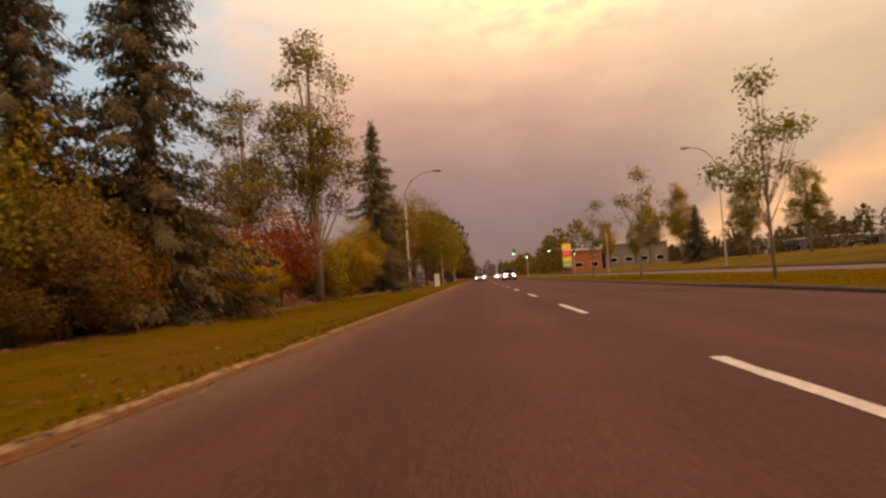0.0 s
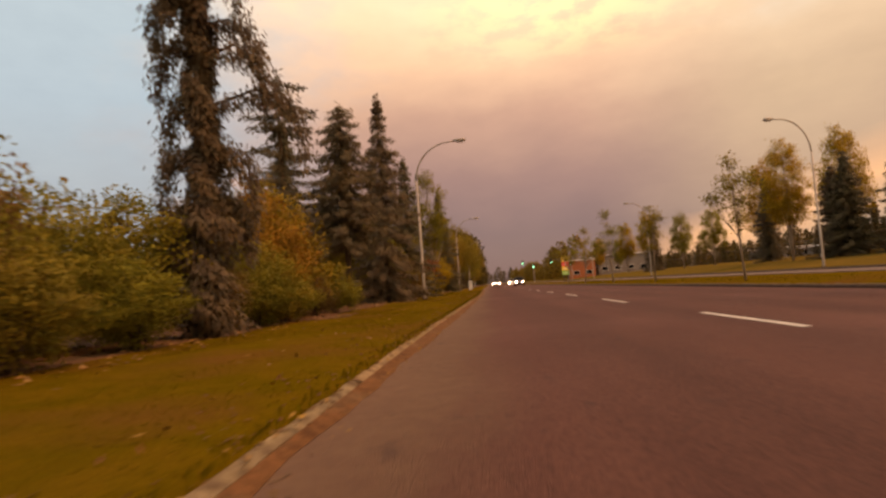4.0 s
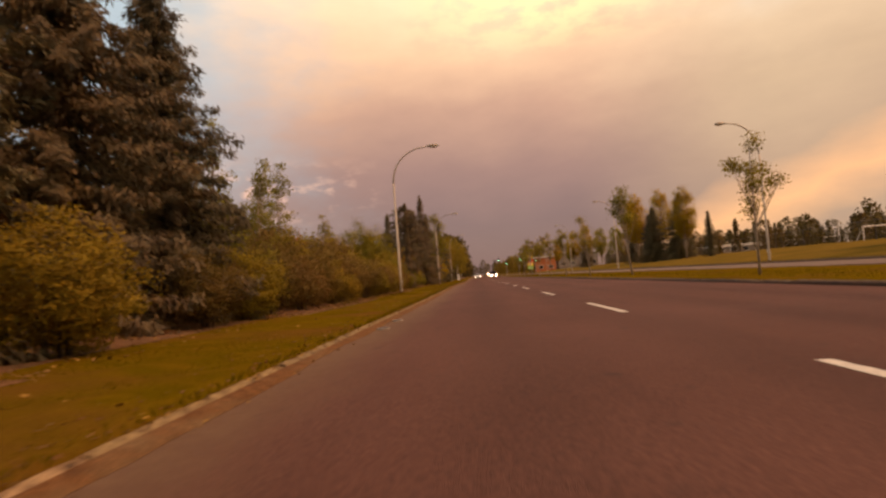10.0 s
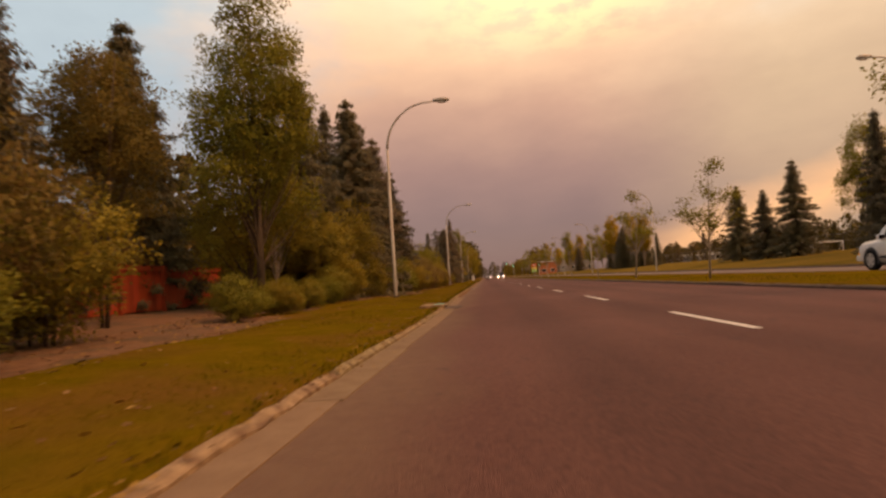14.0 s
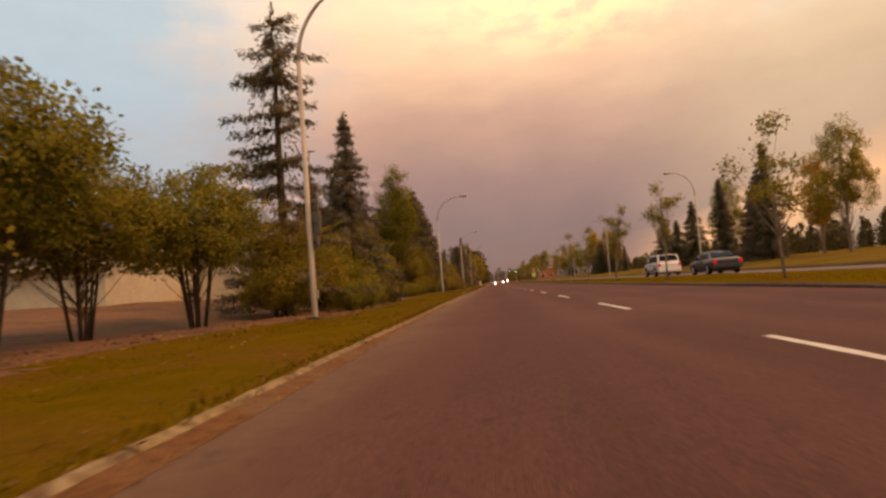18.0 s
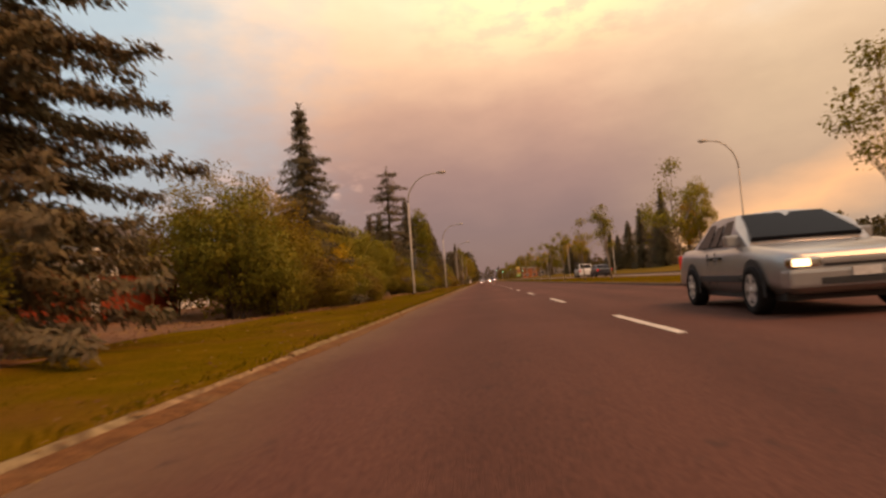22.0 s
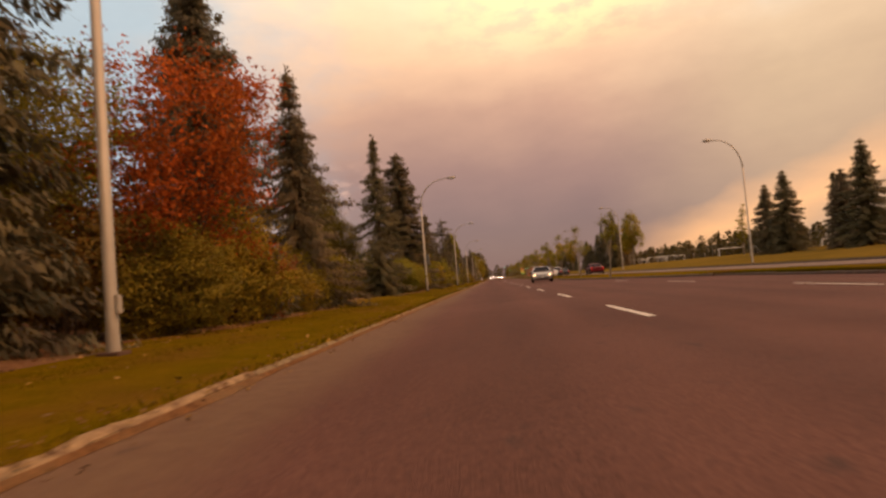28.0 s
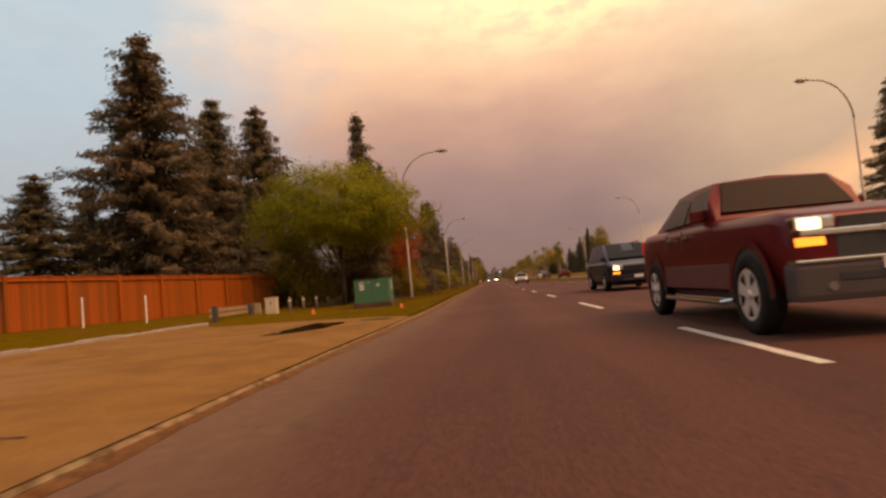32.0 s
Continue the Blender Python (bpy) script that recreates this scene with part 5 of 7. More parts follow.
put("weeping_spruce", -6.45, -20.8, 0.1, 1.0, 1.0, turn=0, group="verge trees")
put("willow", -8.3, -215.6, 0.35, 1.3, 0.97, group="verge trees")
row = [("shrub_brown", -7.0, 10.0, 2.6), ("shrub_brown", -7.4, 13.5, 3.2), ("shrub_yellow", -6.9, 18.9, 1.9), ("shrub_red", -7.6, 23.0, 3.6), ("shrub_red", -8.4, 20.6, 3.4), ("shrub_brown", -7.6, 6.4, 2.2), ("shrub_green", -8.4, 8.2, 4.4), ("shrub_olive", -8.8, 11.6, 4.6), ("shrub_yellow", -6.6, 16.6, 2.3), ("shrub_olive", -8.9, 15.0, 4.6), ("shrub_orange", -7.3, 12.0, 2.2),
       ("shrub_yellow", -7.0, 33.0, 3.6), ("shrub_olive", -7.4, 29.0, 3.0), ("shrub_brown", -8.0, 16.4, 3.4), ("shrub_olive", -8.2, -13.0, 4.4), ("shrub_orange", -8.9, -11.4, 3.9), ("shrub_orange", -7.9, -15.2, 3.9), ("shrub_olive", -7.1, -17.0, 2.3),
       ("shrub_green", -8.2, -23.0, 2.6), ("shrub_green", -7.9, -20.9, 2.8), ("shrub_brown", -7.6, -26.2, 3.0), ("shrub_green", -8.2, -24.9, 3.0), ("shrub_green", -8.6, -29.8, 4.6), ("shrub_olive", -7.4, -32.6, 3.0),
       ("shrub_brown", -7.6, -39.4, 2.2), ("shrub_brown", -7.4, -37.0, 2.4), ("shrub_olive", -7.6, -42.2, 2.8), ("shrub_olive", -7.8, -46.2, 3.4), ("shrub_brown", -7.2, -49.0, 3.0), ("shrub_brown", -7.4, -51.8, 3.0),
       ("shrub_olive", -7.6, -54.6, 3.1), ("shrub_brown", -7.2, -57.4, 2.9), ("shrub_green", -7.3, -60.0, 2.4), ("shrub_olive", -7.0, -44.2, 2.4), ("shrub_olive", -7.1, -71.2, 1.7), ("shrub_olive", -6.9, -60.6, 2.0),
        ("shrub_olive", -7.0, -80.0, 2.4), ("shrub_olive", -7.1, -84.6, 2.2), ("shrub_green", -6.9, -87.4, 1.05), ("shrub_green", -6.9, -90.4, 1.0), ("shrub_olive", -6.9, -93.2, 1.05),
       ("shrub_green", -6.9, -96.2, 1.1), ("shrub_brown", -7.9, -103.0, 3.4), ("shrub_green", -7.9, -101.0, 2.7), ("shrub_brown", -13.2, -91.5, 3.4), ("shrub_brown", -13.4, -87.6, 3.2), ("shrub_green", -13.2, -95.2, 3.4), ("shrub_green", -7.6, -107.8, 3.6), ("shrub_olive", -7.5, -110.8, 3.2),
       ("shrub_green", -7.4, -113.6, 3.3), ("shrub_olive", -7.2, -117.4, 3.0), ("shrub_green", -7.4, -105.2, 3.2), ("shrub_green", -8.3, -135.0, 3.8), ("shrub_green", -7.2, -121.6, 2.4), ("shrub_green", -7.2, -88.8, 1.0), ("shrub_green", -7.2, -91.8, 1.05), ("shrub_green", -7.2, -94.8, 1.0), ("shrub_green", -7.1, -86.0, 1.5), ("shrub_green", -8.2, -139.0, 3.4),
       ("shrub_olive", -7.1, -137.0, 2.6), ("shrub_green", -9.3, -175.0, 2.7), ("shrub_green", -8.4, -174.4, 2.9), ("shrub_olive", -10.4, -176.0, 2.4), ("shrub_green", -7.9, -141.6, 3.6), ("shrub_yellow", -7.2, -145.2, 3.1), ("shrub_olive", -7.3, -149.6, 3.6), ("shrub_green", -7.6, -153.4, 4.0),        ("shrub_green", -7.1, -167.4, 2.8), ("shrub_olive", -7.2, -170.6, 2.9), ("shrub_green", -7.0, -172.8, 2.6), ("shrub_green", -8.2, -178.2, 3.0),
        ("shrub_olive", -7.2, -193.4, 2.8), ("shrub_green", -7.0, -197.0, 2.2), ("shrub_olive", -6.9, -199.4, 2.2), ("shrub_red", -7.0, -201.6, 2.4),
       ("shrub_olive", -7.6, -204.4, 3.0), ("shrub_brown", -8.2, -207.4, 3.2), ("shrub_brown", -8.4, -210.0, 2.8), ("shrub_olive", -6.6, -203.6, 3.2), ("shrub_olive", -6.4, -206.6, 2.4), ("shrub_green", -11.4, -84.4, 4.0), ("shrub_olive", -11.8, -80.6, 4.4), ("shrub_green", -11.4, -76.6, 4.2), ("shrub_olive", -8.4, -179.4, 2.2)]
for kind, x, y, h in row:
    s = h / 3.0
    put(kind, x, y, 0.1, s ** 0.8, s, group="verge shrubs")
# low growth at the foot of the hedge
q = np.random.default_rng(78)
for y0, y1, step, kinds, low, high in ((-35, -49, 2.1, ("shrub_brown", "shrub_olive", "shrub_brown", "shrub_olive"), 1.5, 2.3), (-50, -67, 2.2, ("shrub_brown", "shrub_brown", "shrub_olive", "shrub_brown"), 1.5, 2.2),
                                       (-69.5, -76, 4.8, ("shrub_olive", "shrub_green"), 1.9, 2.3), (-105, -113, 2.6, ("shrub_green", "shrub_olive", "shrub_brown"), 1.0, 1.9), (-115, -121, 2.4, ("shrub_green", "shrub_green"), 0.9, 1.4),
                                       (-138, -152, 2.3, ("shrub_green", "shrub_olive", "shrub_brown"), 1.6, 2.6), (-166, -175, 2.3, ("shrub_olive", "shrub_green"), 1.7, 2.5), (-188.8, -203, 2.8, ("shrub_olive", "shrub_green", "shrub_brown"), 1.2, 2.0),
                                       (9, 3, 2.4, ("shrub_brown", "shrub_olive"), 0.9, 1.4), (-11, -33, 2.4, ("shrub_green", "shrub_brown", "shrub_green"), 1.2, 2.0)):
    for i, y in enumerate(np.arange(y0, y1, -step)):
        h = q.uniform(low, high)
        wide = (h / 3.0) ** 0.8
        put(kinds[i % len(kinds)], hedge_foot(y) - 1.45 * wide + q.uniform(-0.15, 0.25), float(y) + q.uniform(-0.5, 0.5), 0.1, wide, h / 3.0, group="verge shrubs")
# plants behind the front row close the view into the gardens
q = np.random.default_rng(77)
for i in range(58):
    y = 66 - i * 4.9
    if -232 < y < -214:
        continue
    if -140 < y < -114 or -164 < y < -153 or -192 < y < -163 or -12 < y < 4 or -101 < y < -83:
        continue
    kind = ("shrub_brown", "shrub_olive", "shrub_green", "shrub_orange")[i % 4]
    put(kind, -10.8 + q.uniform(-0.8, 0.8), y + q.uniform(-1, 1), 0.15, 1.25, q.uniform(1.0, 1.35), group="garden shrubs", label="shadowed garden shrub behind the verge hedge")

# ---- young trees on the median ----
MEDIAN = [(44.0, 5.6), (31.0, 5.6), (17.0, 5.7), (4.8, 4.8), (-7.8, 4.7), (-19.0, 4.8), (-31.2, 4.6), (-43.6, 5.4), (-58.8, 4.2), (-71.5, 5.4), (-84.0, 4.95), (-96.4, 5.2), (-109.2, 4.8), (-121.6, 5.0), (-131.8, 5.3), (-146.0, 5.0), (-159.6, 4.9), (-173.9, 5.0)]
MEDIAN_HABIT = (0, 0, 0, 1, 2, 1, 0, 1, 2, 0, 0, 2, 2, 0, 1, 0, 0, 1)
for i, (y, h) in enumerate(MEDIAN):
    s = h / 5.2
    put("median_tree_%d" % MEDIAN_HABIT[i], 8.05, y, 0.17, s, s, group="young median trees", lean=((-4, 3, 0, 5)[i % 4], (3, -4, 5, -2)[i % 4]))

# ---- trees beyond the far carriageway ----
row = [("birch_olive", 68, 9.6), ("birch_olive", 58, 9.0), ("spruce_a", 79, 7.2), ("birch", 93, 12.4), ("birch_olive", 118, 9.0), ("birch", 30, 12.3), ("birch", 25.5, 12.2), ("spruce_narrow", 36.5, 9.0),
       ("birch", 104, 11.2), ("spruce_a", 17.3, 9.5), ("spruce_a", 20.2, 8.5), ("birch", 38.8, 11.8), ("birch", 13.2, 10.9), ("spruce_a", 21.8, 7.6), ("spruce_narrow", 4.3, 6.0),
       ("spruce_a", -48.2, 9.4), ("spruce_a", -44.6, 7.1), ("spruce_a", -66.9, 10.4), ("spruce_narrow", -74.7, 12.2), ("spruce_a", -70.8, 8.8), ("birch_olive", -57.8, 12.0), ("spruce_a", -38.6, 8.4),
       ("birch_olive", -86.2, 12.4), ("birch", -81.5, 10.0), ("spruce_narrow", -63.9, 10.2), ("sapling_poplar", -140.9, 6.3), ("spruce_a", -151.3, 7.3), ("spruce_a", -157.4, 7.8), ("spruce_narrow", -161.0, 6.8), ("spruce_a", -170.0, 8.0), ("spruce_a", -165.4, 6.5),
       ("spruce_a", -178.0, 7.1), ("spruce_narrow", -185.6, 5.4), ("round_olive", -192.7, 5.4), ("spruce_a", -203.0, 12.0), ("birch", 132, 10.0), ("birch_olive", 150, 10.5)]
H2 = dict(HEIGHT, birch=12.2, birch_olive=12.2, round_olive=6.0, sapling_poplar=6.0)
for i, (kind, y, h) in enumerate(row):
    s = h / H2[kind]
    put(kind, 29.0 + 1.6 * math.sin(i * 2.3), y, hill(29.0) - 0.05, s ** 0.8, s, group="field edge trees", label="spruce tree standing at the edge of the playing field" if kind.startswith("spruce") else "")

# ---- distant trees ----
def far_belt(name, label, points, h, seed, per=420, mat="far_leaf", leaf=0.075):
    """A belt of distant trees: trunks and ragged crowns in one mesh."""
    r = np.random.default_rng(seed)
    at, way, ln, outs = [], [], [], []
    for (x, y) in points:
        hh = h * r.uniform(0.6, 1.25)
        conic = r.random() < 0.35
        n = per
        f = r.uniform(0.04, 1.0, n)
        rad = (hh * 0.16 * (1 - f) + 0.2) if conic else hh * 0.30 * np.sqrt(np.clip(1 - (2 * f - 0.95) ** 2, 0.05, 1))
        an = r.uniform(0, math.tau, n)
        k = r.uniform(0.3, 1.05, n)
        at.append(np.stack([x + np.cos(an) * rad * k, y + np.sin(an) * rad * k, 0.8 + f * hh], 1))
        outs.append(np.stack([np.cos(an), np.sin(an), 1.6 * f - 0.5], 1))
        way.append(r.normal(size=(n, 3)) + np.array([0, 0, 0.4]))
        ln.append(np.full(n, hh * leaf) * r.uniform(0.6, 1.2, n))
    at, way, ln = np.concatenate(at), np.concatenate(way), np.concatenate(ln)
    v, q_ = cards(r, at, way, ln, ln * 0.75, 2.0)
    tagged(mesh_part(name, crown_mesh(name, v, q_, np.concatenate(outs), 0.3), M[mat], None), label, "trees", kind="stuff")


r = np.random.default_rng(91)
far_belt("distant_trees", "distant belt of mixed trees across the playing field", [(r.uniform(100, 135), y) for y in np.arange(-200, 420, 1.5)], 9.6, 92, 380)
far_belt("distant_trees", "scattered trees in front of the school", [(r.uniform(58, 92), y) for y in np.arange(62, 190, 5.0)], 7.0, 97, 420)
far_belt("distant_trees", "far row of trees along the road on its field side", [(r.uniform(22, 32), y) for y in np.arange(160, 620, 4.5)], 10.0, 93, mat="far_gold")
far_belt("distant_trees", "far row of trees along the road behind the verge", [(r.uniform(-10, -5.5), y) for y in np.arange(135, 640, 4.0)], 12.5, 94, 520)
far_belt("distant_trees", "trees closing the road far away", [(x, 700 + r.uniform(0, 80)) for x in np.arange(-90, 140, 4.0)], 15.0, 95)
far_belt("garden_trees", "shadowed garden trees behind the front hedge", [(r.uniform(-32, -26), y) for y in np.arange(-196, 150, 3.4) if not -142 < y < -98], 5.6, 96, 900, leaf=0.07)

far_belt("garden_trees", "dark garden trees behind the red fence", [(r.uniform(-20, -14.5), y) for y in np.arange(-84, -28, 2.6)], 6.0, 98, 900, leaf=0.065)

# ---- houses and fences behind the hedge ----
def house(x0, x1, y0, y1, wall, label, eave=2.7, pitch=1.6, over=0.5, base=None, windows=True, turn=0.0):
    """A bungalow: walls, windows and a gabled roof with its ridge along the road."""
    ob = thing("house", (x0 + x1) / 2, (y0 + y1) / 2, hill(x1) if base is None else base, turn, label=label, category="house")
    w, d = (x1 - x0) / 2, (y1 - y0) / 2
    if turn:
        w, d = d, w
    part("wall", boxed(-w, w, -d, d, -0.3, eave), wall, ob)
    drop = pitch / w * over
    bm = bmesh.new()
    for side in (-1, 1):
        lines = []
        for yy in (-d - over, d + over):
            lines.append([bm.verts.new(p) for p in ((side * (w + over), yy, eave - drop), (0, yy, eave + pitch), (0, yy, eave + pitch + 0.13), (side * (w + over), yy, eave - drop + 0.13))])
        for k in range(4):
            bm.faces.new((lines[0][k], lines[1][k], lines[1][(k + 1) % 4], lines[0][(k + 1) % 4]))
        bm.faces.new(lines[0])
        bm.faces.new(lines[1][::-1])
    bmesh.ops.recalc_face_normals(bm, faces=bm.faces)
    roof = part("roof", bm, M["shingle"], ob)
    for yy, out in ((-d, -1), (d, 1)):
        bm = bmesh.new()
        front = [bm.verts.new(p) for p in ((-w, yy, eave - 0.02), (w, yy, eave - 0.02), (0, yy, eave + pitch - 0.02))]
        back = [bm.verts.new((v.co.x, yy - out * 0.15, v.co.z)) for v in front]
        bm.faces.new(front)
        bm.faces.new(back[::-1])
        for k in range(3):
            bm.faces.new((front[k], front[(k + 1) % 3], back[(k + 1) % 3], back[k]))
        bmesh.ops.recalc_face_normals(bm, faces=bm.faces)
        part("gable", bm, wall, ob)
        for side in (-1, 1):
            board = bmesh.new()
            e = yy + out * over
            p = [(side * (w + over + 0.01), eave - drop - 0.05), (0, eave + pitch - 0.05), (0, eave + pitch + 0.15), (side * (w + over + 0.01), eave - drop + 0.15)]
            near, far = [board.verts.new((x, e + out * 0.04, z)) for x, z in p], [board.verts.new((x, e + out * 0.005, z)) for x, z in p]
            board.faces.new(near)
            board.faces.new(far[::-1])
            for k in range(4):
                board.faces.new((near[k], near[(k + 1) % 4], far[(k + 1) % 4], far[k]))
            bmesh.ops.recalc_face_normals(board, faces=board.faces)
            part("rake_board", board, M["white"], roof)
    part("fascia", boxed(w + over - 0.02, w + over + 0.03, -d - over, d + over, eave - drop - 0.12, eave - drop + 0.1), M["white"], roof)
    for k, yy in enumerate((-d * 0.5, d * 0.45) if windows else ()):
        win = part("window", boxed(w - 0.02, w + 0.05, yy - 0.7, yy + 0.7, 1.0, 2.1, 0.01), M["white"], ob)
        part("pane", boxed(w + 0.03, w + 0.058, yy - 0.6, yy + 0.6, 1.1, 2.0), M["glass"], win)
    if windows:
        part("window", boxed(-0.8, 0.8, -d - 0.04, -d + 0.02, 1.0, 2.1, 0.01), M["glass"], ob)
    return ob


brick_house = house(-25.0, -15.7, 14.0, 23.0, M["brick"], "single-storey orange brick house behind spruces", 2.0, 1.5, 0.5, 0.28, False, -90)
part("corner_board", boxed(4.5, 4.58, 4.5, 4.68, -0.1, 1.95, 0.01), M["white"], brick_house, "white corner board")
part("garage_door", boxed(4.49, 4.56, 1.2, 3.6, 0.0, 1.85, 0.01), M["wood_post"], brick_house, "brown panelled garage door")
house(-15.4, -12.9, 15.0, 21.0, M["stucco"], "pale rendered garage beside the brick house", 2.2, 0.9, 0.3, 0.3, False)
house(-26, -16, -100, -86, M["stucco"], "pale house with a low roof behind the red fence")
house(-25.0, -15.3, -118.0, -111.0, M["stucco"], "cream stucco house with a long low eave behind shrubs", 2.45, 1.5, 0.45, 0.36, False, -90)
house(-14.7, -12.3, -112.0, -107.0, M["stucco"], "small cream garden shed with a gable end", 1.75, 0.95, 0.2, 0.3, False)
house(-22, -14.4, -150, -140.0, M["white"], "white wall of a house seen between shrubs")
house(-16.2, -10.0, -173.6, -166.0, M["stucco"], "cream house with a gable end and brown roof", 2.4, 1.75, 0.4, None, False)
house(-18.6, -13.0, -156.0, -152.0, M["red_fence"], "dark red garden shed with a pale fascia", 1.9, 0.9, 0.35, None, False)


def fence(points, mat, label, h=1.8, board=0.14, caps=False, posts=2.4):
    """A board fence along a line of points, each board a piece."""
    root = thing("board_fence", label=label, category="fence")
    me = bpy.data.meshes.new("board")
    bm = boxed(-board / 2 + 0.004, board / 2 - 0.004, -0.011, 0.011, 0, h, 0.004)
    bm.to_mesh(me)
    bm.free()
    me.materials.append(mat)
    post = bpy.data.meshes.new("post")
    bm = boxed(-0.05, 0.05, -0.05, 0.05, -0.2, h + 0.06, 0.008)
    bm.to_mesh(post)
    bm.free()
    post.materials.append(mat)
    jig = random.Random(5)
    for (xa, ya), (xb, yb) in zip(points, points[1:]):
        L = math.hypot(xb - xa, yb - ya)
        turn = math.degrees(math.atan2(yb - ya, xb - xa))
        for i in range(int(L / board)):
            t = (i + 0.5) * board / L
            ob = new("board", me)
            ob.parent = root
            ob.matrix_basis = pose(xa + (xb - xa) * t, ya + (yb - ya) * t, hill(-12.0) + 0.02 + jig.uniform(-0.012, 0.012), 0, 0, turn)
        for i in range(int(L / posts) + 1):
            t = min(1, i * posts / L)
            ob = new("post", post)
            ob.parent = root
            n = Vector((-(yb - ya), xb - xa)).normalized() * -0.065
            ob.matrix_basis = pose(xa + (xb - xa) * t + n.x, ya + (yb - ya) * t + n.y, hill(-12.0) + 0.02, 0, 0, turn)
        bm = bmesh.new()
        box(bm, 0, L, -0.07, -0.015, h - 0.12, h - 0.03)
        box(bm, 0, L, -0.07, 0.07, h + 0.0, h + 0.035)
        ob = part("rail", bm, mat, root)
        ob.matrix_basis = pose(xa, ya, hill(-12.0) + 0.02, 0, 0, turn)
    return root


fence([(-16.4, -241.0), (-15.0, -231.5), (-12.1, -212.0)], M["fence"], "tall orange-stained cedar board fence")
fence([(-11.8, -100.0), (-11.6, -86.0)], M["red_fence"], "red-stained wooden fence behind low shrubs", 1.38)
fence([(-19.6, -175.4), (-13.4, -175.0)], M["red_fence"], "dark red board fence behind the hedge", 1.75)
fence([(-16.5, -157.2), (-12.2, -157.0)], M["red_fence"], "dark red board fence beside a white house", 1.6)
fence([(-11.4, -154.0), (-11.0, -150.0)], M["red_fence"], "low red board fence behind the hedge", 1.3)

# ---- corner with the transformer box, lane and guard rail ----
def transformer():
    ob = thing("transformer_box", -5.27, -223.0, 0.13, 2.0, label="green padmount electrical transformer box on a concrete pad", category="utility box")
    part("pad", boxed(-0.78, 0.78, -0.82, 0.82, -0.12, 0.17, 0.02), M["shaded_dirty_kerb"], ob)
    body = part("cabinet", boxed(-0.72, 0.72, -0.78, 0.78, 0.17, 1.10, 0.02), M["green_box"], ob)
    part("lid", boxed(-0.73, 0.73, -0.79, 0.79, 1.10, 1.14, 0.012), M["green_box"], ob)
    part("door_seam", boxed(-0.006, 0.006, -0.786, -0.76, 0.22, 1.08), M["ink"], body)
    for x, z, w, h in ((-0.40, 0.88, 0.085, 0.16), (0.28, 0.90, 0.06, 0.05), (-0.12, 1.02, 0.03, 0.02)):
        lab = part("label", boxed(x - w, x + w, -0.788, -0.775, z - h, z + h), M["label"], body, "weathered white warning label")
        part("print_bar", boxed(x - w * 0.8, x + w * 0.8, -0.791, -0.786, z + h * 0.3, z + h * 0.75), M["ink"], lab)
        part("print_bar", boxed(x - w * 0.7, x + w * 0.5, -0.791, -0.786, z - h * 0.5, z - h * 0.2), M["ink"], lab)
    lab = part("label", boxed(0.715, 0.728, -0.05, 0.22, 0.68, 1.02), M["label"], body, "weathered white warning label")
    part("print_bar", boxed(0.726, 0.731, 0.0, 0.17, 0.88, 0.96), M["ink"], lab)
    part("lock", boxed(0.60, 0.66, -0.81, -0.78, 0.85, 0.96, 0.01), M["dark_metal"], body)
    part("hinge", tube(bmesh.new(), [(0.705, -0.775, 0.3), (0.705, -0.775, 0.42)], [0.014, 0.014], 8), M["dark_metal"], body)
    part("hinge", tube(bmesh.new(), [(0.705, -0.775, 0.82), (0.705, -0.775, 0.94)], [0.014, 0.014], 8), M["dark_metal"], body)


transformer()
ob = thing("pedestal_box", -9.8, -222.9, hill(-9.8), 5, label="small beige telephone pedestal box on grass", category="utility box")
part("housing", boxed(-0.24, 0.24, -0.2, 0.2, -0.1, 0.62, 0.03), M["stucco"], ob)
part("cap", boxed(-0.26, 0.26, -0.22, 0.22, 0.60, 0.68, 0.02), M["stucco"], ob)
part("latch", boxed(-0.03, 0.03, -0.225, -0.19, 0.4, 0.48), M["dark_metal"], ob)
for x, y in ((-3.62, -226.9), (-6.95, -226.6)):
    ob = thing("marker_flag", x, y, hill(x), label="small fluorescent orange marker on the grass", category="marker", group="orange markers")
    part("marker_body", tube(bmesh.new(), [(0, 0, -0.05), (0, 0, 0.08), (0, 0, 0.17)], [0.06, 0.055, 0.02], 10), M["orange_mark"], ob)
    part("marker_foot", boxed(-0.07, 0.07, -0.07, 0.07, -0.04, 0.015, 0.006), M["orange_mark"], ob)
for x, y in ((-9.75, -220.6), (-9.65, -218.8), (-9.35, -217.5)):
    ob = thing("bollard", x, y, 0.15, label="short weathered wooden bollard in the grass", category="bollard", group="wooden bollards")
    bm = bmesh.new()
    tube(bm, [(0, 0, -0.2), (0, 0, 0.60), (0, 0, 0.68)], [0.075, 0.07, 0.04], 9)
    part("stake", bm, M["wood_post"], ob, smooth=True)
    part("band", tube(bmesh.new(), [(0, 0, 0.5), (0, 0, 0.56)], [0.076, 0.075], 9), M["label"], ob)
ob = thing("pedestal_box", -10.15, -223.7, hill(-10.15), 8, label="low white utility pedestal beside the guard rail", category="utility box")
part("housing", boxed(-0.14, 0.14, -0.14, 0.14, -0.1, 0.44, 0.04), M["beam"], ob)
part("cap", boxed(-0.15, 0.15, -0.15, 0.15, 0.43, 0.48, 0.02), M["beam"], ob)
ob = thing("guard_rail", -10.0, -226.4, hill(-10.0) - 0.03, 97, label="low wooden guard rail with two pale beams", category="guard rail")
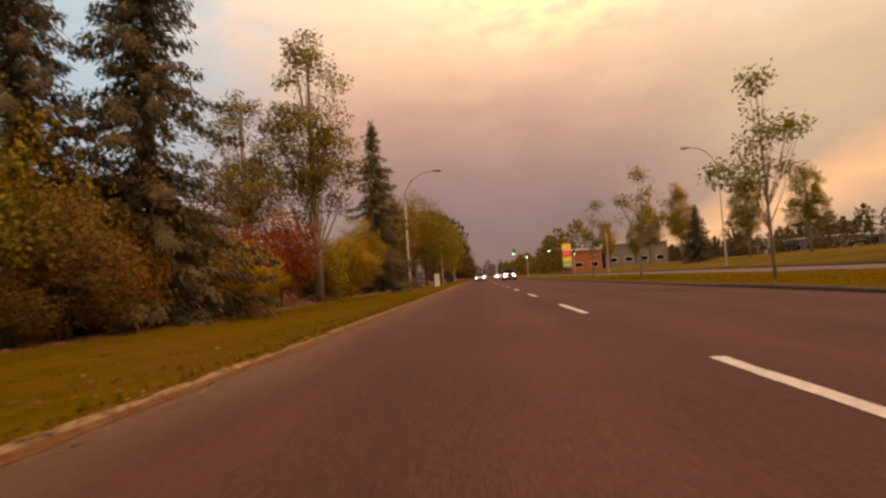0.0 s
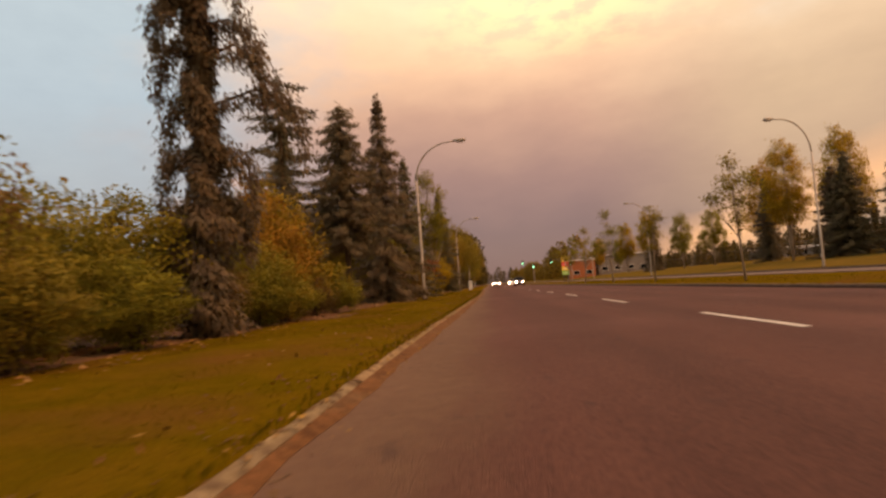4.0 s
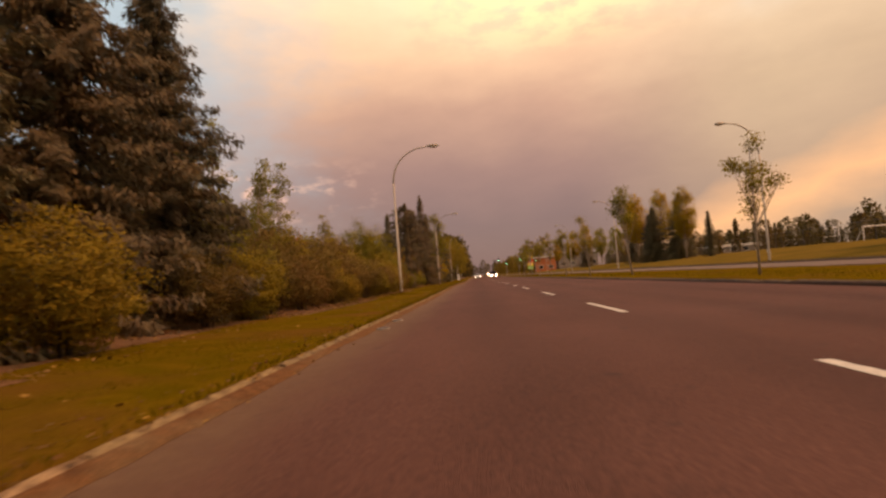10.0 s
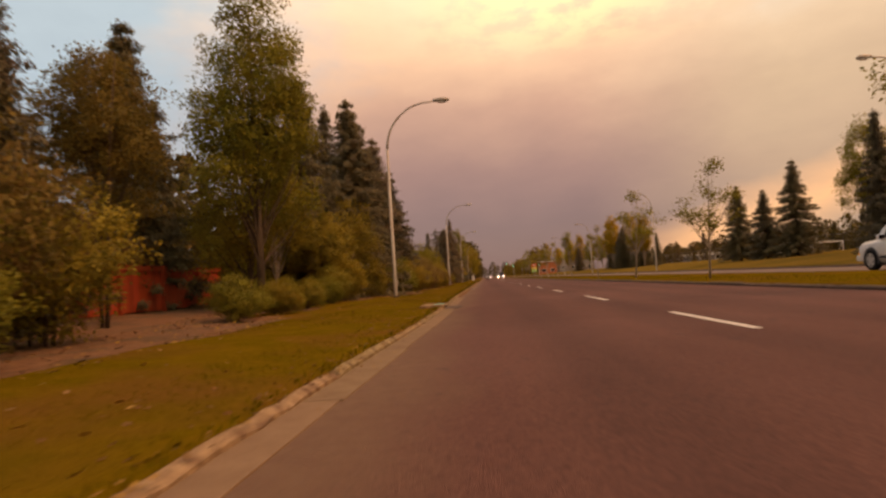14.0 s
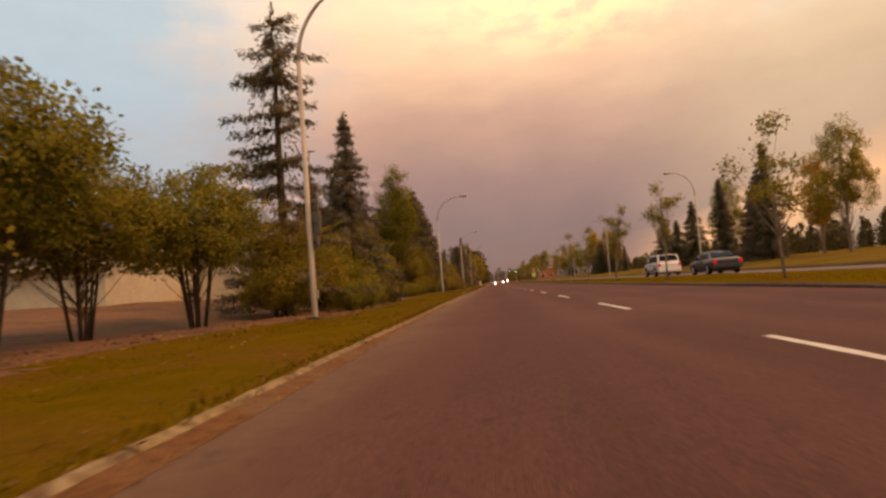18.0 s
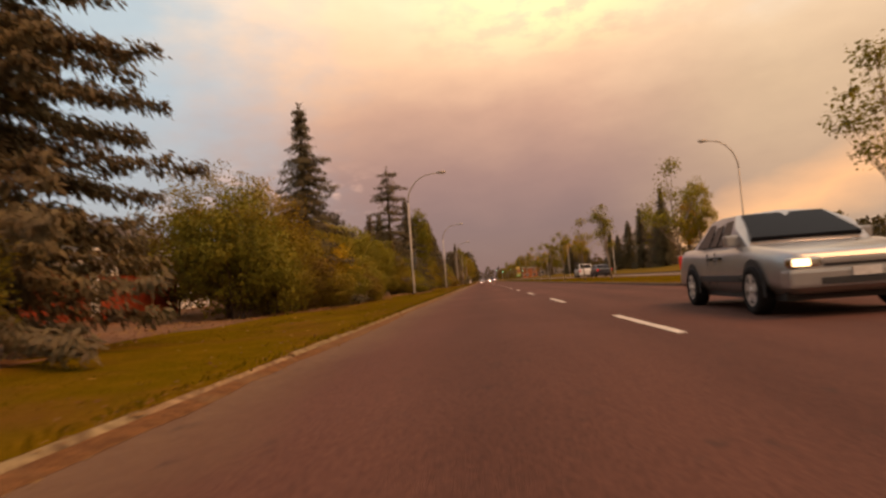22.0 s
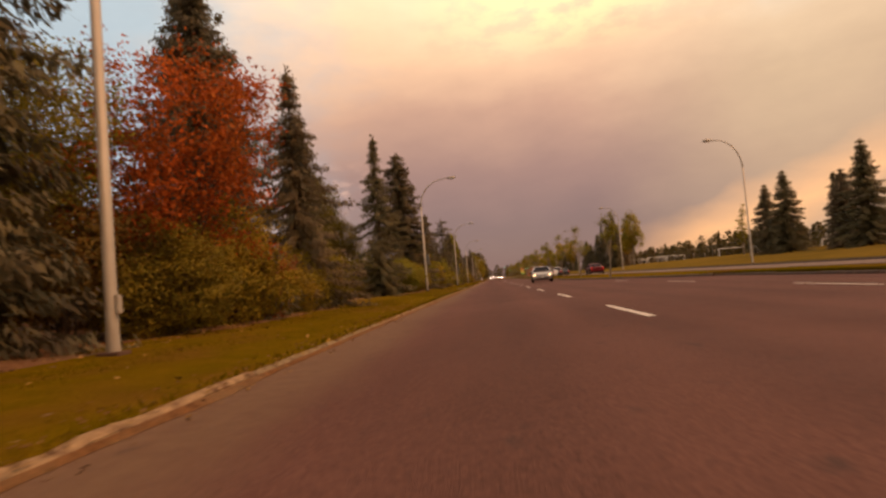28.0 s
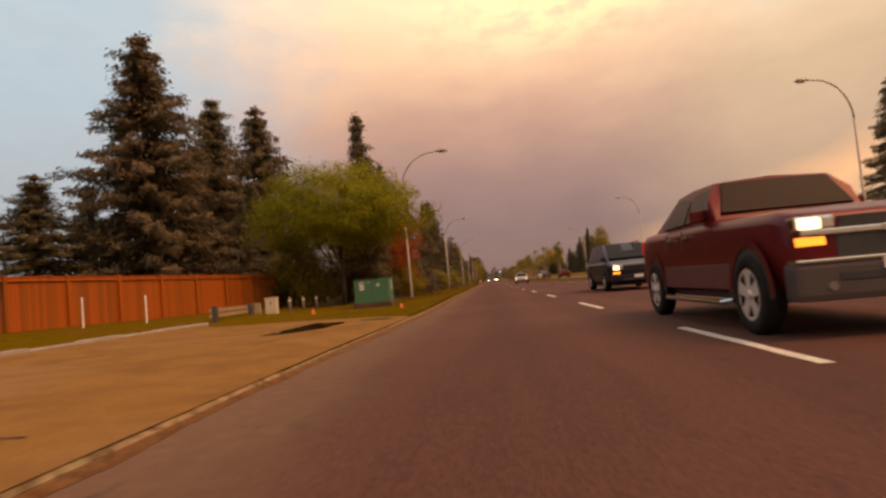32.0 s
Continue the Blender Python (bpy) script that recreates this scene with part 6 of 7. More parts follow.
for x in (-2.3, 2.3):
    part("post", boxed(x - 0.09, x + 0.09, -0.07, 0.09, -0.2, 0.56, 0.015), M["dark_metal"], ob)
for z in (0.16, 0.34):
    part("beam", boxed(-2.55, 2.55, 0.09, 0.14, z, z + 0.13, 0.012), M["beam"], ob)
part("slab", boxed(-0.42, 0.42, -0.34, 0.34, -0.1, 0.0, 0.008), M["shaded_dirty_kerb"], thing("vault_cover", -3.35, -217.2, 0.095, 8, label="flat concrete vault cover in the grass", category="manhole"))
bm = bmesh.new()


def lane_far(x):
    """Where the grass ends and the lane entrance begins."""
    return -233.6 + 0.28 * (-x - 2.5) if x > -5 else -232.9 - 0.03 * (-x - 5) if x > -8 else -233.0 + 2.0 * (-x - 8)


grid = []
for k in range(10):
    x = -2.428 - k * 0.76
    grid.append([bm.verts.new(((x if k else KERB_X - 0.06) + (kerb_x(yy) - KERB_X) * (1 - k / 9), yy, hill(x) + 0.040 if k else 0.066)) for yy in np.linspace(lane_far(x), -268.0, 15)])
for a_, b_ in zip(grid, grid[1:]):
    for k in range(14):
        bm.faces.new((a_[k], a_[k + 1], b_[k + 1], b_[k]))
bmesh.ops.recalc_face_normals(bm, faces=bm.faces)
tagged(part("side_lane", bm, M["lane"], None), "worn brownish asphalt lane entrance beside the kerb", "road", kind="structure")
for k, (x0, y0, dx, dy) in enumerate(((-6.8, -240.5, 2.6, 3.2), (-8.2, -243.0, 3.6, 1.6), (-4.2, -240.0, 1.2, 4.0), (-7.6, -246.5, 4.4, 0.8))):
    r = np.random.default_rng(60 + k)
    bm = bmesh.new()
    line = [(x0 + dx * i / 12 + r.uniform(-0.07, 0.07), y0 + dy * i / 12 + r.uniform(-0.07, 0.07)) for i in range(13)]
    for p, q_ in zip(line, line[1:]):
        n = Vector((-(q_[1] - p[1]), q_[0] - p[0])).normalized() * 0.016
        bm.faces.new([bm.verts.new((v[0] + s_ * n.x, v[1] + s_ * n.y, hill(v[0]) + 0.040)) for v, s_ in ((p, 1), (p, -1), (q_, -1), (q_, 1))])
    bmesh.ops.recalc_face_normals(bm, faces=bm.faces)
    tagged(part("road_crack", bm, M["crack"], None), "dark crack across the worn lane entrance", "crack", kind="structure")
ob = thing("lane_kerb", label="pale concrete kerb curving along the lane entrance", category="kerb", kind="structure")
for k in range(16):
    y0, y1 = -230.5 - k * 1.5, -232.0 - k * 1.5
    xa, xb = -9.22 - 0.012 * k * k / 4, -9.22 - 0.012 * (k + 1) ** 2 / 4
    stone = part("kerb_stone", boxed(-0.09, 0.09, y1 - y0 + 0.01, -0.01, -0.1, 0.10 + 0.015 * math.sin(k * 2.7), 0.02), M["concrete"], ob)
    stone.matrix_basis = pose(xa, y0, hill(xa), 0, 0, math.degrees(math.atan2(xb - xa, y0 - y1)))
for x, y in ((-12.2, -228.6), (-13.4, -230.2)):
    ob = thing("marker_post", x, y, hill(x), label="thin white marker post in front of the fence", category="post", group="white marker posts")
    part("post", tube(bmesh.new(), [(0, 0, -0.2), (0, 0, 0.95)], [0.03, 0.03], 8), M["white"], ob)
    part("cap", tube(bmesh.new(), [(0, 0, 0.95), (0, 0, 0.99)], [0.034, 0.02], 8), M["steel"], ob)
patch("puddle", "dark shallow puddle on the lane entrance reflecting the fence", -4.9, -236.6, 0.95, 2.0, M["puddle"], -14, 9, "puddle", 0.136, 0.22)
patch("puddle", "shallow end of the puddle along the grass edge", -3.55, -234.6, 0.85, 0.22, M["puddle"], 12, 10, "puddle", 0.115, 0.25)


# ---- far side: school field, goals, chain-link fence, shops ----
def goal(x, y, turn, w=7.3, h=2.4):
    ob = thing("football_goal", x, y, hill(x) - 0.02, turn, label="white tubular football goal on the playing field", category="football goal", group="football goals")
    for s in (-1, 1):
        part("post", tube(bmesh.new(), [(s * w / 2, 0, -0.1), (s * w / 2, 0, h)], [0.09, 0.09], 8), M["white"], ob)
        part("stay", tube(bmesh.new(), [(s * w / 2, 0, h), (s * w / 2, 1.6, 0)], [0.05, 0.05], 6), M["white"], ob)
    part("crossbar", tube(bmesh.new(), [(-w / 2 - 0.09, 0, h), (w / 2 + 0.09, 0, h)], [0.09, 0.09], 8), M["white"], ob)


goal(62, 20, 12)
goal(70, 24, 12)
goal(66, -42, 10)
goal(58, -112, 14)
goal(84, -60, 10)

mesh_rng = np.random.default_rng(60)
cf = thing("chain_link_fence", label="grey chain-link fence along the playing field", category="fence")
for i, y in enumerate(np.arange(-196, 120, 6.0)):
    part("post", tube(bmesh.new(), [(34.5, y, hill(34.5) - 0.2), (34.5, y, hill(34.5) + 1.75)], [0.035, 0.035], 6), M["dark_metal"], cf)
    part("top_rail", tube(bmesh.new(), [(34.5, y, hill(34.5) + 1.72), (34.5, y + 6, hill(34.5) + 1.72)], [0.02, 0.02], 5), M["dark_metal"], cf)
    bm = bmesh.new()
    for k in range(24):
        for s in (0, 1):
            ya, yb = y + k * 0.25, y + k * 0.25 + (1.7 if s else -1.7)
            z0 = hill(34.5)
            ca, cb = min(max(ya, y), y + 6), min(max(yb, y), y + 6)
            ka = abs(cb - ya) / 1.7
            if ka < 0.05:
                continue
            vs = [bm.verts.new(p) for p in ((34.5, ya - 0.006, z0), (34.5, ya + 0.006, z0), (34.5, cb + 0.006, z0 + 1.7 * ka), (34.5, cb - 0.006, z0 + 1.7 * ka))]
            bm.faces.new(vs)
    part("mesh_panel", bm, M["dark_metal"], cf)


def block(name, label, x, y, sx, sy, h, mat, category="building", storeys=1, turn=0.0):
    ob = thing(name, x, y, hill(x) - 0.3, turn, label=label, category=category)
    part("wall", boxed(-sx / 2, sx / 2, -sy / 2, sy / 2, 0, h), mat, ob)
    part("roof", boxed(-sx / 2 - 0.35, sx / 2 + 0.35, -sy / 2 - 0.35, sy / 2 + 0.35, h, h + 0.35, 0.03), M["white"], ob)
    n = max(2, int(sx / 3))
    for k in range(n):
        xx = -sx / 2 + (k + 0.5) * sx / n
        win = part("window", boxed(xx - 0.9, xx + 0.9, -sy / 2 - 0.05, -sy / 2 + 0.02, 1.1, 2.3), M["white"], ob)
        part("pane", boxed(xx - 0.8, xx + 0.8, -sy / 2 - 0.07, -sy / 2 - 0.03, 1.2, 2.2), M["glass"], win)
    m = max(2, int(sy / 4))
    for k in range(m):
        yy = -sy / 2 + (k + 0.5) * sy / m
        win = part("window", boxed(-sx / 2 - 0.05, -sx / 2 + 0.02, yy - 1.1, yy + 1.1, 1.1, 2.3), M["white"], ob)
        part("pane", boxed(-sx / 2 - 0.07, -sx / 2 - 0.03, yy - 1.0, yy + 1.0, 1.2, 2.2), M["glass"], win)
    return ob


block("brick_kiosk", "small red brick building by the far crossing", 24.5, 146, 7, 6, 5.0, M["brick"])
block("shop", "low white shop building with a flat roof", 36, 150, 14, 12, 5.2, M["far_wall"])
block("school", "long low grey school building across the field", 100, 150, 50, 14, 3.6, M["far_wall"])
block("school", "low pale school wing across the field", 76, 110, 14, 8, 2.6, M["far_wall"])
block("shed", "small white shed at the field's far edge", 98, 12, 8, 5, 3.0, M["white"])
block("shed", "low pale field house near the trees", 96, -60, 10, 6, 3.2, M["stucco"])
ob = thing("price_sign", 17.2, 121.5, 0.2, label="tall petrol station price sign in yellow, red and green", category="sign")
part("post", boxed(-0.5, -0.36, -0.1, 0.1, -0.3, 5.9, 0.01), M["dark_metal"], ob)
part("post", boxed(0.36, 0.5, -0.1, 0.1, -0.3, 5.9, 0.01), M["dark_metal"], ob)
for z0, z1, m in ((4.6, 5.9, "sign_yellow"), (3.5, 4.5, "sign_red"), (2.5, 3.4, "sign_yellow"), (1.4, 2.4, "sign_green")):
    part("panel", boxed(-0.85, 0.85, -0.16, 0.16, z0, z1, 0.03), M[m], ob)
    part("print_bar", boxed(-0.55, 0.55, -0.175, -0.155, z0 + 0.38, z0 + 0.56), M["label"], ob)


def signal(x, y, arm):
    ob = thing("traffic_signal", x, y, 0.15, label="traffic signal mast showing green at the far crossing", category="traffic light", group="traffic signals")
    part("mast", tube(bmesh.new(), [(0, 0, -0.3), (0, 0, 5.4)], [0.11, 0.08], 8), M["steel"], ob)
    part("arm", tube(bmesh.new(), [(0, 0, 5.2), (arm, 0, 5.5)], [0.06, 0.04], 6), M["steel"], ob)
    for k, xx in enumerate((0.0, arm)):
        head = part("signal_head", boxed(xx - 0.2, xx + 0.2, -0.3, -0.1, 3.9 + k * 0.9, 5.0 + k * 0.9, 0.03), M["black_plastic"], ob)
        part("lamp", tube(bmesh.new(), [(xx, -0.3, 4.1 + k * 0.9), (xx, -0.33, 4.1 + k * 0.9)], [0.13, 0.12], 12), M["signal_green"], head, "lit green lamp")


signal(10.0, 128, -2.6)
signal(19.5, 128, -5.0)
ob = thing("post_box", -4.4, 66, 0.15, label="small white roadside cabinet on the verge", category="utility box")
part("housing", boxed(-0.25, 0.25, -0.2, 0.2, -0.1, 1.2, 0.03), M["white"], ob)
part("lid", boxed(-0.28, 0.28, -0.23, 0.23, 1.2, 1.28, 0.02), M["white"], ob)

# ---- vehicles ----
def loft(sections):
    """A shell through cross-sections: y, then rows of (x, z) for one half, mirrored."""
    bm = bmesh.new()
    rings = []
    for y, half in sections:
        full = half + [(-x, z) for x, z in reversed(half) if x > 1e-6]
        rings.append([bm.verts.new((x, y, z)) for x, z in full])
    for a_, b_ in zip(rings, rings[1:]):
        for k in range(len(a_)):
            bm.faces.new((a_[k], a_[(k + 1) % len(a_)], b_[(k + 1) % len(b_)], b_[k]))
    bm.faces.new(rings[0][::-1])
    bm.faces.new(rings[-1])
    bmesh.ops.recalc_face_normals(bm, faces=bm.faces)
    return bm


def body_half(w, z0, z1, crown=0.0, tuck=0.06):
    """Half outline of the lower body: sill, bulged side, shoulder, top."""
    return [(0.0, z0), (w - 0.14, z0), (w - tuck, z0 + 0.07), (w - 0.015, z0 + 0.25 * (z1 - z0)), (w, z0 + 0.55 * (z1 - z0)), (w - 0.03, z1 - 0.09), (w - 0.10, z1), (0.0, z1 + crown)]


def wheel(parent, x, y, r, width, out):
    """A tyre with rim, spokes and hub, facing out to the side."""
    s = 1 if out > 0 else -1
    bm = bmesh.new()
    prof = [(-width / 2, r * 0.66), (-width / 2, r * 0.93), (-width * 0.36, r), (width * 0.36, r), (width / 2, r * 0.93), (width / 2, r * 0.66)]
    n = 28
    rings = [[bm.verts.new((x + px, y + pr * math.cos(k * math.tau / n), r + pr * math.sin(k * math.tau / n))) for px, pr in prof] for k in range(n)]
    for i in range(n):
        a_, b_ = rings[i], rings[(i + 1) % n]
        for k in range(len(prof)):
            bm.faces.new((a_[k], a_[(k + 1) % len(prof)], b_[(k + 1) % len(prof)], b_[k]))
    bmesh.ops.recalc_face_normals(bm, faces=bm.faces)
    w = part("wheel", bm, M["rubber"], parent, "black rubber tyre", True)
    face = x + s * width * 0.40
    bm = bmesh.new()
    tube(bm, [(face - s * 0.06, y, r), (face - s * 0.02, y, r)], [r * 0.64, r * 0.62], 24)
    part("wheel_back", bm, M["black_plastic"], w)
    bm = bmesh.new()
    for k in range(5):
        an = k * math.tau / 5 + 0.3
        d, e = Vector((0, math.cos(an), math.sin(an))), Vector((0, -math.sin(an), math.cos(an)))
        c = Vector((face, y, r))
        for wd0, wd1 in ((0.05, 0.085),):
            vs = [c + d * r * 0.1 + e * wd0, c + d * r * 0.1 - e * wd0, c + d * r * 0.62 - e * wd1 * r * 2.2, c + d * r * 0.62 + e * wd1 * r * 2.2]
            bm.faces.new([bm.verts.new(v + Vector((s * 0.012, 0, 0))) for v in vs])
    nn = 24
    for k in range(nn):
        a0, a1 = k * math.tau / nn, (k + 1) * math.tau / nn
        bm.faces.new([bm.verts.new((face + s * 0.014, y + q_ * r * math.cos(a_), r + q_ * r * math.sin(a_))) for q_, a_ in ((0.56, a0), (0.66, a0), (0.66, a1), (0.56, a1))])
    tube(bm, [(face - s * 0.02, y, r), (face + s * 0.03, y, r)], [r * 0.15, r * 0.12], 12)
    part("rim", bm, M["alloy"], w, "silver alloy rim")


def pane(parent, corners, push, name="window"):
    """A flat pane through four corners, pushed out along its normal."""
    c = [Vector(p) for p in corners]
    n = (c[1] - c[0]).cross(c[3] - c[0]).normalized()
    bm = bmesh.new()
    top = [bm.verts.new(p + n * push) for p in c]
    low = [bm.verts.new(p - n * 0.02) for p in c]
    bm.faces.new(top)
    for k in range(4):
        bm.faces.new((top[k], low[k], low[(k + 1) % 4], top[(k + 1) % 4]))
    bmesh.ops.recalc_face_normals(bm, faces=bm.faces)
    return part(name, bm, M["glass"], parent, "dark tinted glass")


def rounded(ob, width):
    """Rounds the folded edges of a sheet-metal shell."""
    m = ob.modifiers.new("rounding", "BEVEL")
    m.width, m.segments, m.limit_method, m.angle_limit = width, 3, "ANGLE", radians(18)
    n = ob.modifiers.new("shading", "WEIGHTED_NORMAL")
    n.keep_sharp = True
    return ob


def car(name, label, x, y, turn, paint, L, W, H, belt, hood, wheels, roof, sill=0.24, r=0.33, trunk=None, lit=True, far=False, chrome=False, rack=False, group="", z=0.02, clad=None, lamps=(0.5, 0.72), sides=3, taper=0.80):
    """A vehicle with its nose towards -y. roof: y of windscreen foot, roof front, roof rear and rear-window foot."""
    ob = thing(name, x, y, z, turn, label=label, category="car", group=group)
    w, l = W / 2, L / 2
    nose, tail = -l, l
    wf, rf, rr, rb = roof
    back = trunk if trunk else belt
    sec = [(nose + 0.0, body_half(w * 0.80, sill + 0.12, hood - 0.16)), (nose + 0.07, body_half(w * 0.90, sill + 0.02, hood - 0.07)), (nose + 0.35, body_half(w * 0.975, sill, hood - 0.01, 0.015)),
           (wf - 0.25, body_half(w, sill, belt - 0.03, 0.02)), (wf + 0.1, body_half(w, sill, belt, 0.0)), (rr - 0.1, body_half(w, sill, belt, 0.0)), (rb, body_half(w, sill, back, 0.0)),
           (tail - 0.22, body_half(w * 0.985, sill + 0.02, back, 0.0)), (tail - 0.05, body_half(w * 0.95, sill + 0.08, back - 0.04)), (tail, body_half(w * 0.88, sill + 0.16, back - 0.12))]
    body = rounded(part("body", loft(sec), paint, ob, smooth=True), 0.085)
    wt = w * taper
    cab = loft([(wf, [(0, belt - 0.05), (w - 0.09, belt - 0.05), (w - 0.10, belt - 0.02), (0, belt)]),
                (wf + (rf - wf) * 0.5, [(0, belt - 0.05), (w - 0.08, belt - 0.05), (w * 0.89, belt + (H - belt) * 0.52), (0, belt + (H - belt) * 0.55)]),
                (rf, [(0, belt - 0.05), (w - 0.08, belt - 0.05), (wt, H - 0.05), (0, H - 0.01)]),
                ((rf + rr) / 2, [(0, belt - 0.05), (w - 0.08, belt - 0.05), (wt + 0.01, H - 0.035), (0, H)]),
                (rr, [(0, belt - 0.05), (w - 0.08, belt - 0.05), (wt, H - 0.06), (0, H - 0.02)]),
                (rb, [(0, belt - 0.05), (w - 0.10, belt - 0.05), (w * 0.86, belt + 0.02), (0, belt + 0.03)])])
    rounded(part("cabin", cab, paint, ob, smooth=True), 0.065)
    pane(ob, [(-w * 0.80, wf + 0.06, belt + 0.05), (w * 0.80, wf + 0.06, belt + 0.05), (wt * 0.90, rf - 0.05, H - 0.09), (-wt * 0.90, rf - 0.05, H - 0.09)], 0.045, "windscreen")
    pane(ob, [(w * 0.76, rb - 0.05, belt + 0.08), (-w * 0.76, rb - 0.05, belt + 0.08), (-wt * 0.88, rr + 0.04, H - 0.11), (wt * 0.88, rr + 0.04, H - 0.11)], 0.04, "rear_window")
    ys = np.linspace(rf - 0.05, rr + 0.02, sides + 1)
    for s in (-1, 1):
        for k in range(sides):
            a0, a1 = ys[k] + 0.04, ys[k + 1] - 0.04
            lowf = a0 - (0.35 * (rf - wf) if k == 0 else 0)
            lowb = a1 + (0.4 * (rb - rr) if k == sides - 1 else 0)
            c = [(s * (w - 0.075), lowf, belt + 0.03), (s * (w - 0.075), lowb, belt + 0.03), (s * (wt + 0.018), a1, H - 0.12), (s * (wt + 0.018), a0, H - 0.12)]
            pane(ob, c if s > 0 else c[::-1], 0.012)
        # mirror, handles, trim
        m = part("mirror", boxed(s * (w - 0.02) - 0.10, s * (w - 0.02) + 0.10, wf + 0.28, wf + 0.42, belt - 0.01, belt + 0.15, 0.03), paint, ob)
        part("mirror_glass", boxed(s * (w - 0.02) - 0.08, s * (w - 0.02) + 0.08, wf + 0.42, wf + 0.428, belt + 0.01, belt + 0.13), M["glass"], m)
        for k in range(2):
            yy = ys[min(k, sides - 1) + 1] - 0.18 if k < sides else rr
            part("door_handle", boxed(s * w - 0.035, s * w + 0.028, yy - 0.10, yy + 0.06, belt - 0.17, belt - 0.135, 0.008), M["chrome"] if chrome else M["black_plastic"], ob)
            part("door_seam", boxed(s * (w - 0.012) - 0.006, s * (w - 0.012) + 0.01, ys[k + 1] - 0.006, ys[k + 1] + 0.006, sill + 0.12, belt - 0.06), M["ink"], ob)
        part("side_trim", boxed(s * (w - 0.012) - 0.02, s * (w - 0.012) + 0.022, wheels[0] + r + 0.12, wheels[1] - r - 0.12, sill + (0.06 if clad else 0.16), sill + (0.34 if clad else 0.26), 0.01), clad or M["black_plastic"], ob)
        if clad:
            part("running_board", tube(bmesh.new(), [(s * (w - 0.02), wheels[0] + r + 0.15, sill - 0.06), (s * (w + 0.05), wheels[0] + r + 0.3, sill - 0.08), (s * (w + 0.05), wheels[1] - r - 0.3, sill - 0.08), (s * (w - 0.02), wheels[1] - r - 0.15, sill - 0.06)], [0.035] * 4, 8), M["chrome"], ob, "chrome tube running board")
        for yw in wheels:
            arch = bmesh.new()
            n = 16
            lip = [(yw + (r + 0.085) * math.cos(math.pi * k / n), r + (r + 0.085) * math.sin(math.pi * k / n)) for k in range(n + 1)]
            out_x = s * (w + 0.004)
            ring = [arch.verts.new((out_x, a_, b_)) for a_, b_ in lip]
            base = [arch.verts.new((out_x, yw + r + 0.085, sill - 0.02)), arch.verts.new((out_x, yw - r - 0.085, sill - 0.02))]
            arch.faces.new([base[0]] + ring + [base[1]])
            part("wheel_arch", arch, M["black_plastic"], ob)
            if clad:
                cl = bmesh.new()
                for k in range(n):
                    a0, a1 = math.pi * k / n, math.pi * (k + 1) / n
                    cl.faces.new([cl.verts.new((s * (w + 0.02), yw + q_ * math.cos(a_), r + q_ * math.sin(a_))) for q_, a_ in ((r + 0.07, a0), (r + 0.15, a0), (r + 0.15, a1), (r + 0.07, a1))])
                part("arch_trim", cl, paint, ob)
            wheel(ob, s * (w - 0.062), yw, r, 0.21, s)
        glow = M["far_light"] if far else M["headlight"]
        h0, h1 = lamps
        hl = part("headlight", boxed(s * w * 0.70 - 0.17, s * w * 0.70 + 0.17, nose - 0.005, nose + 0.16, h0, h1, 0.03), M["chrome"], ob, "clear headlight unit")
        zc, rc = (h0 + h1) / 2, (h1 - h0) * (0.62 if far else 0.36)
        part("bulb", tube(bmesh.new(), [(s * w * 0.70, nose + 0.02, zc), (s * w * 0.70, nose - 0.018, zc)], [rc, rc * 0.85], 14) if far else boxed(s * w * 0.74 - 0.11, s * w * 0.74 + 0.09, nose - 0.014, nose + 0.03, zc - rc, zc + rc, 0.02), glow if lit else M["label"], hl, "lit headlight" if lit else "")
        part("indicator", boxed(s * w * 0.74 - 0.12, s * w * 0.74 + 0.12, nose - 0.004, nose + 0.2, h0 - 0.13, h0 - 0.05, 0.015), M["amber"], hl)
        part("tail_light", boxed(s * w * 0.84 - 0.10, s * w * 0.84 + 0.10, tail - 0.10, tail + 0.012, back - 0.32, back - 0.08, 0.02), M["red_lens"], ob)
        if rack:
            part("roof_rail", tube(bmesh.new(), [(s * (wt - 0.06), rf + 0.2, H - 0.01), (s * (wt - 0.06), rf + 0.3, H + 0.025), (s * (wt - 0.06), rr - 0.3, H + 0.025), (s * (wt - 0.06), rr - 0.15, H - 0.01)], [0.02] * 4, 6), M["black_plastic"], ob)
    bar = h0 - 0.015 if chrome else (h0 + h1) / 2
    part("grille", boxed(-w * 0.48, w * 0.48, nose - 0.006, nose + 0.05, h0 + 0.0, h1 - 0.02, 0.01), M["black_plastic"], ob)
    part("grille_bar", boxed(-w * (0.84 if chrome else 0.5), w * (0.84 if chrome else 0.5), nose - 0.022, nose + 0.03, bar - 0.03, bar + 0.03, 0.014), M["chrome"] if chrome else paint, ob)
    part("bumper", boxed(-w * 0.94, w * 0.94, nose - 0.06, nose + 0.20, sill - (0.05 if chrome else -0.09), sill + 0.30, 0.06 if chrome else 0.04), CLAD if chrome else paint, ob)
    if chrome:
        part("bumper_strip", boxed(-w * 0.93, w * 0.93, nose - 0.068, nose + 0.12, sill + 0.285, sill + 0.325, 0.015), M["chrome"], ob, "bright chrome bumper strip")
        part("badge", boxed(-0.10, 0.10, nose - 0.034, nose, bar - 0.035, bar + 0.035, 0.012), M["chrome"], ob, "pale gold badge on the grille bar")
        for s in (-1, 1):
            part("fog_lamp", tube(bmesh.new(), [(s * w * 0.62, nose - 0.02, sill + 0.08), (s * w * 0.62, nose - 0.066, sill + 0.08)], [0.045, 0.04], 14), M["sign_white"], ob, "round unlit fog lamp")
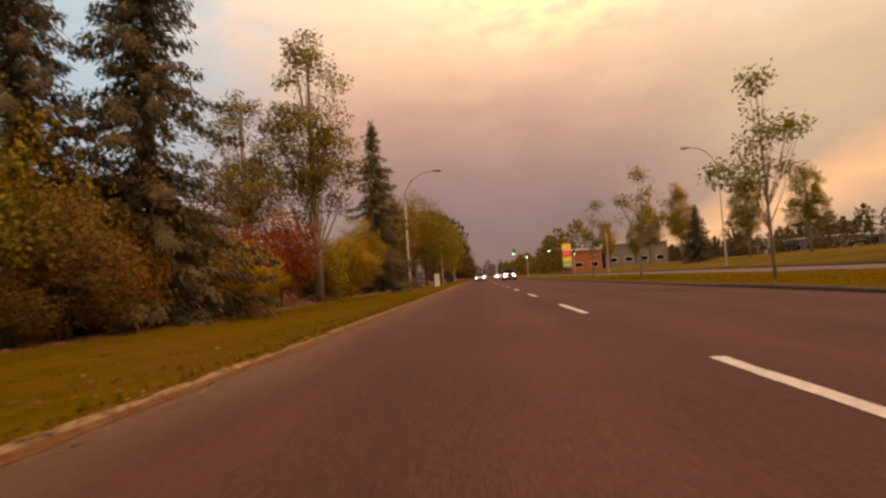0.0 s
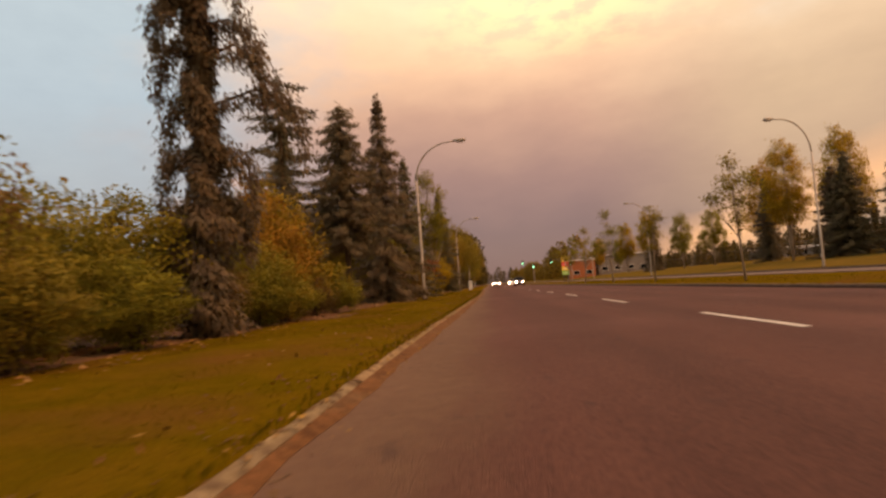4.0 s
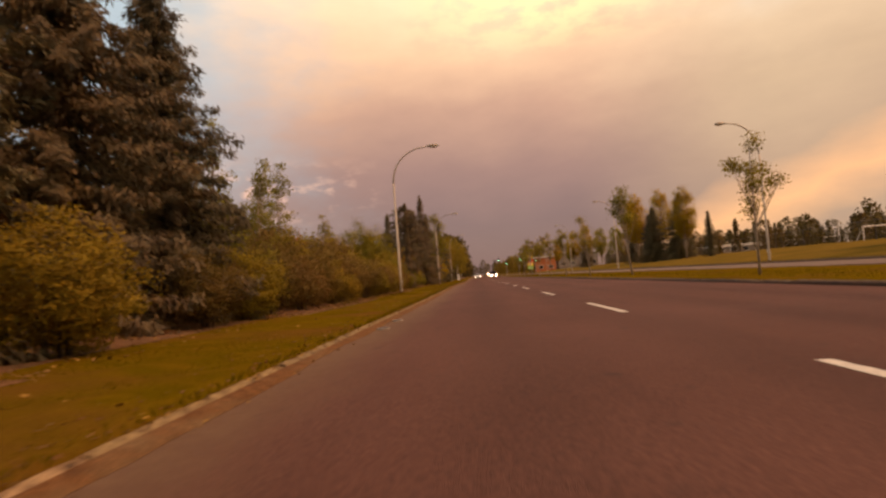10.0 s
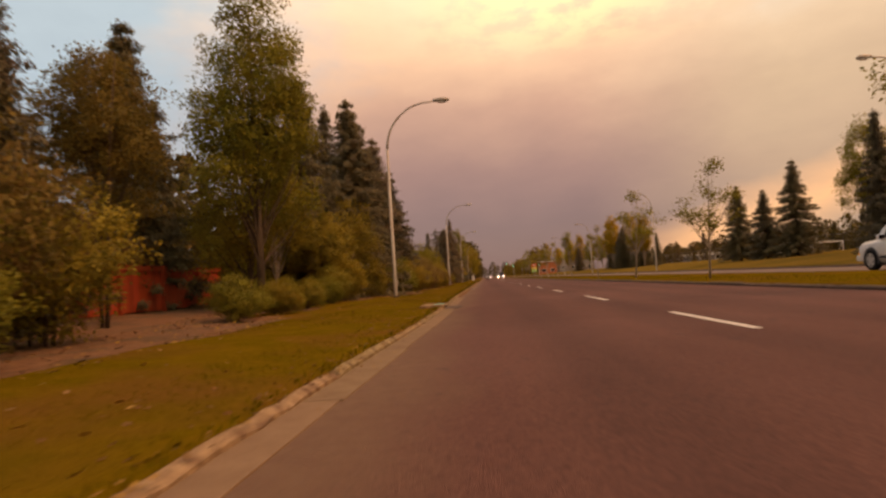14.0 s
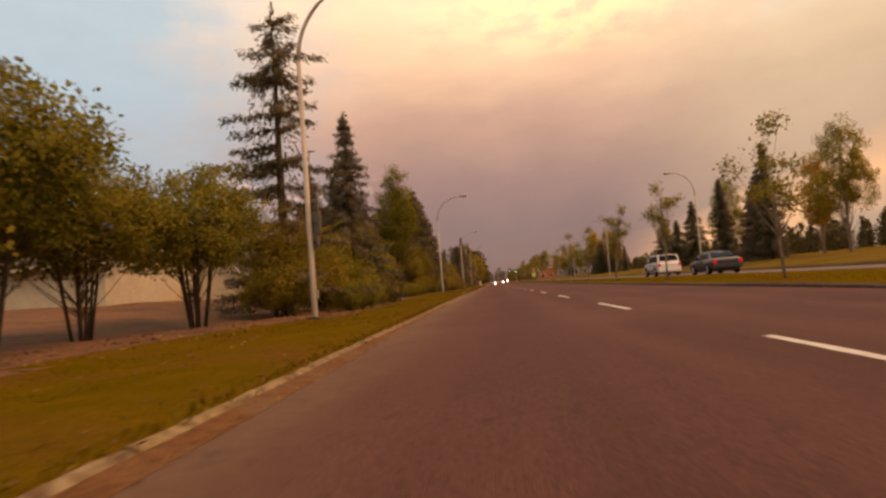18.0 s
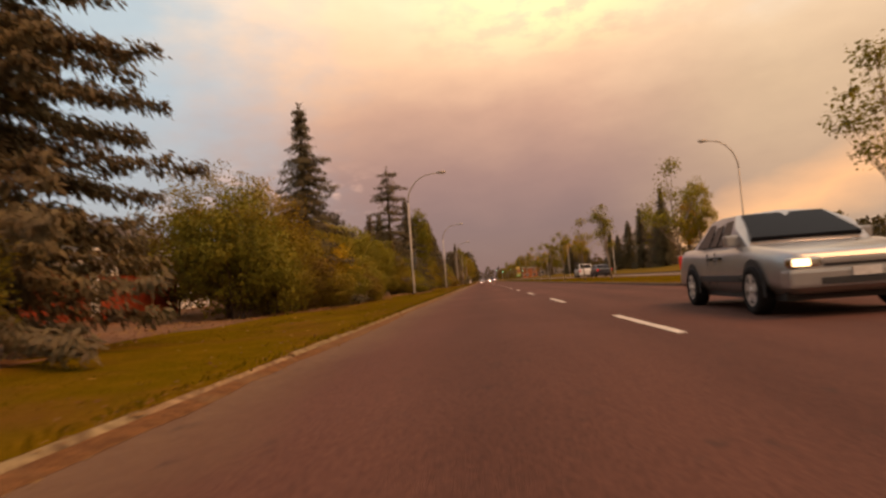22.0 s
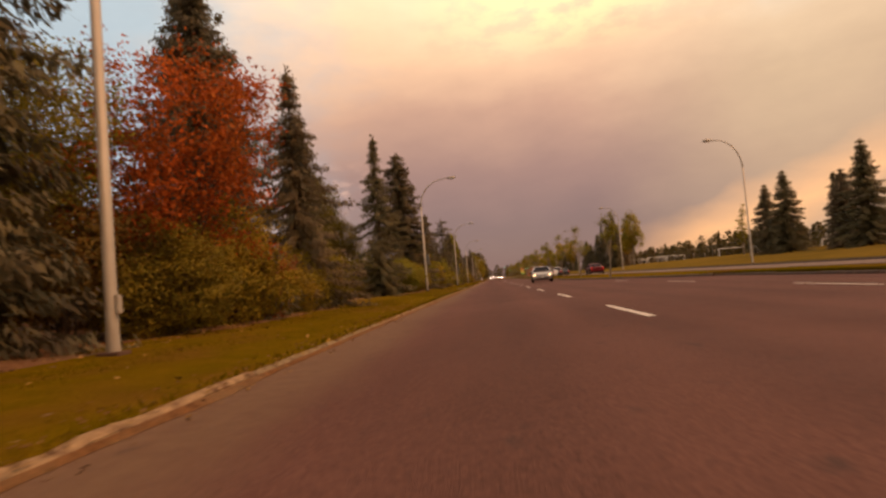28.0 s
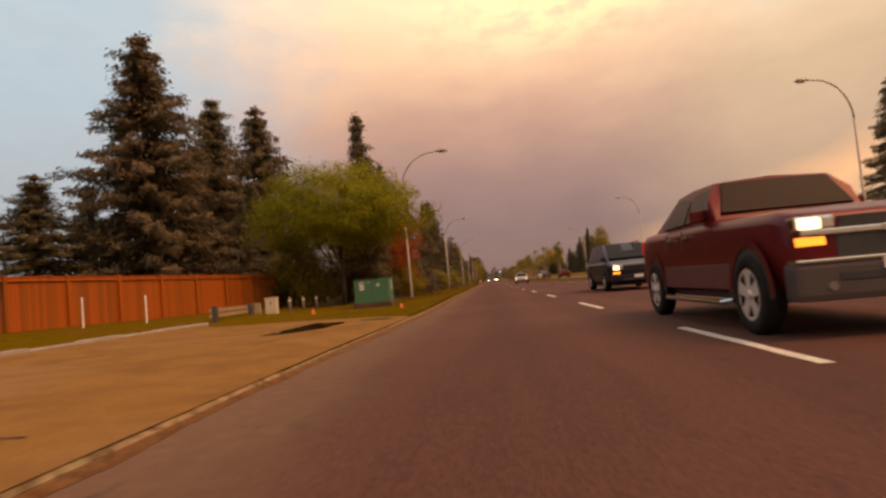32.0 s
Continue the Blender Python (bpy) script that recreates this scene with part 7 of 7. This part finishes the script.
        part("lower_grille", boxed(-w * 0.52, w * 0.52, nose - 0.008, nose + 0.05, h0 - 0.24, h0 - 0.02, 0.01), M["black_plastic"], ob)
    part("air_intake", boxed(-w * 0.55, w * 0.55, nose - 0.066, nose, sill + 0.12, sill + 0.2, 0.01), M["black_plastic"], ob)
    part("number_plate", boxed(-0.15, 0.15, nose - 0.075, nose - 0.05, sill + 0.2, sill + 0.3), M["label"], ob)
    part("rear_bumper", boxed(-w * 0.94, w * 0.94, tail - 0.14, tail + 0.05, sill + 0.1, sill + 0.32, 0.04), paint, ob)
    part("underbody", boxed(-w * 0.85, w * 0.85, nose + 0.25, tail - 0.25, sill - 0.06, sill + 0.06), M["black_plastic"], ob)
    return ob


CLAD = material("bumper_cladding", (0.060, 0.042, 0.036), 0.6, (0.048, 0.034, 0.029), 6.0)
SILVER = paint_car("silver_car_paint", (0.36, 0.34, 0.32), 0.5)
TAN = material("dull_maroon_cladding", (0.105, 0.022, 0.018), 0.6, (0.085, 0.018, 0.015), 6.0)
BLACK = paint_car("black_car_paint", (0.009, 0.009, 0.018), 0.0, 0.22)
MAROON = paint_car("maroon_car_paint", (0.115, 0.010, 0.011), 0.1, 0.14)
WHITE = paint_car("white_car_paint", (0.70, 0.67, 0.62), 0.0)
DARK = paint_car("dark_car_paint", (0.03, 0.026, 0.03), 0.2)
VAN = dict(L=5.1, W=1.95, H=1.76, belt=1.08, hood=0.97, wheels=(-1.58, 1.48), roof=(-1.72, -0.48, 1.95, 2.46), r=0.34, lamps=(0.72, 0.90), rack=True, taper=0.76)
PICKUP = dict(L=5.3, W=1.88, H=1.77, belt=1.25, hood=1.19, wheels=(-1.88, 1.70), roof=(-0.82, -0.42, 0.95, 1.95), r=0.40, sill=0.38, lamps=(0.95, 1.09), chrome=True, trunk=1.27, sides=2, taper=0.73)
SEDAN = dict(L=4.5, W=1.74, H=1.40, belt=0.90, hood=0.80, wheels=(-1.36, 1.30), roof=(-1.02, -0.22, 0.85, 1.62), r=0.31, lamps=(0.56, 0.68), trunk=0.94, taper=0.70)
SUV = dict(L=4.6, W=1.84, H=1.70, belt=1.06, hood=1.0, wheels=(-1.4, 1.36), roof=(-1.2, -0.5, 1.8, 2.16), r=0.36, lamps=(0.66, 0.82))

car("sedan", "silver four-door sedan with lit headlights in the second lane", 4.22, -162.3, -3, SILVER, **SEDAN)
car("minivan", "black minivan with roof rails and lit headlights", 4.78, -224.75, 0, BLACK, **VAN)
car("pickup_truck", "dark red crew-cab pickup with chrome bumper and lit headlights", 3.16, -241.0, -0.4, MAROON, clad=TAN, **PICKUP)
for k, (kind, paint, x, y, label) in enumerate([(SUV, DARK, 4.4, 92, "dark oncoming car with bright headlights far along the road"), (SEDAN, SILVER, 0.2, 112, "silver oncoming car with bright headlights far along the road"),
                                                  (SUV, WHITE, 4.5, 134, "white oncoming car with bright headlights far along the road"), (SEDAN, DARK, 0.1, 150, "dark oncoming sedan with bright headlights far along the road")]):
    car("oncoming_car", label, x, y, 0, paint, far=True, group="oncoming cars", **kind)
for kind, paint, y, label, name in [(SUV, WHITE, -89.0, "white crossover on the far carriageway", "crossover"), (SEDAN, DARK, -101.0, "dark sedan on the far carriageway", "sedan"),
                                    (SEDAN, MAROON, -136.0, "dark red sedan on the far carriageway", "sedan")]:
    car(name, label, 13.2, y, 180, paint, lit=False, group="far carriageway cars", z=0.165, **kind)
